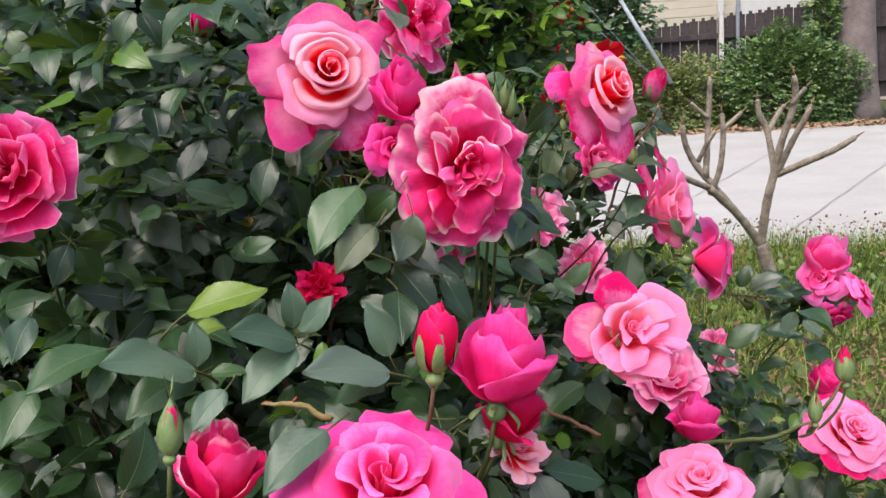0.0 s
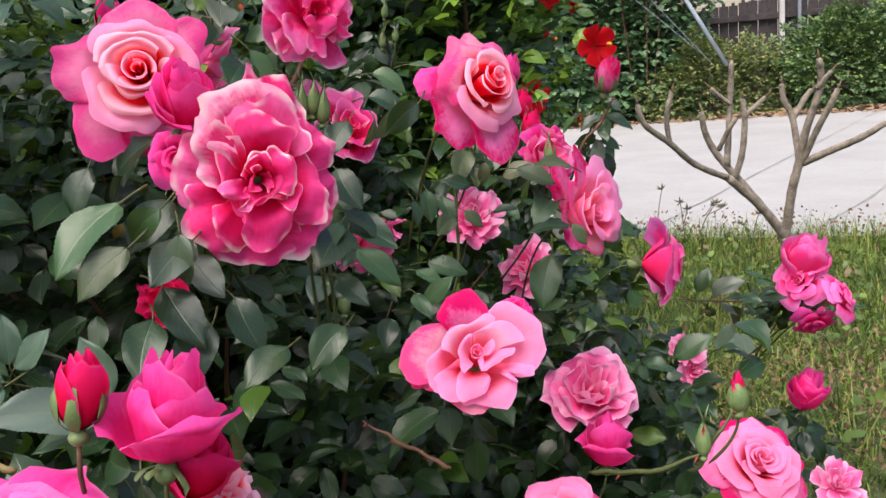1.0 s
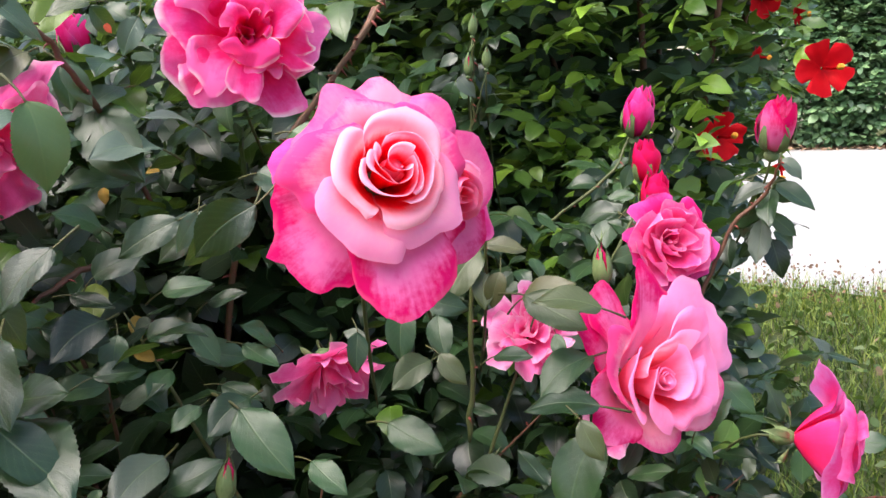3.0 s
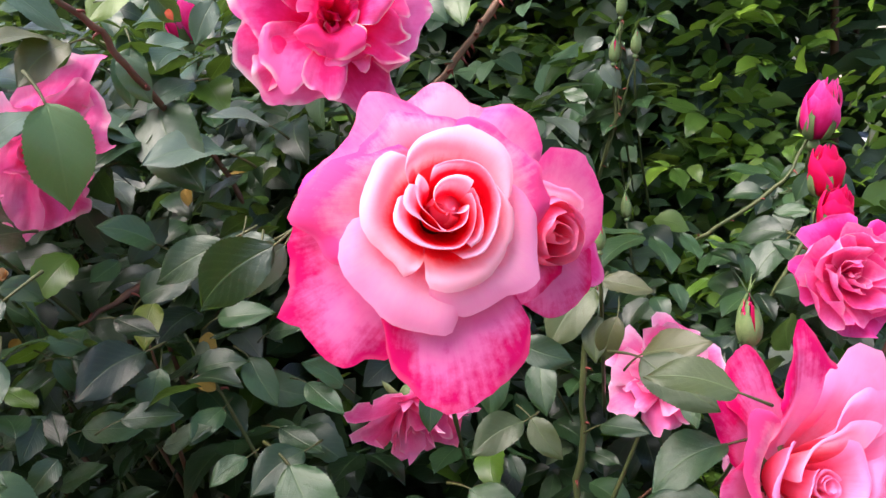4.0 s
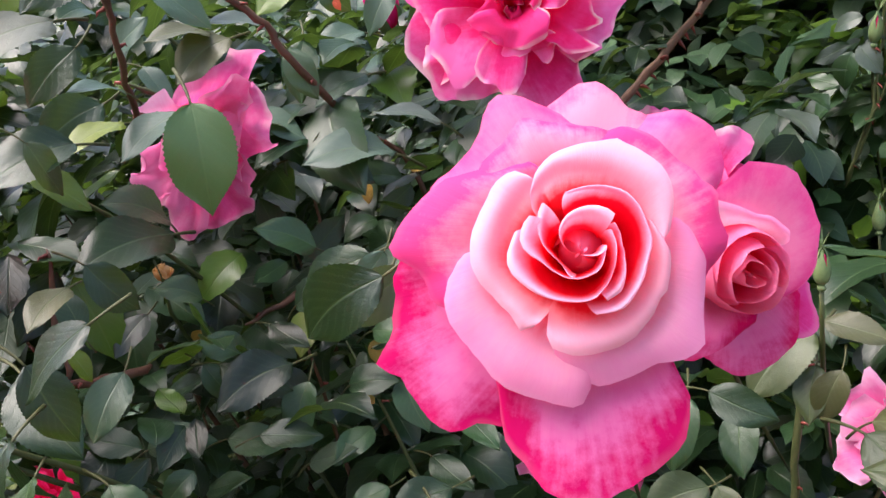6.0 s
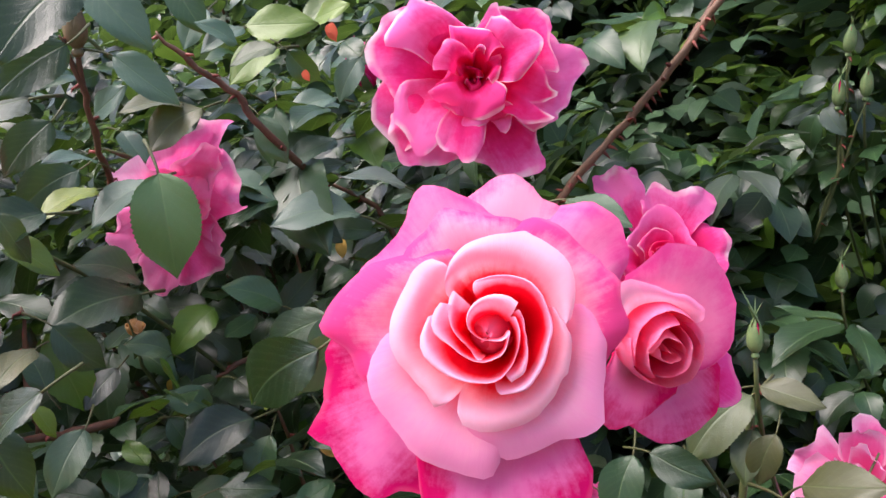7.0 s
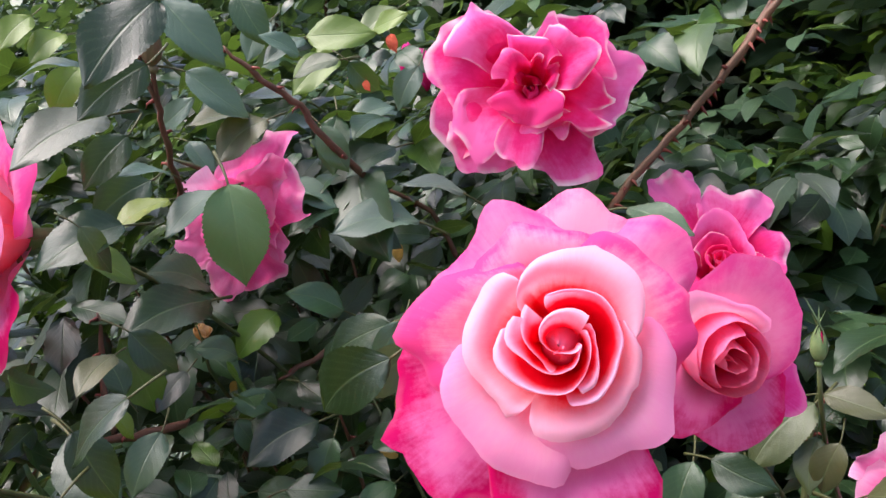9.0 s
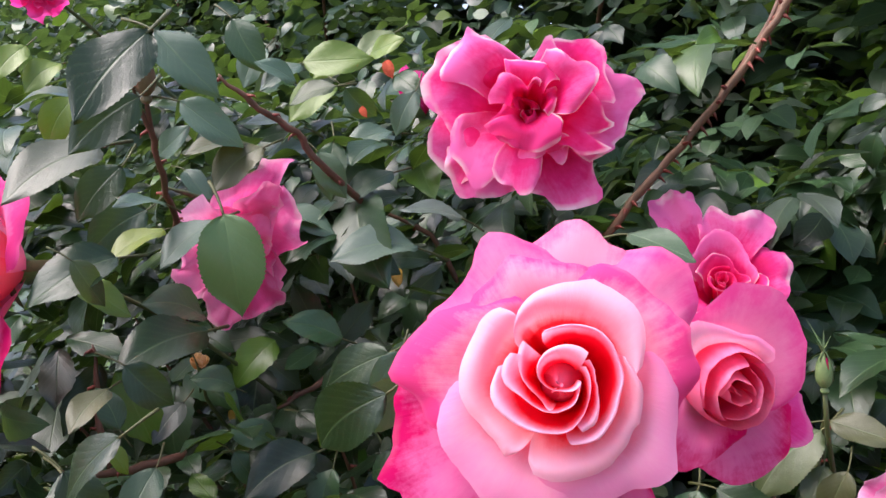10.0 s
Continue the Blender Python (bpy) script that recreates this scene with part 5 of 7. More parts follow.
    for i in range(1, n, 1 if thorny else 3):
        for k in range(2 if thorny else 1):
            foot = fine[i].lerp(fine[i + 1], 0.5 * k) if i < n else fine[i]
            w = Vector((rng.uniform(-1, 1), rng.uniform(-1, 1), rng.uniform(-0.6, 0.6))).normalized()
            tube("thorn", [foot + w * r0 * 0.6, foot + w * (r0 + 0.0035) + Vector((0, 0, -0.001)), foot + w * (r0 + (0.007 if thorny else 0.0045)) + Vector((0, 0, -0.003))],
                 [0.0022 if thorny else 0.0013, 0.0011 if thorny else 0.0007, 0.0001], THORN, ob, 5)
    return ob


def front_of_bush(x, z):
    """How far the leafy face of the bush stands ahead, over x and height."""
    low = 0.50 + 0.55 * max(0.0, z - 0.60)
    right = 1.6 * max(0.0, x - 0.03) ** 1.0
    left = 0.7 * max(0.0, -0.12 - x)
    dip = 0.0 if x < 0.36 else -0.9 * (x - 0.36)
    return low + min(right, 0.62) + left + dip


OPEN_SIDES = (Vector((-0.05, -0.98, 0.18)).normalized(), Vector((0.45, -0.87, 0.2)).normalized())


def clear_of_blooms(p, slack=0.0):
    for c, n, r in KEEP_CLEAR:
        d = p - c
        if d.length > 0.55:
            continue
        if any(0 < d.dot(w) and (d - w * d.dot(w)).length < r * 0.85 + (0.018 if r > 0.02 else 0.0) for w in OPEN_SIDES):
            return False
        along = d.dot(n)
        if -0.3 * r < along < 0.42:
            side = (d - n * along).length
            if side < r * 0.95 + 0.30 * max(along, 0) + slack:
                return False
        elif d.length < r:
            return False
    return True


def sprays(count, place, rng, length=(0.036, 0.056), flat=0.55, tips=False):
    """Compound leaves of five leaflets; place(rng) gives a point and the way the spray grows, or None."""
    pos, aim, face, size = [], [], [], []
    tries = 0
    while len(pos) < count * 5 and tries < count * 40:
        tries += 1
        got = place(rng)
        if got is None:
            continue
        p, out = got
        out = (out + Vector((rng.gauss(0, 0.45), rng.gauss(0, 0.45), rng.gauss(-0.1, 0.4)))).normalized()
        up = (Vector((rng.gauss(0, 0.35), rng.gauss(-0.25, 0.35), 1.1)) * (1 - flat) + out * flat * 0.6 + Vector((0, -0.4, 0.5)) * flat).normalized()
        side = out.cross(up)
        if side.length < 0.2:
            continue
        side.normalize()
        up = side.cross(out)
        s = rng.uniform(*length)
        for k, (a, w, q) in enumerate(((0.0, 0.0, 1.1), (-0.15, 1.0, 0.95), (-0.15, -1.0, 0.95), (-0.85, 1.0, 0.75), (-0.85, -1.0, 0.75))):
            if k > 2 and rng.random() < 0.25:
                continue
            d = (out * (1.0 if w == 0 else 0.45) + side * w * 0.9 + up * rng.gauss(0, 0.15) + Vector((0, 0, -0.12))).normalized()
            foot = p + out * a * s + side * w * 0.1 * s
            if tips and not clear_of_blooms(foot + d * s * 0.8):
                continue
            pos.append(foot)
            aim.append(d)
            face.append((up + Vector((rng.gauss(0, 0.25), rng.gauss(0, 0.25), rng.gauss(0, 0.2)))).normalized())
            size.append(s * q * rng.uniform(0.85, 1.1))
    return np.array([tuple(p) for p in pos]), np.array([tuple(p) for p in aim]), np.array([tuple(p) for p in face]), np.array(size)


def in_bush(rng):
    x, z = rng.uniform(-1.1, 0.62), rng.uniform(0.05, 0.97 + 0.03)
    if x > 0.2 and z > 0.80 - 0.65 * (x - 0.2):
        return None
    if z < 0.62 and x < 0.12 and rng.random() < 0.5:
        return None
    y = front_of_bush(x, z) + rng.random() ** 1.6 * 0.55 + 0.03
    p = Vector((x, y, z))
    if not clear_of_blooms(p, 0.02):
        return None
    return p, Vector((rng.gauss(0.2, 0.5), -0.8, 0.25))


def at_necks(rng):
    c, n, r = NECKS[rng.randrange(len(NECKS))]
    if r < 0.03 and rng.random() < 0.7:
        return None
    w = Vector((rng.gauss(0, 1), rng.gauss(0, 1), rng.gauss(0, 1)))
    w = (w - n * w.dot(n)).normalized()
    p = c - n * rng.uniform(0.0, 0.08) + w * rng.uniform(0.01, 0.05) + Vector((0, 0.03, -0.02))
    if not clear_of_blooms(p, 0.01):
        return None
    return p, w - n * 0.3


rng_bush = random.Random(11)
neck = sprays(190, at_necks, rng_bush, (0.034, 0.05), tips=True)
for k in range(160):
    leaf_part(tuple(neck[0][k]), tuple(neck[1][k]), tuple(neck[2][k]), float(neck[3][k]), ROSE_LEAF_DEEP_SHADED if k % 3 else ROSE_LEAF_SINGLE, bush, k % 4)
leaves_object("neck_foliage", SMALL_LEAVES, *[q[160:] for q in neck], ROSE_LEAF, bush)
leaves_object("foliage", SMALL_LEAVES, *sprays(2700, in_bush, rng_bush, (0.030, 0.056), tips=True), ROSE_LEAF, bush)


# Filler leaves added behind the bush's face to keep light out of gaps.
def inside_bush(rng):
    x, z = rng.uniform(-1.2, 0.12), rng.uniform(0.1, 0.86)
    y = front_of_bush(x, z) + 0.55 + 0.4 * rng.random()
    return Vector((x, min(y, 1.5), z)), Vector((rng.gauss(0, 0.6), -0.5, 0.3))


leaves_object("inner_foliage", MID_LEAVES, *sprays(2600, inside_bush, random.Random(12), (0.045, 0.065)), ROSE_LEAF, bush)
rng_twig = random.Random(5)
for k in range(46):
    x = rng_twig.uniform(-0.8, 0.55)
    z = rng_twig.uniform(0.35, 0.85)
    y = front_of_bush(x, z) + rng_twig.uniform(0.12, 0.4)
    if x > 0.2 and z > 0.75 - 0.65 * (x - 0.2):
        continue
    root = (0.35 * x + rng_twig.uniform(-0.1, 0.1), 1.15 + rng_twig.uniform(-0.1, 0.15), 0.0)
    mid = (0.6 * x + rng_twig.uniform(-0.1, 0.1), 0.5 * (y + 1.15), z * 0.55)
    cane([(x, y, z), mid, root], 0.0022, 0.006, CANE if k % 3 else CANE_GREEN)


# ---- canes and leaves that stand out ----
cane([(0.077, 0.779, 0.944), (0.068, 0.790, 0.916), (0.050, 0.801, 0.887), (0.024, 0.815, 0.865)], 0.0018, 0.0022, CANE)
cane([(0.037, 0.842, 0.951), (0.043, 0.859, 0.934), (0.044, 0.885, 0.916), (0.044, 0.906, 0.892), (0.029, 0.955, 0.856)], 0.0018, 0.0030, CANE)
cane([(0.165, 1.365, 1.10), (0.143, 1.332, 1.042), (0.119, 1.299, 0.987), (0.095, 1.266, 0.932), (0.067, 1.224, 0.878), (0.048, 1.179, 0.833), (0.01, 1.13, 0.74), (-0.02, 1.12, 0.55)], 0.0042, 0.0036, CANE_OLIVE)
cane([(0.128, 1.365, 1.10), (0.118, 1.330, 1.03), (0.104, 1.290, 0.965), (0.088, 1.262, 0.925)], 0.0030, 0.0030, CANE)
cane([(0.016, 0.764, 0.808), (0.021, 0.760, 0.778), (0.033, 0.760, 0.740)], 0.0018, 0.0022, CANE)
cane([(0.047, 0.738, 0.747), (0.036, 0.770, 0.738), (0.026, 0.804, 0.735)], 0.0030, 0.0030, CANE)
cane([(0.278, 1.066, 0.751), (0.268, 1.073, 0.705), (0.265, 1.073, 0.641), (0.261, 1.066, 0.577)], 0.0020, 0.0030, CANE_GREEN)
cane([(0.363, 1.440, 0.823), (0.340, 1.412, 0.773), (0.291, 1.397, 0.733), (0.255, 1.393, 0.708)], 0.0020, 0.0025, CANE_GREEN)
cane([(0.381, 1.364, 0.744), (0.363, 1.346, 0.712), (0.344, 1.335, 0.674)], 0.0020, 0.0025, CANE_GREEN)
cane([(-0.014, 0.427, 0.665), (0.009, 0.429, 0.661), (0.028, 0.427, 0.651)], 0.0022, 0.0024, CANE_TAN)
cane([(0.518, 1.316, 0.790), (0.505, 1.336, 0.753), (0.473, 1.336, 0.719), (0.445, 1.329, 0.655), (0.415, 1.313, 0.577)], 0.0020, 0.0030, CANE)
cane([(0.581, 1.204, 0.492), (0.687, 1.322, 0.447), (0.818, 1.460, 0.399)], 0.0025, 0.0020, CANE)
cane([(0.174, 0.685, 0.557), (0.210, 0.679, 0.534), (0.247, 0.672, 0.514)], 0.0020, 0.0025, CANE)
cane([(0.469, 0.702, 0.497), (0.424, 0.724, 0.471), (0.375, 0.777, 0.448)], 0.0025, 0.0030, CANE_GREEN)
cane([(0.497, 0.711, 0.533), (0.480, 0.705, 0.510), (0.463, 0.716, 0.475)], 0.0020, 0.0025, CANE_GREEN)
cane([(-0.101, 1.017, 0.861), (-0.060, 1.062, 0.826), (-0.043, 1.075, 0.787)], 0.0025, 0.0030, CANE)
cane([(-0.011, 0.884, 0.732), (-0.006, 0.929, 0.748), (-0.004, 0.963, 0.751)], 0.0030, 0.0030, CANE)
cane([(0.174, 1.429, 0.943), (0.168, 1.439, 0.898), (0.159, 1.443, 0.825), (0.134, 1.457, 0.761)], 0.0012, 0.0020, CANE_GREEN)
cane([(0.166, 1.428, 0.896), (0.167, 1.438, 0.849), (0.159, 1.443, 0.825), (0.134, 1.457, 0.761)], 0.0012, 0.0020, CANE_GREEN)
cane([(0.187, 1.436, 0.903), (0.173, 1.440, 0.857), (0.159, 1.443, 0.825), (0.134, 1.457, 0.761)], 0.0012, 0.0020, CANE_GREEN)
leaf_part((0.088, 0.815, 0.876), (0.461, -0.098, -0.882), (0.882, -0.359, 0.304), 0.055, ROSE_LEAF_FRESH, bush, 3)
leaf_part((0.195, 0.841, 0.801), (0.032, -0.819, -0.574), (0.739, 0.488, 0.465), 0.037, ROSE_LEAF_SINGLE, bush, 2)
leaf_part((0.053, 0.814, 0.810), (0.401, -0.916, 0.027), (0.730, -0.224, 0.646), 0.060, ROSE_LEAF_DEEP_SHADED, bush, 1)
leaf_part((0.078, 0.760, 0.807), (0.370, 0.638, -0.676), (0.770, -0.335, 0.543), 0.035, ROSE_LEAF_DEEP_SHADED, bush, 2)
leaf_part((0.155, 0.710, 0.790), (0.394, 0.385, -0.834), (0.746, -0.053, 0.664), 0.035, ROSE_LEAF_DEEP_SHADED, bush, 1)
leaf_part((0.058, 0.830, 0.736), (0.849, 0.493, -0.188), (0.737, -0.263, 0.623), 0.044, ROSE_LEAF_DEEP_SHADED, bush, 1)
leaf_part((0.084, 0.859, 0.734), (0.051, -0.995, -0.091), (0.605, -0.250, 0.756), 0.049, ROSE_LEAF_DEEP_SHADED, bush, 2)
leaf_part((0.094, 0.830, 0.705), (0.680, 0.725, 0.109), (0.449, -0.098, 0.888), 0.034, ROSE_LEAF_DEEP_SHADED, bush, 1)
leaf_part((0.227, 0.965, 0.855), (0.990, 0.093, -0.102), (0.197, -0.201, 0.960), 0.039, ROSE_LEAF_SINGLE, bush, 1)
leaf_part((-0.013, 0.925, 0.869), (0.715, 0.521, 0.467), (0.657, -0.328, 0.678), 0.057, ROSE_LEAF_SINGLE, bush, 1)
leaf_part((0.075, 0.948, 0.840), (-0.234, -0.937, 0.258), (0.352, -0.202, 0.914), 0.059, ROSE_LEAF_PALE_SHEEN, bush, 2)
leaf_part((0.084, 0.978, 0.856), (-0.377, -0.841, 0.388), (0.357, -0.244, 0.901), 0.043, ROSE_LEAF_PALE_SHEEN, bush, 1)
leaf_part((0.017, 0.915, 0.855), (0.043, -0.905, 0.423), (0.401, -0.171, 0.900), 0.041, ROSE_LEAF_PALE_SHEEN, bush, 1)
leaf_part((0.033, 0.906, 0.904), (0.508, 0.266, -0.820), (0.917, -0.320, 0.240), 0.035, ROSE_LEAF_SINGLE, bush, 1)
leaf_part((0.045, 0.977, 0.940), (-0.079, -0.533, -0.843), (0.758, -0.549, 0.351), 0.034, ROSE_LEAF_PALE_SHEEN, bush, 1)
leaf_part((0.053, 0.917, 0.942), (0.346, 0.617, -0.707), (0.745, -0.661, 0.094), 0.029, ROSE_LEAF_SINGLE, bush, 2)
leaf_part((0.067, 0.901, 0.942), (-0.497, -0.849, -0.180), (0.616, -0.351, 0.705), 0.031, ROSE_LEAF_OLIVE, bush, 1)
leaf_part((0.012, 0.906, 0.949), (0.007, -0.845, 0.535), (0.728, -0.384, 0.568), 0.030, ROSE_LEAF_PALE_SHEEN, bush, 1)
leaf_part((-0.027, 0.935, 0.966), (0.817, 0.565, 0.111), (0.733, -0.400, 0.550), 0.052, ROSE_LEAF_LIME, bush, 1)
leaf_part((-0.002, 0.975, 0.969), (0.923, 0.125, 0.364), (0.703, -0.455, 0.546), 0.032, ROSE_LEAF_LIME, bush, 1)
leaf_part((0.291, 1.042, 0.752), (0.993, 0.118, 0.014), (0.156, -0.430, 0.889), 0.034, ROSE_LEAF_OLIVE, bush, 1)
leaf_part((0.288, 1.039, 0.747), (-0.284, -0.848, -0.448), (0.304, -0.659, 0.688), 0.050, ROSE_LEAF_OLIVE, bush, 2)
leaf_part((0.292, 1.034, 0.731), (0.199, -0.641, -0.741), (0.318, -0.690, 0.651), 0.031, ROSE_LEAF_OLIVE, bush, 1)
leaf_part((0.306, 1.030, 0.733), (-0.096, -0.460, -0.883), (0.395, -0.562, 0.727), 0.030, ROSE_LEAF_OLIVE, bush, 2)
leaf_part((0.325, 1.019, 0.715), (0.859, -0.220, 0.463), (0.179, -0.569, 0.803), 0.045, ROSE_LEAF_OLIVE, bush, 1)
leaf_part((0.255, 0.995, 0.720), (0.970, 0.161, -0.180), (0.464, -0.703, 0.539), 0.037, ROSE_LEAF_SINGLE, bush, 1)
leaf_part((0.105, 0.735, 0.865), (0.234, 0.567, -0.790), (0.875, 0.150, 0.460), 0.027, ROSE_LEAF_OLIVE, bush, 2)
leaf_part((0.077, 0.742, 0.852), (0.567, 0.690, -0.449), (0.491, -0.031, 0.870), 0.032, ROSE_LEAF_LIME, bush, 1)
leaf_part((0.033, 0.822, 0.813), (0.385, -0.720, 0.577), (0.628, -0.171, 0.759), 0.044, ROSE_LEAF_SINGLE, bush, 2)
leaf_part((0.054, 0.900, 0.788), (-0.020, -0.874, 0.486), (0.746, -0.404, 0.530), 0.041, ROSE_LEAF_SINGLE, bush, 1)
leaf_part((0.035, 0.908, 0.747), (0.487, -0.676, -0.553), (0.518, -0.227, 0.825), 0.036, ROSE_LEAF_LIME, bush, 1)
leaf_part((0.097, 0.746, 0.802), (0.580, -0.786, -0.213), (0.318, 0.062, 0.946), 0.030, ROSE_LEAF_OLIVE, bush, 1)
leaf_part((0.084, 0.746, 0.772), (0.385, 0.478, -0.789), (0.425, 0.045, 0.904), 0.019, ROSE_LEAF_LIME, bush, 1)
leaf_part((0.112, 0.759, 0.764), (0.406, -0.644, -0.648), (0.769, -0.167, 0.617), 0.033, ROSE_LEAF_SINGLE, bush, 1)
leaf_part((0.054, 0.822, 0.737), (0.488, 0.451, -0.747), (0.744, -0.247, 0.621), 0.027, ROSE_LEAF_SINGLE, bush, 1)
leaf_part((0.083, 0.869, 0.721), (0.374, -0.600, -0.707), (0.541, -0.657, 0.525), 0.034, ROSE_LEAF_SINGLE, bush, 2)
leaf_part((0.164, 0.758, 0.956), (0.314, -0.720, -0.619), (0.74, -0.66, 0.05), 0.051, ROSE_LEAF_DEEP_SHADED, bush, 0)
leaf_part((0.141, 0.760, 0.933), (0.116, -0.828, -0.548), (0.863, -0.501, -0.073), 0.038, ROSE_LEAF_DEEP_SHADED, bush, 1)
leaf_part((0.105, 0.783, 0.965), (0.620, 0.451, -0.642), (0.885, -0.114, 0.451), 0.043, ROSE_LEAF_PALE_SHEEN, bush, 1)
leaf_part((0.086, 0.799, 0.934), (0.563, 0.668, -0.487), (0.755, -0.289, 0.589), 0.039, ROSE_LEAF_PALE_SHEEN, bush, 2)
leaf_part((0.081, 0.760, 0.914), (0.331, -0.910, -0.252), (0.641, -0.163, 0.750), 0.055, ROSE_LEAF_OLIVE, bush, 1)
leaf_part((0.065, 0.774, 0.904), (0.093, -0.717, -0.691), (0.937, -0.303, 0.173), 0.036, ROSE_LEAF_DEEP_SHADED, bush, 1)
leaf_part((0.013, 0.770, 0.942), (0.111, -0.622, -0.775), (0.869, -0.238, 0.433), 0.032, ROSE_LEAF_LIME, bush, 2)
leaf_part((0.062, 0.795, 0.883), (0.326, -0.916, 0.235), (0.422, -0.096, 0.901), 0.032, ROSE_LEAF_PALE_SHEEN, bush, 1)
leaf_part((0.048, 0.861, 0.909), (0.098, -0.926, -0.365), (0.618, -0.278, 0.735), 0.041, ROSE_LEAF_OLIVE, bush, 2)
leaf_part((0.043, 0.852, 0.912), (0.115, -0.991, 0.072), (0.453, -0.174, 0.874), 0.039, ROSE_LEAF_OLIVE, bush, 1)
leaf_part((0.072, 0.818, 0.872), (0.183, -0.920, -0.347), (0.427, -0.122, 0.896), 0.042, ROSE_LEAF_PALE_SHEEN, bush, 1)
leaf_part((0.029, 0.926, 0.945), (-0.020, -0.951, -0.310), (0.587, -0.333, 0.738), 0.041, ROSE_LEAF_LIME, bush, 2)
leaf_part((0.017, 0.928, 0.910), (0.362, -0.359, -0.860), (0.809, -0.485, 0.331), 0.042, ROSE_LEAF_SINGLE, bush, 1)
leaf_part((0.038, 0.959, 0.887), (-0.061, -0.961, -0.269), (0.526, -0.329, 0.784), 0.042, ROSE_LEAF_PALE_SHEEN, bush, 1)
leaf_part((0.022, 0.972, 0.914), (-0.064, -0.996, -0.061), (0.443, -0.267, 0.856), 0.039, ROSE_LEAF_PALE_SHEEN, bush, 2)
leaf_part((-0.002, 0.893, 0.869), (0.825, 0.506, -0.251), (0.420, -0.159, 0.893), 0.045, ROSE_LEAF_PALE_SHEEN, bush, 1)
leaf_part((0.016, 0.920, 0.839), (0.882, 0.468, -0.060), (0.370, -0.155, 0.916), 0.042, ROSE_LEAF_PALE_SHEEN, bush, 2)
leaf_part((0.026, 0.920, 0.852), (-0.008, -0.975, -0.221), (0.409, -0.190, 0.892), 0.044, ROSE_LEAF_SINGLE, bush, 1)
leaf_part((-0.024, 0.932, 0.964), (0.053, -0.947, -0.317), (0.579, -0.303, 0.756), 0.038, ROSE_LEAF_PALE_SHEEN, bush, 1)
leaf_part((-0.034, 0.911, 0.976), (0.203, -0.746, -0.634), (0.600, -0.293, 0.744), 0.034, ROSE_LEAF_PALE_SHEEN, bush, 2)
leaf_part((-0.023, 0.883, 0.993), (0.547, 0.230, -0.805), (0.841, -0.403, 0.361), 0.042, ROSE_LEAF_SINGLE, bush, 1)
leaf_part((-0.034, 0.989, 0.975), (-0.107, -0.968, -0.228), (0.663, -0.415, 0.624), 0.044, ROSE_LEAF_LIME, bush, 2)
leaf_part((-0.018, 1.009, 0.987), (-0.083, -0.874, -0.479), (0.695, -0.479, 0.537), 0.041, ROSE_LEAF_LIME, bush, 1)
leaf_part((-0.067, 0.768, 0.979), (0.403, -0.719, -0.567), (0.861, -0.213, 0.462), 0.033, ROSE_LEAF_LIME, bush, 1)
leaf_part((-0.064, 0.786, 0.968), (0.386, -0.856, -0.344), (0.639, -0.171, 0.750), 0.032, ROSE_LEAF_LIME, bush, 2)
leaf_part((0.093, 0.758, 0.862), (0.201, -0.978, -0.051), (0.625, -0.128, 0.770), 0.046, ROSE_LEAF_SINGLE, bush, 3)
leaf_part((0.021, 0.799, 0.878), (0.241, -0.878, -0.413), (0.902, -0.302, 0.308), 0.043, ROSE_LEAF_SINGLE, bush, 2)
leaf_part((0.043, 0.800, 0.868), (0.258, -0.950, -0.175), (0.357, -0.058, 0.932), 0.038, ROSE_LEAF_LIME, bush, 1)
leaf_part((-0.045, 0.942, 0.922), (-0.021, -0.962, 0.273), (0.475, -0.228, 0.850), 0.047, ROSE_LEAF_PALE_SHEEN, bush, 1)
leaf_part((-0.042, 0.946, 0.903), (0.061, -0.967, 0.247), (0.453, -0.215, 0.865), 0.038, ROSE_LEAF_PALE_SHEEN, bush, 2)
leaf_part((-0.032, 0.829, 0.908), (0.765, 0.213, 0.608), (0.782, 0.020, 0.623), 0.032, ROSE_LEAF_PALE_SHEEN, bush, 1)
leaf_part((-0.027, 0.843, 0.898), (0.838, 0.225, -0.497), (0.542, -0.170, 0.823), 0.030, ROSE_LEAF_PALE_SHEEN, bush, 2)
leaf_part((0.026, 0.935, 0.838), (0.768, 0.504, -0.396), (0.596, -0.340, 0.727), 0.034, ROSE_LEAF_SINGLE, bush, 1)
leaf_part((0.135, 0.879, 0.797), (-0.722, -0.549, -0.422), (0.575, -0.530, 0.624), 0.046, ROSE_LEAF_DEEP_SHADED, bush, 0)
leaf_part((0.154, 0.873, 0.802), (-0.140, -0.598, -0.789), (0.830, 0.019, 0.557), 0.029, ROSE_LEAF_PALE_SHEEN, bush, 0)
leaf_part((0.216, 0.838, 0.808), (-0.275, -0.742, -0.612), (0.900, 0.081, 0.428), 0.039, ROSE_LEAF_SINGLE, bush, 2)
leaf_part((0.124, 0.716, 0.778), (0.912, 0.072, -0.405), (0.746, -0.325, 0.581), 0.047, ROSE_LEAF_SINGLE, bush, 1)
leaf_part((0.177, 0.684, 0.739), (0.848, 0.087, -0.522), (0.651, -0.210, 0.730), 0.043, ROSE_LEAF_SINGLE, bush, 1)
leaf_part((0.103, 0.749, 0.711), (0.870, 0.153, -0.468), (0.537, -0.153, 0.829), 0.044, ROSE_LEAF_SINGLE, bush, 2)
leaf_part((0.158, 0.890, 0.666), (0.814, -0.273, -0.512), (0.546, -0.531, 0.648), 0.063, ROSE_LEAF_SINGLE, bush, 1)
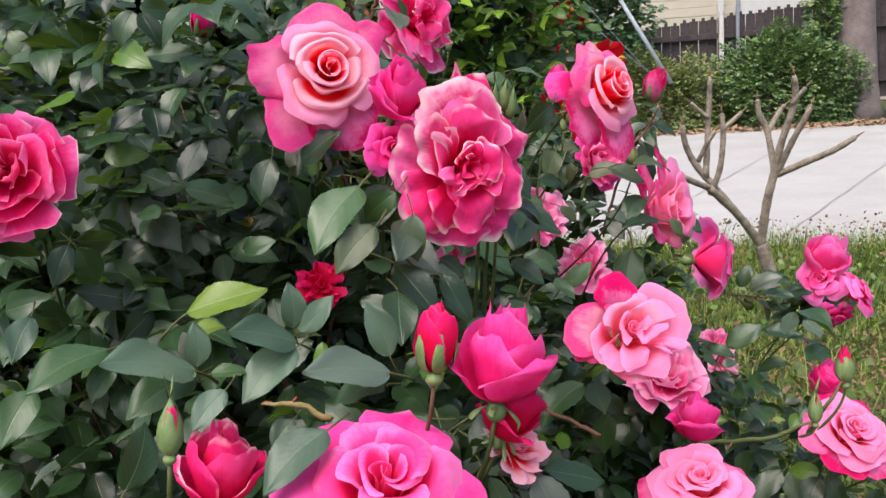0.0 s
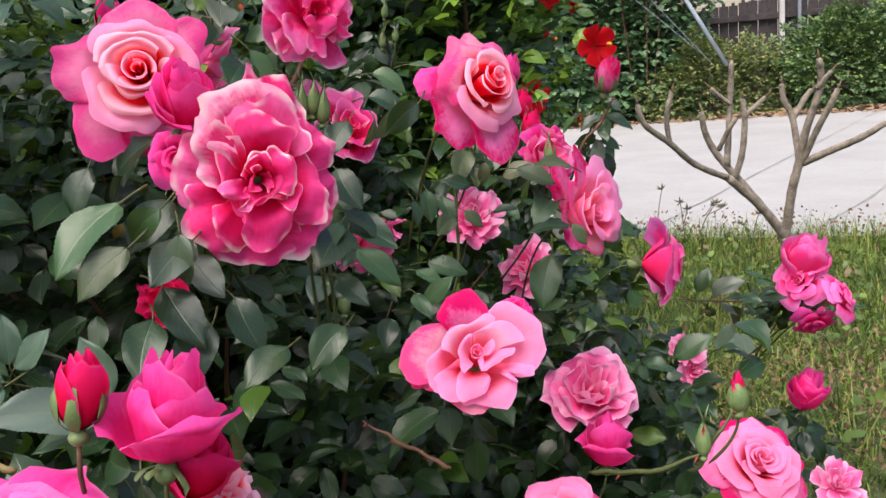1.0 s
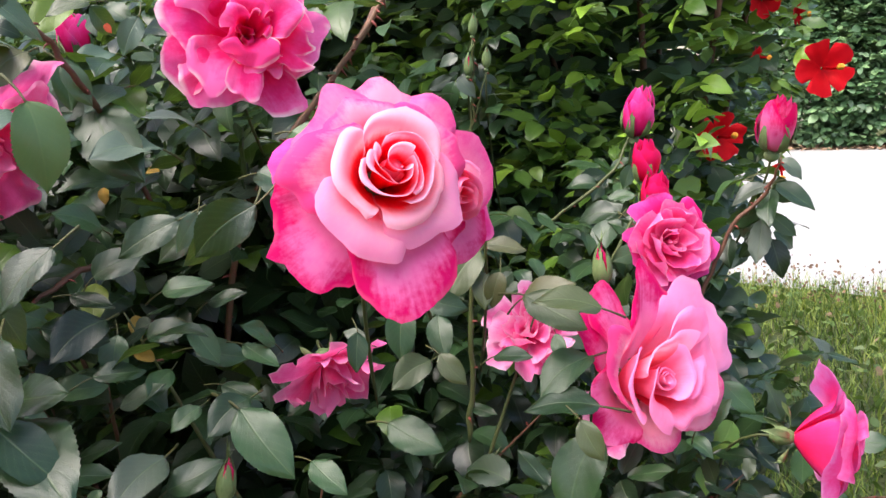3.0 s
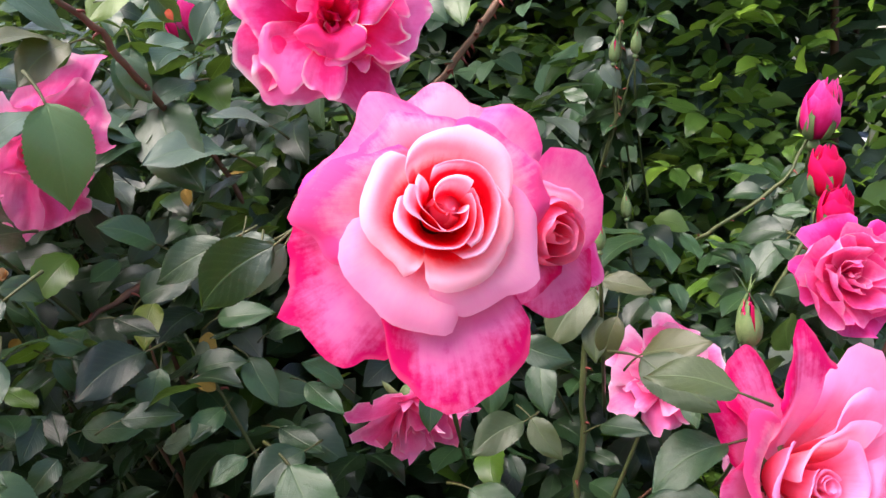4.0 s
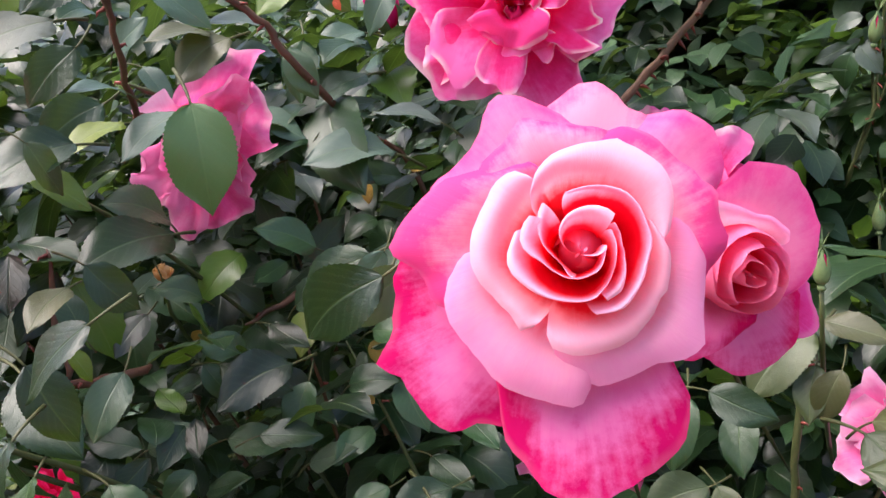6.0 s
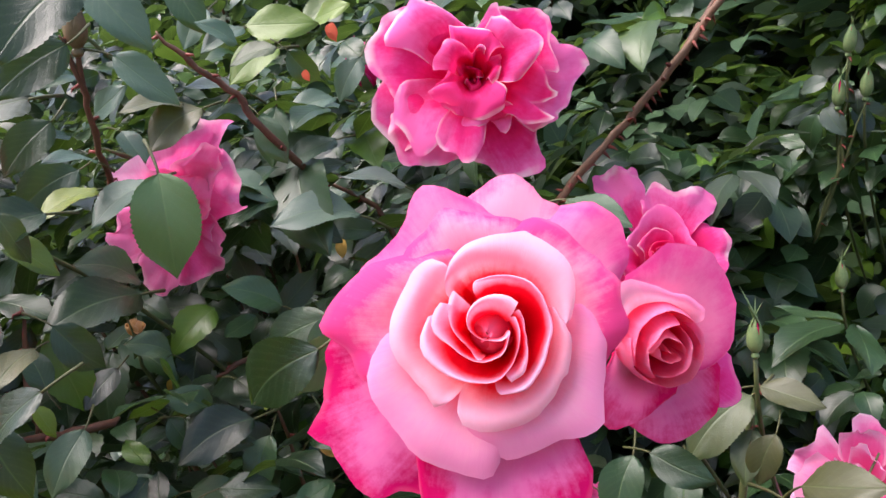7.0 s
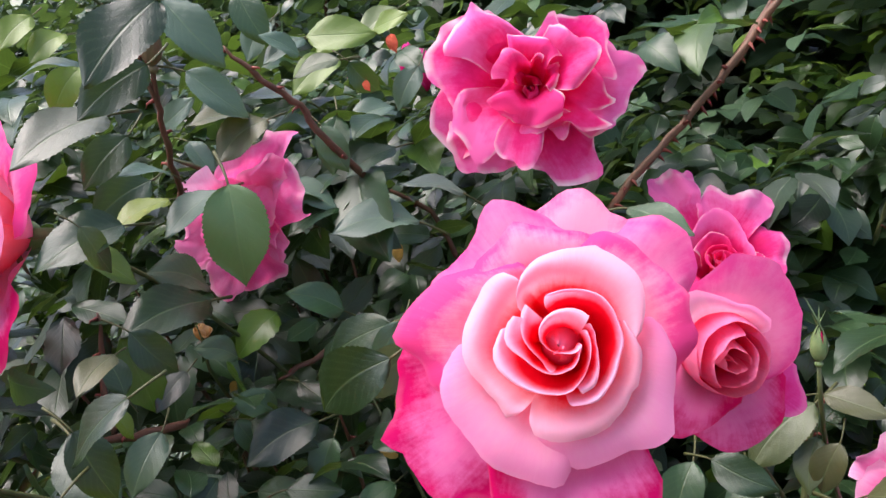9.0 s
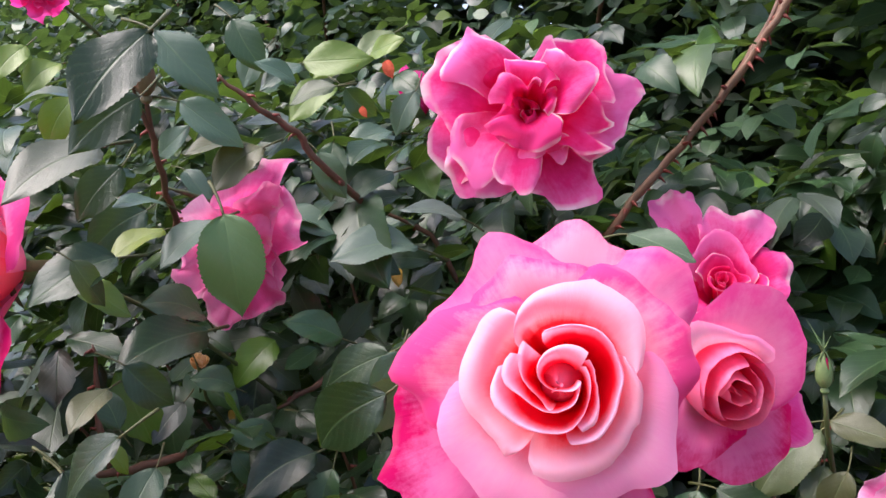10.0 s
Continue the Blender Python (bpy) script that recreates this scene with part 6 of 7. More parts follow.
leaf_part((0.096, 0.931, 0.694), (0.975, 0.212, -0.062), (0.595, -0.553, 0.583), 0.043, ROSE_LEAF_SINGLE, bush, 2)
leaf_part((0.061, 0.828, 0.694), (0.790, 0.604, 0.106), (0.566, -0.275, 0.777), 0.036, ROSE_LEAF_SINGLE, bush, 1)
leaf_part((0.133, 0.882, 0.669), (-0.234, -0.940, -0.248), (0.508, -0.405, 0.760), 0.027, ROSE_LEAF_SINGLE, bush, 1)
leaf_part((0.157, 0.905, 0.668), (-0.190, -0.971, -0.143), (0.434, -0.384, 0.815), 0.041, ROSE_LEAF_SINGLE, bush, 2)
leaf_part((0.396, 0.938, 0.730), (-0.852, -0.414, 0.322), (0.131, -0.536, 0.834), 0.045, ROSE_LEAF_OLIVE, bush, 1)
leaf_part((0.220, 0.953, 0.704), (0.274, -0.549, -0.789), (0.751, -0.521, 0.406), 0.030, ROSE_LEAF_SINGLE, bush, 1)
leaf_part((0.233, 1.011, 0.707), (0.211, -0.681, -0.701), (0.463, -0.847, 0.260), 0.043, ROSE_LEAF_SINGLE, bush, 2)
leaf_part((0.250, 1.039, 0.695), (0.384, -0.646, -0.660), (0.400, -0.807, 0.435), 0.039, ROSE_LEAF_SINGLE, bush, 1)
leaf_part((0.228, 0.976, 0.627), (0.953, -0.276, -0.128), (0.392, -0.615, 0.684), 0.051, ROSE_LEAF_SINGLE, bush, 1)
leaf_part((0.264, 0.981, 0.676), (-0.404, -0.903, -0.146), (0.368, -0.682, 0.632), 0.039, ROSE_LEAF_OLIVE, bush, 2)
leaf_part((0.276, 0.967, 0.686), (0.766, -0.262, -0.587), (0.402, -0.778, 0.482), 0.030, ROSE_LEAF_OLIVE, bush, 1)
leaf_part((0.309, 0.991, 0.678), (0.925, -0.230, 0.302), (0.145, -0.322, 0.936), 0.032, ROSE_LEAF_SINGLE, bush, 1)
leaf_part((0.384, 0.975, 0.687), (-0.671, -0.726, -0.153), (0.067, -0.339, 0.938), 0.049, ROSE_LEAF_SINGLE, bush, 2)
leaf_part((0.392, 0.945, 0.663), (-0.958, -0.261, 0.120), (0.085, -0.437, 0.895), 0.051, ROSE_LEAF_SINGLE, bush, 1)
leaf_part((0.389, 0.892, 0.674), (0.575, -0.235, -0.783), (0.240, -0.785, 0.571), 0.028, ROSE_LEAF_OLIVE, bush, 1)
leaf_part((0.466, 1.059, 0.644), (0.787, -0.197, -0.584), (-0.005, -0.626, 0.779), 0.034, ROSE_LEAF_SINGLE, bush, 1)
leaf_part((0.143, 0.775, 0.661), (-0.292, -0.802, -0.521), (0.546, -0.262, 0.795), 0.012, ROSE_LEAF_SINGLE, bush, 2)
leaf_part((0.127, 0.848, 0.647), (0.037, -0.994, -0.102), (0.553, -0.395, 0.734), 0.053, ROSE_LEAF_SINGLE, bush, 1)
leaf_part((0.132, 0.840, 0.628), (0.762, 0.376, 0.528), (0.537, -0.371, 0.758), 0.041, ROSE_LEAF_SINGLE, bush, 2)
leaf_part((0.220, 0.872, 0.642), (0.900, -0.317, -0.297), (0.434, -0.474, 0.766), 0.034, ROSE_LEAF_SINGLE, bush, 1)
leaf_part((0.086, 0.752, 0.778), (-0.316, -0.278, 0.907), (0.705, -0.318, 0.634), 0.025, ROSE_LEAF_SINGLE, bush, 1)
leaf_part((0.056, 0.786, 0.701), (0.661, 0.661, 0.355), (0.541, -0.174, 0.823), 0.036, ROSE_LEAF_SINGLE, bush, 3)
leaf_part((0.448, 1.044, 0.612), (0.546, -0.197, 0.814), (0.006, -0.582, 0.813), 0.036, ROSE_LEAF_SINGLE, bush, 1)
leaf_part((0.058, 0.881, 0.758), (0.795, 0.232, 0.561), (0.590, -0.396, 0.704), 0.038, ROSE_LEAF_SINGLE, bush, 3)
leaf_part((0.089, 0.911, 0.741), (0.918, 0.243, 0.313), (0.540, -0.427, 0.725), 0.038, ROSE_LEAF_SINGLE, bush, 2)
leaf_part((0.044, 0.854, 0.728), (0.023, -0.756, 0.655), (0.590, -0.330, 0.737), 0.034, ROSE_LEAF_SINGLE, bush, 2)
leaf_part((0.070, 0.876, 0.703), (-0.039, -0.664, 0.747), (0.545, -0.345, 0.764), 0.035, ROSE_LEAF_DEEP_SHADED, bush, 2)
leaf_part((0.084, 0.896, 0.711), (0.873, 0.172, 0.457), (0.532, -0.380, 0.757), 0.033, ROSE_LEAF_SINGLE, bush, 3)
leaf_part((0.113, 0.931, 0.729), (0.950, 0.075, 0.302), (0.505, -0.447, 0.739), 0.032, ROSE_LEAF_DEEP_SHADED, bush, 0)
leaf_part((0.024, 0.840, 0.765), (0.147, -0.823, 0.548), (0.635, -0.339, 0.694), 0.030, ROSE_LEAF_SINGLE, bush, 2)
leaf_part((0.134, 0.938, 0.696), (0.933, -0.136, -0.333), (0.460, -0.431, 0.776), 0.035, ROSE_LEAF_SINGLE, bush, 0)
leaf_part((0.049, 0.868, 0.748), (0.968, 0.143, -0.207), (0.596, -0.368, 0.714), 0.033, ROSE_LEAF_DEEP_SHADED, bush, 0)
leaf_part((0.098, 0.900, 0.687), (0.106, -0.955, -0.278), (0.502, -0.367, 0.783), 0.033, ROSE_LEAF_SINGLE, bush, 0)
leaf_part((0.152, 0.952, 0.693), (-0.225, -0.719, 0.658), (0.434, -0.451, 0.779), 0.035, ROSE_LEAF_SINGLE, bush, 0)
leaf_part((0.077, 0.869, 0.670), (0.839, 0.284, 0.465), (0.518, -0.307, 0.798), 0.036, ROSE_LEAF_SINGLE, bush, 0)
leaf_part((0.020, 0.813, 0.714), (0.832, 0.343, 0.435), (0.612, -0.255, 0.749), 0.034, ROSE_LEAF_SINGLE, bush, 0)
leaf_part((0.125, 0.920, 0.671), (0.978, -0.022, -0.208), (0.458, -0.385, 0.801), 0.036, ROSE_LEAF_DEEP_SHADED, bush, 0)
leaf_part((0.044, 0.820, 0.660), (0.820, 0.345, 0.456), (0.552, -0.222, 0.804), 0.034, ROSE_LEAF_SINGLE, bush, 0)
leaf_part((0.064, 0.838, 0.644), (0.873, 0.303, 0.383), (0.519, -0.237, 0.821), 0.033, ROSE_LEAF_DEEP_SHADED, bush, 0)
leaf_part((0.105, 0.919, 0.715), (0.822, -0.206, -0.532), (0.507, -0.418, 0.754), 0.037, ROSE_LEAF_SINGLE, bush, 2)
leaf_part((0.008, 0.813, 0.759), (0.373, -0.801, -0.469), (0.651, -0.292, 0.700), 0.032, ROSE_LEAF_DEEP_SHADED, bush, 0)
leaf_part((0.005, 0.469, 0.688), (-0.643, -0.618, 0.453), (0.156, -0.612, 0.776), 0.050, ROSE_LEAF_PALE_SHEEN, bush, 0)
leaf_part((0.005, 0.468, 0.685), (-0.642, -0.671, -0.371), (0.156, -0.673, 0.723), 0.049, ROSE_LEAF_PALE_SHEEN, bush, 1)
leaf_part((0.003, 0.481, 0.694), (-0.002, -0.087, 0.996), (0.154, -0.803, 0.575), 0.031, ROSE_LEAF_PALE_SHEEN, bush, 1)
leaf_part((0.006, 0.481, 0.692), (0.724, -0.057, 0.687), (0.144, -0.850, 0.506), 0.033, ROSE_LEAF_PALE_SHEEN, bush, 0)
leaf_part((0.062, 0.457, 0.667), (-0.807, -0.488, 0.331), (0.074, -0.514, 0.855), 0.059, ROSE_LEAF_PALE_SHEEN, bush, 0)
leaf_part((0.063, 0.469, 0.674), (-0.289, -0.006, 0.957), (0.057, -0.732, 0.679), 0.039, ROSE_LEAF_PALE_SHEEN, bush, 0)
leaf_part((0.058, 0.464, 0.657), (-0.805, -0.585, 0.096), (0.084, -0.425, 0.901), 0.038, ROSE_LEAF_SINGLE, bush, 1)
leaf_part((-0.053, 0.445, 0.683), (-0.532, -0.720, 0.446), (0.235, -0.424, 0.875), 0.064, ROSE_LEAF_PALE_SHEEN, bush, 0)
leaf_part((-0.054, 0.455, 0.682), (0.079, -0.063, 0.995), (0.258, -0.760, 0.597), 0.029, ROSE_LEAF_PALE_SHEEN, bush, 1)
leaf_part((-0.056, 0.454, 0.677), (-0.549, -0.835, -0.046), (0.251, -0.565, 0.786), 0.051, ROSE_LEAF_SINGLE, bush, 1)
leaf_part((-0.046, 0.456, 0.677), (0.957, -0.141, 0.254), (0.222, -0.424, 0.878), 0.025, ROSE_LEAF_SINGLE, bush, 2)
leaf_part((-0.109, 0.464, 0.695), (-0.552, -0.834, -0.006), (0.280, -0.352, 0.893), 0.056, ROSE_LEAF_SINGLE, bush, 1)
leaf_part((-0.106, 0.463, 0.688), (-0.312, -0.707, -0.635), (0.339, -0.743, 0.578), 0.029, ROSE_LEAF_SINGLE, bush, 1)
leaf_part((-0.167, 0.500, 0.711), (-0.084, -0.816, -0.571), (0.407, -0.748, 0.525), 0.036, ROSE_LEAF_PALE_SHEEN, bush, 0)
leaf_part((-0.058, 0.463, 0.714), (0.920, 0.085, 0.382), (0.213, -0.326, 0.921), 0.052, ROSE_LEAF_LIME, bush, 1)
leaf_part((-0.043, 0.494, 0.695), (-0.810, -0.541, 0.227), (0.178, -0.233, 0.956), 0.026, ROSE_LEAF_LIME, bush, 2)
leaf_part((0.049, 0.561, 0.773), (-0.506, -0.721, -0.474), (-0.164, -0.832, 0.530), 0.066, ROSE_LEAF_SINGLE, bush, 1)
leaf_part((0.059, 0.538, 0.747), (-0.618, -0.576, -0.534), (0.047, -0.914, 0.404), 0.046, ROSE_LEAF_OLIVE, bush, 1)
leaf_part((0.075, 0.561, 0.767), (-0.760, -0.104, -0.642), (0.000, -0.993, 0.116), 0.035, ROSE_LEAF_SINGLE, bush, 2)
leaf_part((0.086, 0.559, 0.750), (0.031, -0.176, -0.984), (-0.018, -0.989, 0.145), 0.037, ROSE_LEAF_SINGLE, bush, 1)
leaf_part((-0.032, 0.706, 0.788), (-0.223, -0.556, -0.801), (0.154, -0.960, 0.236), 0.045, ROSE_LEAF_SINGLE, bush, 1)
leaf_part((-0.058, 0.663, 0.717), (0.838, -0.446, 0.314), (0.200, -0.848, 0.491), 0.032, ROSE_LEAF_SINGLE, bush, 2)
leaf_part((0.030, 0.370, 0.669), (-0.670, -0.696, -0.259), (0.135, -0.455, 0.880), 0.047, ROSE_LEAF_PALE_SHEEN, bush, 1)
leaf_part((0.008, 0.407, 0.662), (-0.521, -0.756, -0.395), (0.164, -0.464, 0.871), 0.022, ROSE_LEAF_SINGLE, bush, 2)
leaf_part((-0.049, 0.360, 0.660), (-0.721, 0.064, 0.690), (0.284, -0.545, 0.789), 0.014, ROSE_LEAF_SINGLE, bush, 2)
leaf_part((-0.066, 0.342, 0.659), (0.350, 0.466, 0.813), (0.694, -0.309, 0.650), 0.036, ROSE_LEAF_SINGLE, bush, 1)
leaf_part((-0.032, 0.426, 0.676), (-0.552, -0.686, -0.474), (0.230, -0.749, 0.622), 0.030, ROSE_LEAF_PALE_SHEEN, bush, 1)
leaf_part((-0.167, 0.487, 0.666), (-0.207, -0.832, -0.514), (0.409, -0.699, 0.587), 0.043, ROSE_LEAF_SINGLE, bush, 1)
leaf_part((0.072, 0.595, 0.768), (-0.382, -0.777, -0.501), (0.438, -0.659, 0.611), 0.050, ROSE_LEAF_DEEP_SHADED, bush, 1)
leaf_part((0.088, 0.576, 0.742), (-0.272, -0.909, -0.316), (0.411, -0.565, 0.715), 0.052, ROSE_LEAF_DEEP_SHADED, bush, 0)
leaf_part((0.078, 0.602, 0.727), (0.629, -0.615, -0.476), (0.443, -0.812, 0.380), 0.044, ROSE_LEAF_DEEP_SHADED, bush, 1)
leaf_part((0.182, 0.661, 0.727), (-0.178, -0.973, -0.148), (0.245, -0.813, 0.528), 0.060, ROSE_LEAF_DEEP_SHADED, bush, 1)
leaf_part((0.070, 0.559, 0.715), (0.648, -0.515, -0.561), (0.467, -0.622, 0.628), 0.053, ROSE_LEAF_DEEP_SHADED, bush, 1)
leaf_part((0.106, 0.594, 0.696), (0.563, -0.494, -0.663), (0.395, -0.708, 0.585), 0.047, ROSE_LEAF_DEEP_SHADED, bush, 2)
leaf_part((0.071, 0.530, 0.701), (0.112, -0.889, -0.444), (0.470, -0.516, 0.716), 0.048, ROSE_LEAF_DEEP_SHADED, bush, 1)
leaf_part((0.125, 0.632, 0.684), (-0.407, -0.615, 0.676), (0.342, -0.730, 0.592), 0.034, ROSE_LEAF_DEEP_SHADED, bush, 1)
leaf_part((0.097, 0.563, 0.685), (-0.215, -0.829, -0.516), (0.418, -0.609, 0.675), 0.049, ROSE_LEAF_DEEP_SHADED, bush, 2)
leaf_part((0.144, 0.575, 0.662), (-0.507, -0.833, -0.220), (0.316, -0.482, 0.817), 0.045, ROSE_LEAF_DEEP_SHADED, bush, 1)
leaf_part((0.170, 0.659, 0.690), (0.747, -0.524, -0.408), (0.251, -0.590, 0.768), 0.037, ROSE_LEAF_DEEP_SHADED, bush, 1)
leaf_part((0.177, 0.629, 0.658), (-0.484, -0.798, -0.360), (0.258, -0.727, 0.637), 0.044, ROSE_LEAF_DEEP_SHADED, bush, 2)
leaf_part((0.184, 0.724, 0.807), (-0.400, -0.681, -0.613), (0.226, -0.806, 0.548), 0.038, ROSE_LEAF_DEEP_SHADED, bush, 1)
leaf_part((0.173, 0.698, 0.771), (0.502, -0.675, -0.541), (0.251, -0.856, 0.452), 0.044, ROSE_LEAF_DEEP_SHADED, bush, 2)
leaf_part((0.161, 0.711, 0.738), (0.895, -0.251, 0.369), (0.245, -0.601, 0.761), 0.040, ROSE_LEAF_DEEP_SHADED, bush, 1)
leaf_part((0.170, 0.707, 0.731), (0.838, -0.502, -0.212), (0.277, -0.340, 0.899), 0.063, ROSE_LEAF_SINGLE, bush, 1)
leaf_part((0.156, 0.707, 0.749), (0.578, -0.559, -0.594), (0.046, -0.804, 0.593), 0.037, ROSE_LEAF_SINGLE, bush, 2)
leaf_part((0.178, 0.655, 0.733), (-0.326, -0.868, -0.376), (0.036, -0.762, 0.646), 0.039, ROSE_LEAF_SINGLE, bush, 1)
leaf_part((0.194, 1.019, 0.676), (-0.884, -0.061, 0.463), (0.195, -0.809, 0.554), 0.023, ROSE_LEAF_SINGLE, bush, 1)
leaf_part((0.024, 0.938, 0.875), (0.734, -0.370, -0.570), (0.407, -0.772, 0.488), 0.082, ROSE_LEAF_SINGLE, bush, 1)
leaf_part((0.148, 0.905, 0.795), (-0.614, -0.659, -0.436), (0.289, -0.852, 0.438), 0.052, ROSE_LEAF_DEEP_SHADED, bush, 1)
leaf_part((0.240, 0.805, 0.815), (-0.599, -0.582, -0.550), (0.728, -0.543, 0.418), 0.044, ROSE_LEAF_DEEP_SHADED, bush, 2)
leaf_part((0.232, 0.746, 0.641), (0.740, -0.188, 0.645), (0.201, -0.750, 0.630), 0.037, ROSE_LEAF_SINGLE, bush, 0)
leaf_part((0.225, 0.748, 0.649), (0.395, -0.806, -0.442), (0.213, -0.757, 0.618), 0.033, ROSE_LEAF_SINGLE, bush, 0)
leaf_part((0.378, 1.013, 0.616), (-0.255, -0.580, -0.773), (-0.055, -0.948, 0.314), 0.072, ROSE_LEAF_SINGLE, bush, 1)
leaf_part((0.339, 0.972, 0.729), (0.927, -0.288, -0.241), (0.061, -0.562, 0.825), 0.050, ROSE_LEAF_OLIVE, bush, 1)
leaf_part((0.189, 0.940, 0.848), (0.917, -0.323, -0.236), (0.207, -0.591, 0.780), 0.042, ROSE_LEAF_SINGLE, bush, 3)
leaf_part((0.186, 0.897, 0.824), (0.951, -0.287, -0.115), (0.217, -0.556, 0.802), 0.044, ROSE_LEAF_SINGLE, bush, 3)
leaf_part((0.336, 1.082, 0.670), (0.377, -0.592, -0.713), (0.029, -0.835, 0.549), 0.025, ROSE_LEAF_SINGLE, bush, 0)
leaf_part((0.607, 1.124, 0.454), (0.765, -0.636, 0.101), (-0.157, -0.404, 0.901), 0.055, ROSE_LEAF_SINGLE, bush, 1)
leaf_part((0.551, 1.128, 0.430), (0.717, -0.233, 0.657), (-0.148, -0.540, 0.828), 0.065, ROSE_LEAF_SINGLE, bush, 1)
YELLOWED = rough_material("yellowed_leaf", (0.30, 0.17, 0.03), (0.50, 0.33, 0.06), 60.0, 0.6)
YELLOWING = (((0.006, 0.977, 0.704), (0.5, -0.4, -0.6), 0.022), ((-0.087, 0.89, 0.712), (-0.4, -0.4, -0.5), 0.018), ((-0.018, 1.043, 0.818), (0.7, -0.4, 0.2), 0.02), ((-0.043, 1.016, 0.807), (0.3, -0.4, -0.7), 0.016), ((0.06, 0.93, 0.683), (-0.5, -0.4, 0.4), 0.018))
rng_side = random.Random(52)
for k in range(16):
    t = 0.06 + 0.058 * k
    p = Vector((0.581, 1.204, 0.492)).lerp(Vector((0.830, 1.440, 0.402)), t)
    side = 1 if k % 2 else -1
    aim = Vector((0.55 + rng_side.gauss(0, 0.3), -0.5 * side + rng_side.gauss(0, 0.25), 0.45 * side + rng_side.gauss(0, 0.25)))
    face = Vector((rng_side.gauss(0, 0.3), -0.5, 0.8 + rng_side.gauss(0, 0.2)))
    leaf_part(tuple(p + aim.normalized() * 0.012), tuple(aim), tuple(face), rng_side.uniform(0.036, 0.058), ROSE_LEAF_SINGLE if k % 3 else ROSE_LEAF_DEEP_SHADED, bush, k % 4)
for place, aim, size in YELLOWING:
    leaf_part(place, aim, (0.5, -0.6, 0.5), size, YELLOWED, bush, 2, "yellowing fallen leaf caught among the stems")
leaf_part((0.077, 0.932, 0.956), (0.5, -0.2, -0.8), (0.5, -0.8, 0.3), 0.012, DEAD_LEAF, bush, 3, "withered orange and red leaf tip")
leaf_part((0.057, 0.925, 0.930), (0.6, -0.2, -0.6), (0.3, -0.8, 0.5), 0.008, DEAD_LEAF, bush, 3, "withered orange and red leaf tip")


# ---- hedge behind the roses ----
hedge = tagged(new("hedge"), "dense dark green leafy hedge behind the roses", "hedge")


def in_hedge(rng):
    x = rng.uniform(-3.4, 0.16)
    z = rng.uniform(0.05, 1.5)
    y = 1.38 + 0.10 * math.sin(2.3 * x + 1) + 0.10 * math.sin(7 * z + 2 * x) + rng.random() ** 1.2 * 0.6 + 0.35 * max(0.0, x - 0.1) - 0.25 * max(0.0, -0.9 - x)
    p = Vector((x, y, z))
    if not clear_of_blooms(p, 0.0):
        return None
    return p, Vector((rng.gauss(0.2, 0.5), -0.6, 0.4))


def behind_hedge(rng):
    x = rng.uniform(-3.6, 0.20)
    p = Vector((x, 1.95 + rng.random() * 0.5 - 0.25 * max(0.0, -0.9 - x), rng.uniform(0.0, 1.6)))
    return p, Vector((rng.gauss(0, 0.6), -0.6, 0.1))


leaves_object("foliage", MID_LEAVES, *sprays(3600, in_hedge, random.Random(21), (0.034, 0.055)), HEDGE_LEAF, hedge)
leaves_object("inner_foliage", TINY_LEAVES, *sprays(5200, behind_hedge, random.Random(22), (0.08, 0.13)), HEDGE_LEAF, hedge)
rng_h = random.Random(31)
for k in range(10):
    x = rng_h.uniform(-2.2, 0.4)
    y = rng_h.uniform(1.9, 2.2)
    tube("branch", curve_points((x, y, 0), (x + rng_h.uniform(-0.2, 0.2), y, 0.9), (x + rng_h.uniform(-0.5, 0.5), y - 0.3, 1.4)), [0.008 - 0.0006 * i for i in range(9)], CANE, hedge)

# ---- hibiscus shrub at the hedge's end ----
hib = tagged(new("hibiscus_shrub"), "glossy green hibiscus shrub with red flowers", "shrub")


def in_hibiscus(rng):
    a, h = rng.uniform(0, 6.283), rng.uniform(0.25, 1.7)
    r = 0.50 * (0.4 + 0.6 * rng.random()) * (1.0 if h > 0.75 else 0.55 + 0.6 * h) * (1 + 0.2 * math.sin(3 * a + 5 * h))
    p = Vector((0.26 + r * math.cos(a), 2.08 + r * math.sin(a), h))
    if p.x > 0.38 + 0.22 * min(1.0, max(0.0, (h - 0.58) / 0.2)) or (p.x > 0.44 and p.y < 2.06):
        return None
    return p, Vector((math.cos(a), math.sin(a), 0.5))


leaves_object("foliage", SMALL_LEAVES, *sprays(2300, in_hibiscus, random.Random(41), (0.032, 0.055), 0.3), HIBISCUS_LEAF, hib)


def inside_hibiscus(rng):
    a, h, r = rng.uniform(0, 6.283), rng.uniform(0.15, 1.6), 0.36 * rng.random() ** 0.5
    return Vector((0.14 + r * math.cos(a), 2.20 + r * math.sin(a), h)), Vector((rng.gauss(0, 0.6), -0.6, 0.2))


leaves_object("inner_foliage", MID_LEAVES, *sprays(900, inside_hibiscus, random.Random(42), (0.06, 0.09)), HEDGE_LEAF, hib)
for k in range(9):
    a = 0.7 * k
    tube("branch", curve_points((0.32 + 0.04 * math.cos(a), 2.2 + 0.04 * math.sin(a), 0), (0.30 + 0.1 * math.cos(a), 2.2 + 0.1 * math.sin(a), 0.7),
                                (0.26 + 0.30 * math.cos(a), 2.2 + 0.3 * math.sin(a), 1.25)), [0.012 - 0.001 * i for i in range(9)], CANE, hib)


def hibiscus_flower(place, size, facing, seed):
    top = tagged(new("hibiscus_flower"), "red hibiscus flower with an orange-tipped pistil", "flower", "hibiscus flowers")
    top.matrix_world = Matrix.Translation(place) @ turned(facing, 40 * seed)
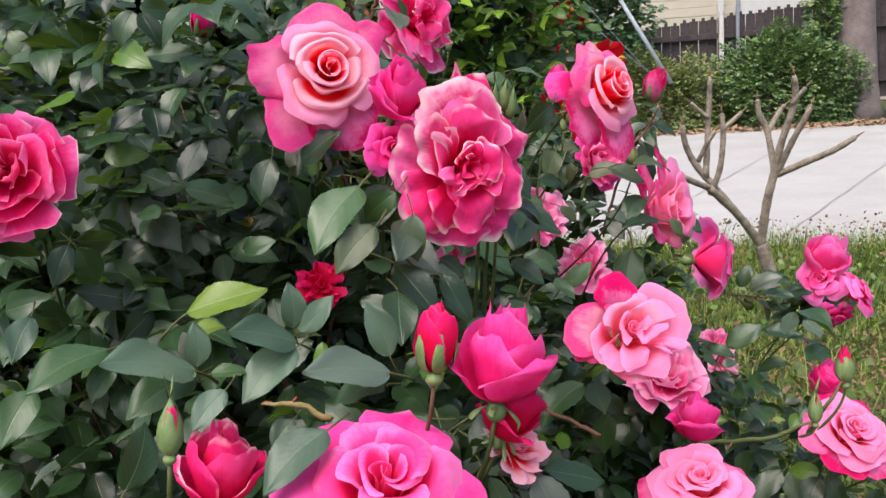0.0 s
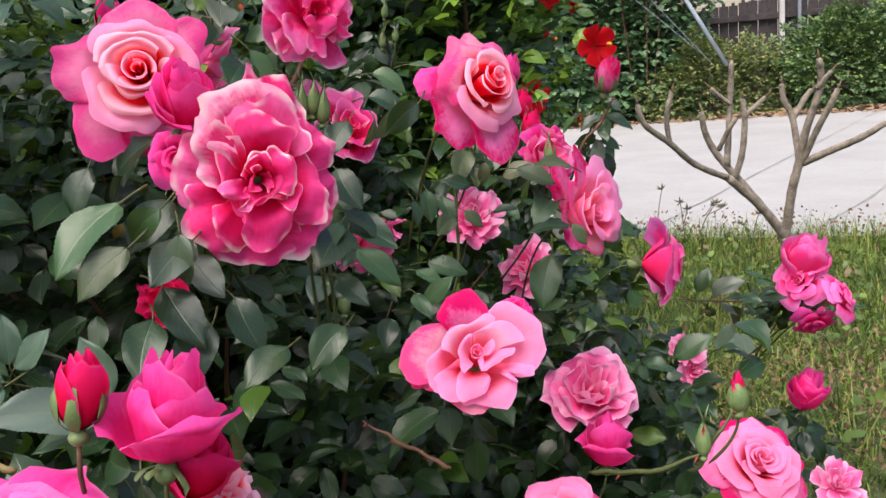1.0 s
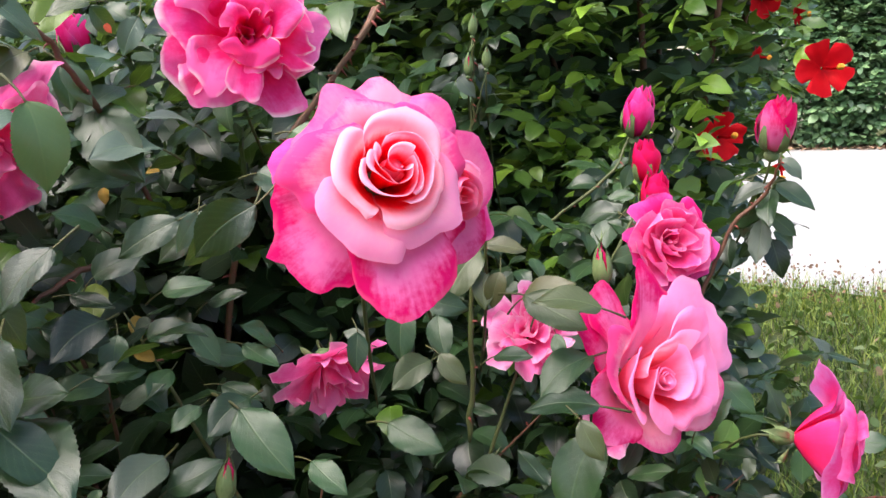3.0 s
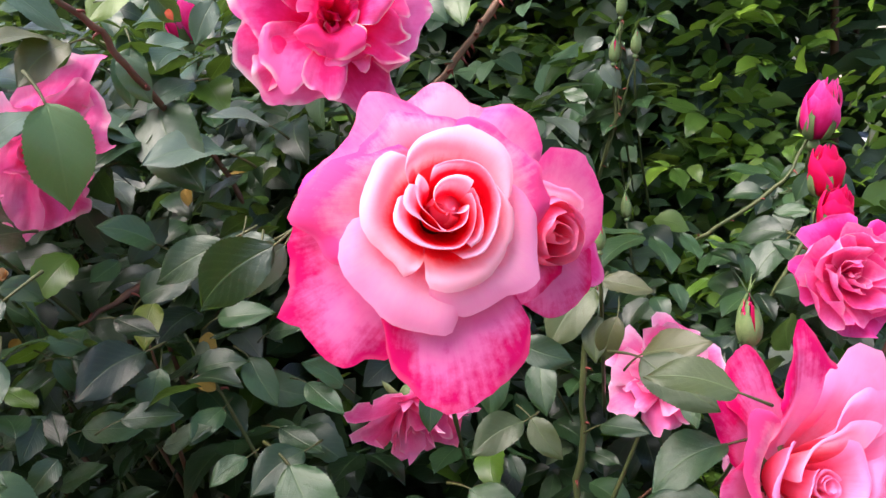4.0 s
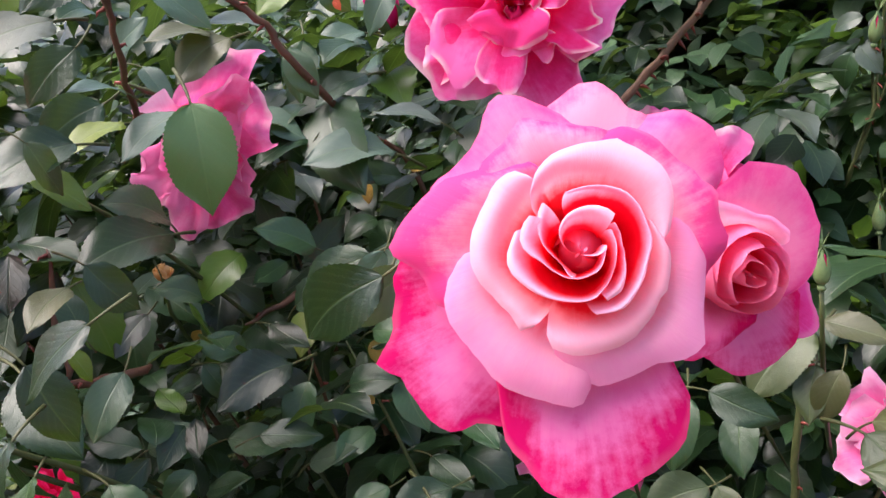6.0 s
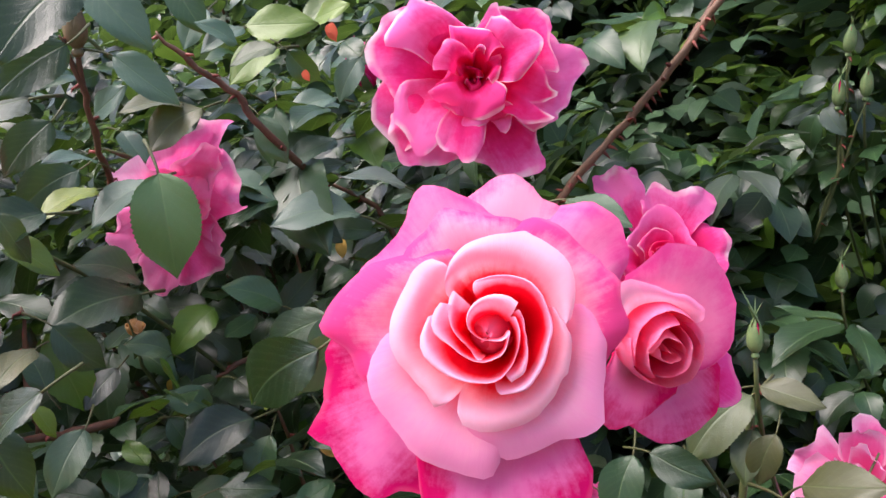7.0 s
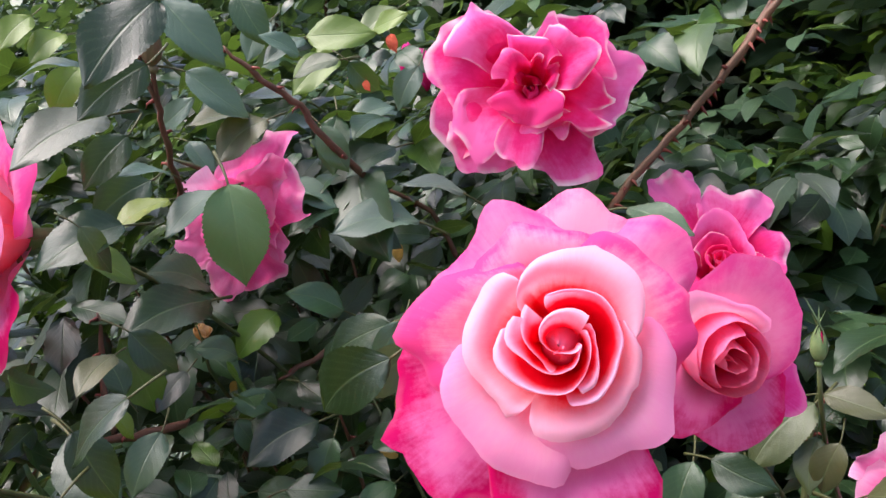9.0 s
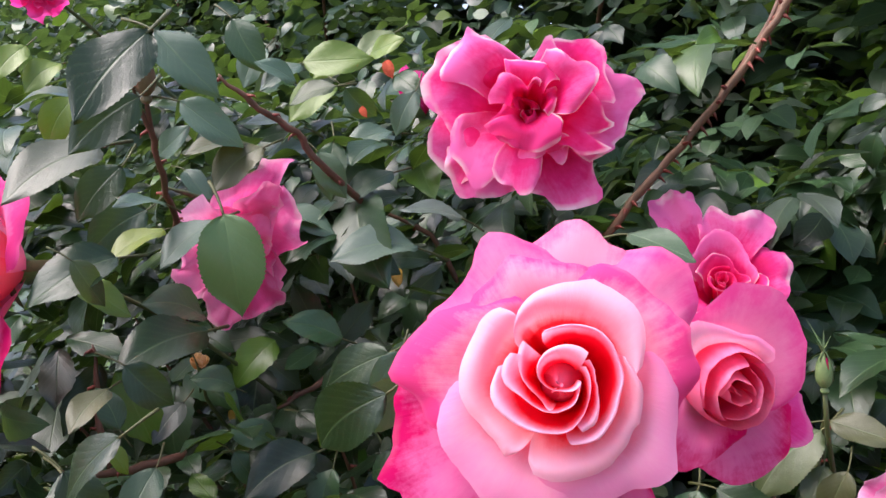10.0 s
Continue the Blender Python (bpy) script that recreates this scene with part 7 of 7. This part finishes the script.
    for i in range(5):
        v, f, uv = petal(size / 2, i * 1.257, 0.95, 0.0, 40, -0.5, 0.6, 0.12, 0.10, 0.02, seed * 9 + i, 8, 8)
        mesh_ob("petal", v, f, PETALS["hibiscus"], top, uv)
    tube("pistil", [(0, 0, -0.2 * size), (0, 0, 0.25 * size), (0.05 * size, 0, 0.55 * size)], [0.0025, 0.002, 0.0018], PETALS["hibiscus"], top, 6)
    tube("anthers", [(0.03 * size, 0, 0.42 * size), (0.05 * size, 0, 0.5 * size), (0.06 * size, 0, 0.58 * size)], [0.004, 0.006, 0.003], PISTIL, top, 6)
    tube("stem", [(0, 0, -0.25 * size), (-0.1 * size, 0, -0.6 * size), (-0.3 * size, 0.2 * size, -1.3 * size)], [0.003, 0.0025, 0.002], CANE_GREEN, top, 6)


hibiscus_flower((0.624, 2.011, 0.883), 0.095, (0.267, -0.962, -0.051), 1)
hibiscus_flower((0.457, 1.898, 0.780), 0.080, (0.432, -0.902, -0.000), 2)
hibiscus_flower((0.530, 2.089, 1.012), 0.062, (0.555, -0.822, -0.129), 3)
hibiscus_flower((0.589, 2.134, 0.985), 0.037, (0.787, -0.604, -0.125), 4)
hibiscus_flower((0.517, 2.095, 0.912), 0.042, (0.897, -0.431, -0.103), 5)
hibiscus_flower((0.543, 1.836, 0.731), 0.032, (0.184, -0.485, -0.855), 6)

# ---- ground, grass and driveway ----
def along_road(s, c):
    """A point s metres along the driveway and c across it, from its near edge."""
    return Vector((1.5 + 0.94 * s + 0.34 * c, 3.85 - 0.34 * s + 0.94 * c, 0))


def ground_height(x, y):
    return 0.012 * noise.noise(Vector((x * 1.3, y * 1.3, 0.2))) + 0.006 * noise.noise(Vector((x * 5, y * 5, 3.1)))


n = 150
gv, gf = [], []
for i in range(n + 1):
    for j in range(n + 1):
        a, b = 2 * i / n - 1, 2 * j / n - 1
        x, y = 5 * a + 400 * a ** 7, 5 * b + 400 * b ** 7 + 2
        gv.append((x, y, ground_height(x, y) - 0.02 if max(abs(x), abs(y)) < 30 else -0.02))
for i in range(n):
    for j in range(n):
        q = i * (n + 1) + j
        gf.append((q, q + n + 1, q + n + 2, q + 1))
tagged(mesh_ob("ground", gv, gf, SOIL), "bare brown garden soil under the grass", kind="structure")

road_v, road_f = [], []
for i in range(41):
    for j in range(9):
        s = -40 + 2 * i
        p = along_road(s, 7.9 * j / 8)
        road_v.append((p.x + (0.03 * math.sin(i * 3.7) if j in (0, 8) else 0), p.y + (0.05 * math.sin(i * 2.1) if j in (0, 8) else 0), 0.012))
for i in range(40):
    for j in range(8):
        q = i * 9 + j
        road_f.append((q, q + 9, q + 10, q + 1))
tagged(mesh_ob("road", road_v, road_f, CONCRETE), "pale concrete driveway with hairline cracks", kind="structure")
CRACK = rough_material("dark_joint", (0.20, 0.19, 0.18), (0.30, 0.29, 0.27), 9.0)
rng_c = random.Random(8)
for k, (s0, c0, s1, c1) in enumerate(((-0.40, 0.05, 1.55, 7.6), (0.38, 0.05, 3.0, 7.4))):
    pts = []
    for i in range(31):
        t = i / 30
        p = along_road(s0 + (s1 - s0) * t, c0 + (c1 - c0) * t + rng_c.uniform(-0.02, 0.02))
        pts.append((p.x, p.y, 0.012))
    cv = []
    for i, p in enumerate(pts):
        w = 0.007 + 0.004 * math.sin(i * 1.9)
        cv += [(p[0] - w, p[1], 0.0165), (p[0] + w, p[1], 0.0165)]
    tagged(mesh_ob("driveway_joint", cv, [(2 * i, 2 * i + 1, 2 * i + 3, 2 * i + 2) for i in range(30)], CRACK), "thin dark crack in the concrete driveway", "crack", kind="structure")


def blades(name, count, where, length, width, mat, seed, label):
    rng = np.random.default_rng(seed)
    p = where(rng, count)
    m = len(p)
    h = length * rng.uniform(0.45, 1.3, m)
    a = rng.uniform(0, 6.283, m)
    lean = rng.uniform(0.2, 1.3, m) * h
    dx, dy = np.cos(a), np.sin(a)
    sx, sy = -dy * width, dx * width
    v = np.zeros((m, 7, 3))
    for i, (t, w) in enumerate(((0.0, 1.0), (0.4, 0.85), (0.75, 0.5))):
        for j, s in enumerate((-1, 1)):
            v[:, 2 * i + j, 0] = p[:, 0] + dx * lean * t * t + s * sx * w
            v[:, 2 * i + j, 1] = p[:, 1] + dy * lean * t * t + s * sy * w
            v[:, 2 * i + j, 2] = p[:, 2] + h * (t - 0.25 * t * t * lean / h)
    v[:, 6, 0], v[:, 6, 1], v[:, 6, 2] = p[:, 0] + dx * lean, p[:, 1] + dy * lean, p[:, 2] + h * (1 - 0.25 * lean / h)
    k = np.arange(m)[:, None] * 7
    quads = np.concatenate([k + np.array([[0, 1, 3, 2]]), k + np.array([[2, 3, 5, 4]])])
    tris = k + np.array([[4, 5, 6]])
    me = bpy.data.meshes.new(name)
    me.from_pydata(v.reshape(-1, 3).tolist(), [], quads.tolist() + tris.tolist())
    me.materials.append(mat)
    return tagged(new(name, me), label, "grass", kind="stuff")


def lawn(rng, count):
    s, c = rng.uniform(-3.0, 5.5, count), -rng.random(count) * 4.2
    x = 1.5 + 0.94 * s + 0.34 * c
    y = 3.85 - 0.34 * s + 0.94 * c
    keep = (y > 1.25) & (x > 0.25 + 0.15 * rng.random(count)) & (x < 4.5)
    keep &= rng.random(count) > 0.5 * np.exp(-((x - 1.32) / 0.34) ** 2 - ((y - 1.85) / 0.42) ** 2)
    return np.stack([x, y, np.full(count, -0.02)], 1)[keep]


blades("grass", 150000, lawn, 0.062, 0.0019, GRASS, 3, "unmown green and straw-coloured grass beside the driveway")


def verge(rng, count):
    s, c = rng.uniform(-2.5, 4.5, count), 0.02 - rng.random(count) ** 1.6 * 0.5
    return np.stack([1.5 + 0.94 * s + 0.34 * c, 3.85 - 0.34 * s + 0.94 * c, np.full(count, 0.0)], 1)


blades("grass", 9000, verge, 0.12, 0.0014, GRASS, 4, "tall dry grass stalks along the driveway edge")


def garden(rng, count):
    x, y = rng.normal(0.6, 3.2, count), rng.normal(0.0, 2.6, count)
    keep = ((x > 0.7) | (y < 0.55 - 0.25 * np.abs(x))) & (y < 3.4 - 0.36 * (x - 1.5)) & (np.abs(x) < 8)
    return np.stack([x, y, np.full(count, -0.02)], 1)[keep]


blades("grass", 60000, garden, 0.062, 0.0030, GRASS, 7, "unmown green grass of the garden round the rose bush")
blades("grass", 3600, lawn, 0.17, 0.0016, GRASS, 5, "long arching grass stalks gone to seed")
rs = np.random.default_rng(6)
p = lawn(rs, 14000)
p[:, 2] = 0.01 + 0.04 * rs.random(len(p))
leaves_object("weeds", TINY_LEAVES, p, rs.normal(0, 1, (len(p), 3)) + np.array([0, 0, 0.4]), np.array([0, 0, 1.0]) + rs.normal(0, 0.5, (len(p), 3)), 0.02 + 0.02 * rs.random(len(p)), WEED, None, rs)
tagged(bpy.data.objects["weeds"], "low broad-leaved green and brown weeds in the grass", "weeds")
p = np.stack([rs.normal(1.32, 0.27, 2600), rs.normal(1.85, 0.33, 2600), 0.045 * rs.random(2600)], 1)
leaves_object("dry_weeds", TINY_LEAVES, p, rs.normal(0, 1, (2600, 3)) + np.array([0, 0, 0.7]), rs.normal(0, 1, (2600, 3)), 0.007 + 0.009 * rs.random(2600), SEED_HEAD, None, rs)
tagged(bpy.data.objects["dry_weeds"], "withered reddish brown weeds in a thin patch of grass", "weeds")
p = verge(rs, 2400)
p[:, 2] = 0.04 + 0.11 * rs.random(len(p))
leaves_object("seed_heads", TINY_LEAVES, p, rs.normal(0, 1, (len(p), 3)) + np.array([0, 0, 1.0]), rs.normal(0, 1, (len(p), 3)), 0.010 + 0.010 * rs.random(len(p)), SEED_HEAD, None, rs)
tagged(bpy.data.objects["seed_heads"], "small brown dried seed heads in the grass", "weeds")
s, c = rs.uniform(-4, 8, 2600), 7.6 + rs.random(2600) * 0.9
p = np.stack([1.5 + 0.94 * s + 0.34 * c, 3.85 - 0.34 * s + 0.94 * c, 0.02 + 0.02 * rs.random(2600)], 1)
leaves_object("leaf_litter", TINY_LEAVES, p, rs.normal(0, 1, (2600, 3)) * np.array([1, 1, 0.2]), np.array([0, 0, 1.0]) + rs.normal(0, 0.4, (2600, 3)), 0.06 + 0.05 * rs.random(2600), LITTER, None, rs)
tagged(bpy.data.objects["leaf_litter"], "dry brown leaf litter along the far driveway edge", "leaf litter")

# ---- bare plumeria in the grass ----
plumeria = tagged(new("bare_tree"), "leafless small plumeria with thick grey forking branches", "tree")


def limb(pts, r0, r1, tip=True):
    pts = [Vector(p) for p in pts]
    fine = []
    for i in range(len(pts) - 1):
        a, b, c, d = pts[max(i - 1, 0)], pts[i], pts[i + 1], pts[min(i + 2, len(pts) - 1)]
        for k in range(6):
            t = k / 6
            fine.append(0.5 * ((2 * b) + (c - a) * t + (2 * a - 5 * b + 4 * c - d) * t * t + (3 * b - a - 3 * c + d) * t ** 3))
    fine.append(pts[-1])
    m = len(fine) - 1
    rad = [(r0 + (r1 - r0) * i / m) * (1 + 0.06 * math.sin(i * 2.3)) for i in range(m + 1)]
    if tip:
        rad[-1] = r1 * 0.5
    ob = tube("limb", fine, rad, BARK, plumeria, 10)
    if tip:
        e, d = fine[-1], (fine[-1] - fine[-2]).normalized()
        tube("tip", [e - d * 0.004, e + d * 0.012, e + d * 0.03], [r1 * 0.5, r1 * 0.35, 0.001], TIP, ob, 6)
    return ob


limb([(1.475, 2.860, -0.231), (1.451, 2.860, -0.076), (1.428, 2.860, 0.077), (1.408, 2.860, 0.152), (1.391, 2.860, 0.205)], 0.0300, 0.0240, False)
limb([(1.391, 2.860, 0.200), (1.403, 2.840, 0.356), (1.425, 2.830, 0.464), (1.436, 2.800, 0.574), (1.473, 2.780, 0.714), (1.459, 2.760, 0.805)], 0.0170, 0.0100)
limb([(1.426, 2.830, 0.469), (1.423, 2.880, 0.610), (1.401, 2.900, 0.675), (1.395, 2.900, 0.728)], 0.0120, 0.0090)
limb([(1.423, 2.880, 0.605), (1.484, 2.920, 0.675), (1.507, 2.920, 0.699)], 0.0100, 0.0090)
limb([(1.434, 2.830, 0.460), (1.463, 2.780, 0.573), (1.494, 2.740, 0.664), (1.511, 2.740, 0.703)], 0.0120, 0.0090)
limb([(1.464, 2.780, 0.706), (1.480, 2.760, 0.738), (1.496, 2.750, 0.761)], 0.0090, 0.0080)
limb([(1.437, 2.830, 0.460), (1.503, 2.760, 0.504), (1.571, 2.700, 0.545), (1.639, 2.680, 0.588)], 0.0130, 0.0100)
limb([(1.391, 2.860, 0.200), (1.295, 2.830, 0.323), (1.175, 2.800, 0.435)], 0.0160, 0.0130, False)
limb([(1.391, 2.860, 0.209), (1.312, 2.900, 0.327), (1.237, 2.930, 0.430), (1.183, 2.950, 0.505), (1.147, 2.950, 0.581), (1.135, 2.950, 0.654)], 0.0150, 0.0100)
limb([(1.175, 2.800, 0.435), (1.055, 2.760, 0.495), (0.964, 2.720, 0.575), (0.881, 2.700, 0.642), (0.860, 2.700, 0.709)], 0.0110, 0.0090)
limb([(0.964, 2.720, 0.575), (0.956, 2.720, 0.658), (0.975, 2.720, 0.738)], 0.0090, 0.0080)
limb([(1.215, 2.930, 0.459), (1.238, 2.970, 0.608), (1.253, 2.980, 0.820)], 0.0120, 0.0090)
limb([(1.227, 2.920, 0.392), (1.255, 2.900, 0.486), (1.268, 2.900, 0.600), (1.263, 2.900, 0.688)], 0.0120, 0.0090)
limb([(1.265, 2.900, 0.627), (1.320, 2.900, 0.671), (1.338, 2.900, 0.687)], 0.0090, 0.0080)
limb([(1.193, 2.950, 0.514), (1.220, 2.920, 0.586), (1.248, 2.920, 0.624)], 0.0090, 0.0080)
limb([(1.242, 2.970, 0.670), (1.205, 2.970, 0.701), (1.176, 2.970, 0.730)], 0.0080, 0.0070)

# ---- far side of the driveway: shrubs, fence, house, tree, leaning pole ----
def shrub_mass(label, centre, radius, count, seed, leaf=(0.05, 0.09), mat=None):
    ob = tagged(new("shrub"), label, "shrub")
    rng = random.Random(seed)

    def spot(r):
        a, b = r.uniform(0, 6.283), r.uniform(-0.5, 1.3)
        q = 0.6 + 0.4 * r.random()
        lump = 1 + 0.18 * math.sin(3 * a + seed) + 0.12 * math.sin(5 * b + 2 * a)
        d = Vector((math.cos(a) * math.cos(b), math.sin(a) * math.cos(b), math.sin(b)))
        p = Vector((centre[0] + radius[0] * q * lump * d.x, centre[1] + radius[1] * q * lump * d.y, max(0.02, centre[2] + radius[2] * q * lump * d.z)))
        return p, d + Vector((0, -0.4, 0.2))
    leaves_object("foliage", TINY_LEAVES, *sprays(count, spot, rng, leaf, 0.4), mat or SHRUB_LEAF, ob)
    for k in range(5):
        a = 1.3 * k + seed
        tube("branch", curve_points((centre[0], centre[1], 0), (centre[0] + 0.2 * math.cos(a), centre[1] + 0.2 * math.sin(a), 0.4 * radius[2]),
                                    (centre[0] + 0.4 * radius[0] * math.cos(a), centre[1] + 0.1 + 0.3 * radius[1] * math.sin(a), centre[2] + 0.4 * radius[2])),
             [0.014 - 0.0014 * i for i in range(9)], CANE, ob, 6)
    return ob


shrub_mass("dense green shrub in front of the wooden fence", (5.80, 11.8, 0.40), (1.10, 0.55, 0.95), 4200, 1, (0.04, 0.075))
shrub_mass("low green shrub with small yellow-green leaves", (4.1, 12.1, 0.25), (1.25, 0.5, 0.88), 4600, 2, (0.032, 0.062), YELLOW_LEAF)
shrub_mass("tall broad-leaved shrub beside the fence", (2.55, 12.6, 1.1), (1.45, 0.8, 2.4), 5200, 3, (0.09, 0.15), TALL_LEAF)
shrub_mass("leafy shrub beside the fence", (1.2, 12.9, 0.9), (1.3, 0.7, 1.9), 2400, 4, (0.09, 0.14), TALL_LEAF)
shrub_mass("low weeds at the foot of the tree", (8.3, 11.3, 0.0), (0.9, 0.4, 0.35), 500, 5, (0.04, 0.07))
shrub_mass("hanging leafy branch above the fence", (3.0, 12.0, 2.3), (0.9, 0.5, 0.5), 500, 6, (0.06, 0.1))
shrub_mass("leafy shoots beside the thick tree trunk", (6.52, 12.1, 1.35), (0.24, 0.3, 1.15), 380, 7, (0.06, 0.10))

fence = tagged(new("fence"), "weathered dark wooden picket fence with rounded tops", "fence")
fd = Vector((0.985, -0.17, 0)).normalized()
fo = Vector((4.3, 13.4, 0))


def box(name, place, size, mat, parent, turn=0.0, bevel=0.006, round_top=False):
    bm = bmesh.new()
    bmesh.ops.create_cube(bm, size=1.0)
    bmesh.ops.scale(bm, vec=size, verts=bm.verts)
    if round_top:
        es = [e for e in bm.edges if all(v.co.z > 0 for v in e.verts) and abs(e.verts[0].co.y - e.verts[1].co.y) > 1e-6]
        bmesh.ops.bevel(bm, geom=es, offset=size[0] * 0.32, segments=2, affect="EDGES")
    elif bevel:
        bmesh.ops.bevel(bm, geom=list(bm.edges), offset=bevel, segments=1, affect="EDGES")
    ob = part(name, bm, mat, parent)
    ob.matrix_local = Matrix.Translation(place) @ Matrix.Rotation(turn, 4, "Z")
    return ob


ft = math.atan2(fd.y, fd.x)
rng_f = random.Random(77)
picket = None
for k in range(-12, 62):
    p = fo + fd * (0.145 * k) + Vector((0, 0.012 * rng_f.uniform(-1, 1), 0.80 + 0.011 * k + 0.015 * rng_f.uniform(-1, 1)))
    if picket is None:
        picket = box("picket", p, (0.136, 0.022, 1.62), FENCE_WOOD, fence, ft, 0, True)
    else:
        q = new("picket", picket.data)
        q.parent = fence
        q.matrix_local = Matrix.Translation(p) @ Matrix.Rotation(ft + rng_f.uniform(-0.03, 0.03), 4, "Z")
for z in (0.45, 1.28):
    box("rail", fo + fd * 3.6 + Vector((-0.01, -0.06, z + 0.1)), (11.5, 0.05, 0.09), FENCE_WOOD, fence, ft)
for k, (d, w, hgt, mat) in enumerate(((1.12, 0.07, 1.75, WHITE_POST), (1.37, 0.05, 2.1, STEEL), (-0.4, 0.05, 1.5, WHITE_POST))):
    post = box("fence_post", fo + fd * d + Vector((-0.02, -0.13, hgt / 2)), (w, w, hgt), mat, None, ft)
    tagged(post, "white painted post before the fence" if mat is WHITE_POST else "grey metal post before the fence", "post")

house = tagged(new("house"), "cream clapboard house behind the fence", "house")
for k in range(22):
    box("siding_board", Vector((6.5, 17.5 - 0.004 * (k % 2), 0.09 + 0.18 * k)), (16, 0.05, 0.176), SIDING, house, -0.12, 0.008)
box("core_wall", Vector((6.5, 17.75, 2.0)), (16, 0.3, 4.0), SIDING, house, -0.12)
for dx in (-2.2, 1.6):
    box("window_trim", Vector((6.5 + dx, 17.40 - 0.12 * dx, 2.4)), (1.2, 0.06, 1.4), TRIM_WHITE, house, -0.12)
    box("corner_board", Vector((6.5 + dx - 1.0, 17.42 - 0.12 * (dx - 1.0), 2.0)), (0.12, 0.06, 4.0), TRIM_WHITE, house, -0.12)

tree = tagged(new("tree"), "thick grey-brown tree trunk at the far side of the driveway", "tree")
tube("trunk", [(7.04, 12.35, -0.05), (7.04, 12.35, 0.15), (7.05, 12.36, 0.6), (7.03, 12.38, 1.6), (7.05, 12.45, 3.0), (7.10, 12.5, 4.5)], [0.56, 0.47, 0.41, 0.385, 0.36, 0.28], TRUNK, tree, 22)
for k in range(6):
    a = k * 1.05
    tube("limb", curve_points((7.1, 12.5, 4.3), (7.1 + 0.8 * math.cos(a), 12.5 + 0.8 * math.sin(a), 5.3), (7.1 + 2.3 * math.cos(a), 12.5 + 2.0 * math.sin(a), 6.2)), [0.16 - 0.016 * i for i in range(9)], TRUNK, tree, 8)


def in_crown(r):
    a, b, q = r.uniform(0, 6.283), r.uniform(-0.4, 1.4), 0.5 + 0.5 * r.random()
    d = Vector((math.cos(a) * math.cos(b), math.sin(a) * math.cos(b), math.sin(b)))
    return Vector((7.1 + 2.8 * q * d.x, 12.5 + 2.4 * q * d.y, 6.0 + 1.6 * q * d.z)), d


leaves_object("crown", TINY_LEAVES, *sprays(900, in_crown, random.Random(61), (0.09, 0.14), 0.4), SHRUB_LEAF, tree)

pole = tube("guy_pole", [(3.325, 11.470, 1.881), (3.930, 11.200, 0.713)], [0.028, 0.028], STEEL, None, 12)
tagged(pole, "leaning galvanised steel guy pole by the shrubs", "pole")

for a, b in (((2.44, 11.25, 1.95), (3.62, 11.25, 0.885)), ((2.77, 11.25, 1.86), (3.76, 11.25, 0.74))):
    wire = tube("guy_wire", curve_points(a, tuple(0.5 * (p + q) for p, q in zip(a, b)), b, 6), [0.0035] * 7, STEEL, None, 6)
    tagged(wire, "thin taut steel guy wire beside the leaning pole", "wire")


def weed_stalk(place, height, lean, heads, seed):
    """A dry stalk with a few side shoots, each with a tuft of pointed bracts."""
    top = tagged(new("weed_stalk"), "dry brown weed stalk with seed tufts by the driveway", "weed", "weed stalks")
    top.matrix_world = Matrix.Translation(place)
    rng = random.Random(seed)
    end = Vector((lean, 0.0, height))
    tube("stem", curve_points((0, 0, -0.03), (0.1 * lean, 0.01, 0.55 * height), end, 8), [0.0034 - 0.0002 * i for i in range(9)], SEED_STALK, top, 6)
    ends = [end]
    for k in range(heads - 1):
        foot = Vector((0.3 * lean, 0.005, height * rng.uniform(0.45, 0.75)))
        tip = foot + Vector((rng.uniform(-0.07, 0.09), rng.uniform(-0.03, 0.03), rng.uniform(0.03, 0.09)))
        tube("side_shoot", curve_points(foot, foot.lerp(tip, 0.5) + Vector((0, 0, -0.01)), tip, 5), [0.0022] * 6, SEED_STALK, top, 5)
        ends.append(tip)
    for e in ends:
        for k in range(9):
            w = Vector((rng.gauss(0, 0.6), rng.gauss(0, 0.6), rng.uniform(-0.1, 0.9))).normalized()
            tube("bract", [e, e + w * 0.014, e + w * rng.uniform(0.022, 0.034)], [0.0022, 0.0036, 0.0004], SEED_STALK, top, 5)


SEED_STALK = rough_material("dry_weed_stalk", (0.10, 0.085, 0.06), (0.22, 0.19, 0.14), 60.0, 0.9)
for place, height, lean, heads, seed in (((1.15, 3.72, 0.0), 0.275, 0.03, 1, 1), ((1.32, 3.68, 0.0), 0.20, 0.09, 3, 2), ((1.28, 3.72, 0.0), 0.21, -0.02, 2, 3), ((1.52, 3.55, 0.0), 0.16, 0.03, 2, 4)):
    weed_stalk(place, height, lean, heads, seed)
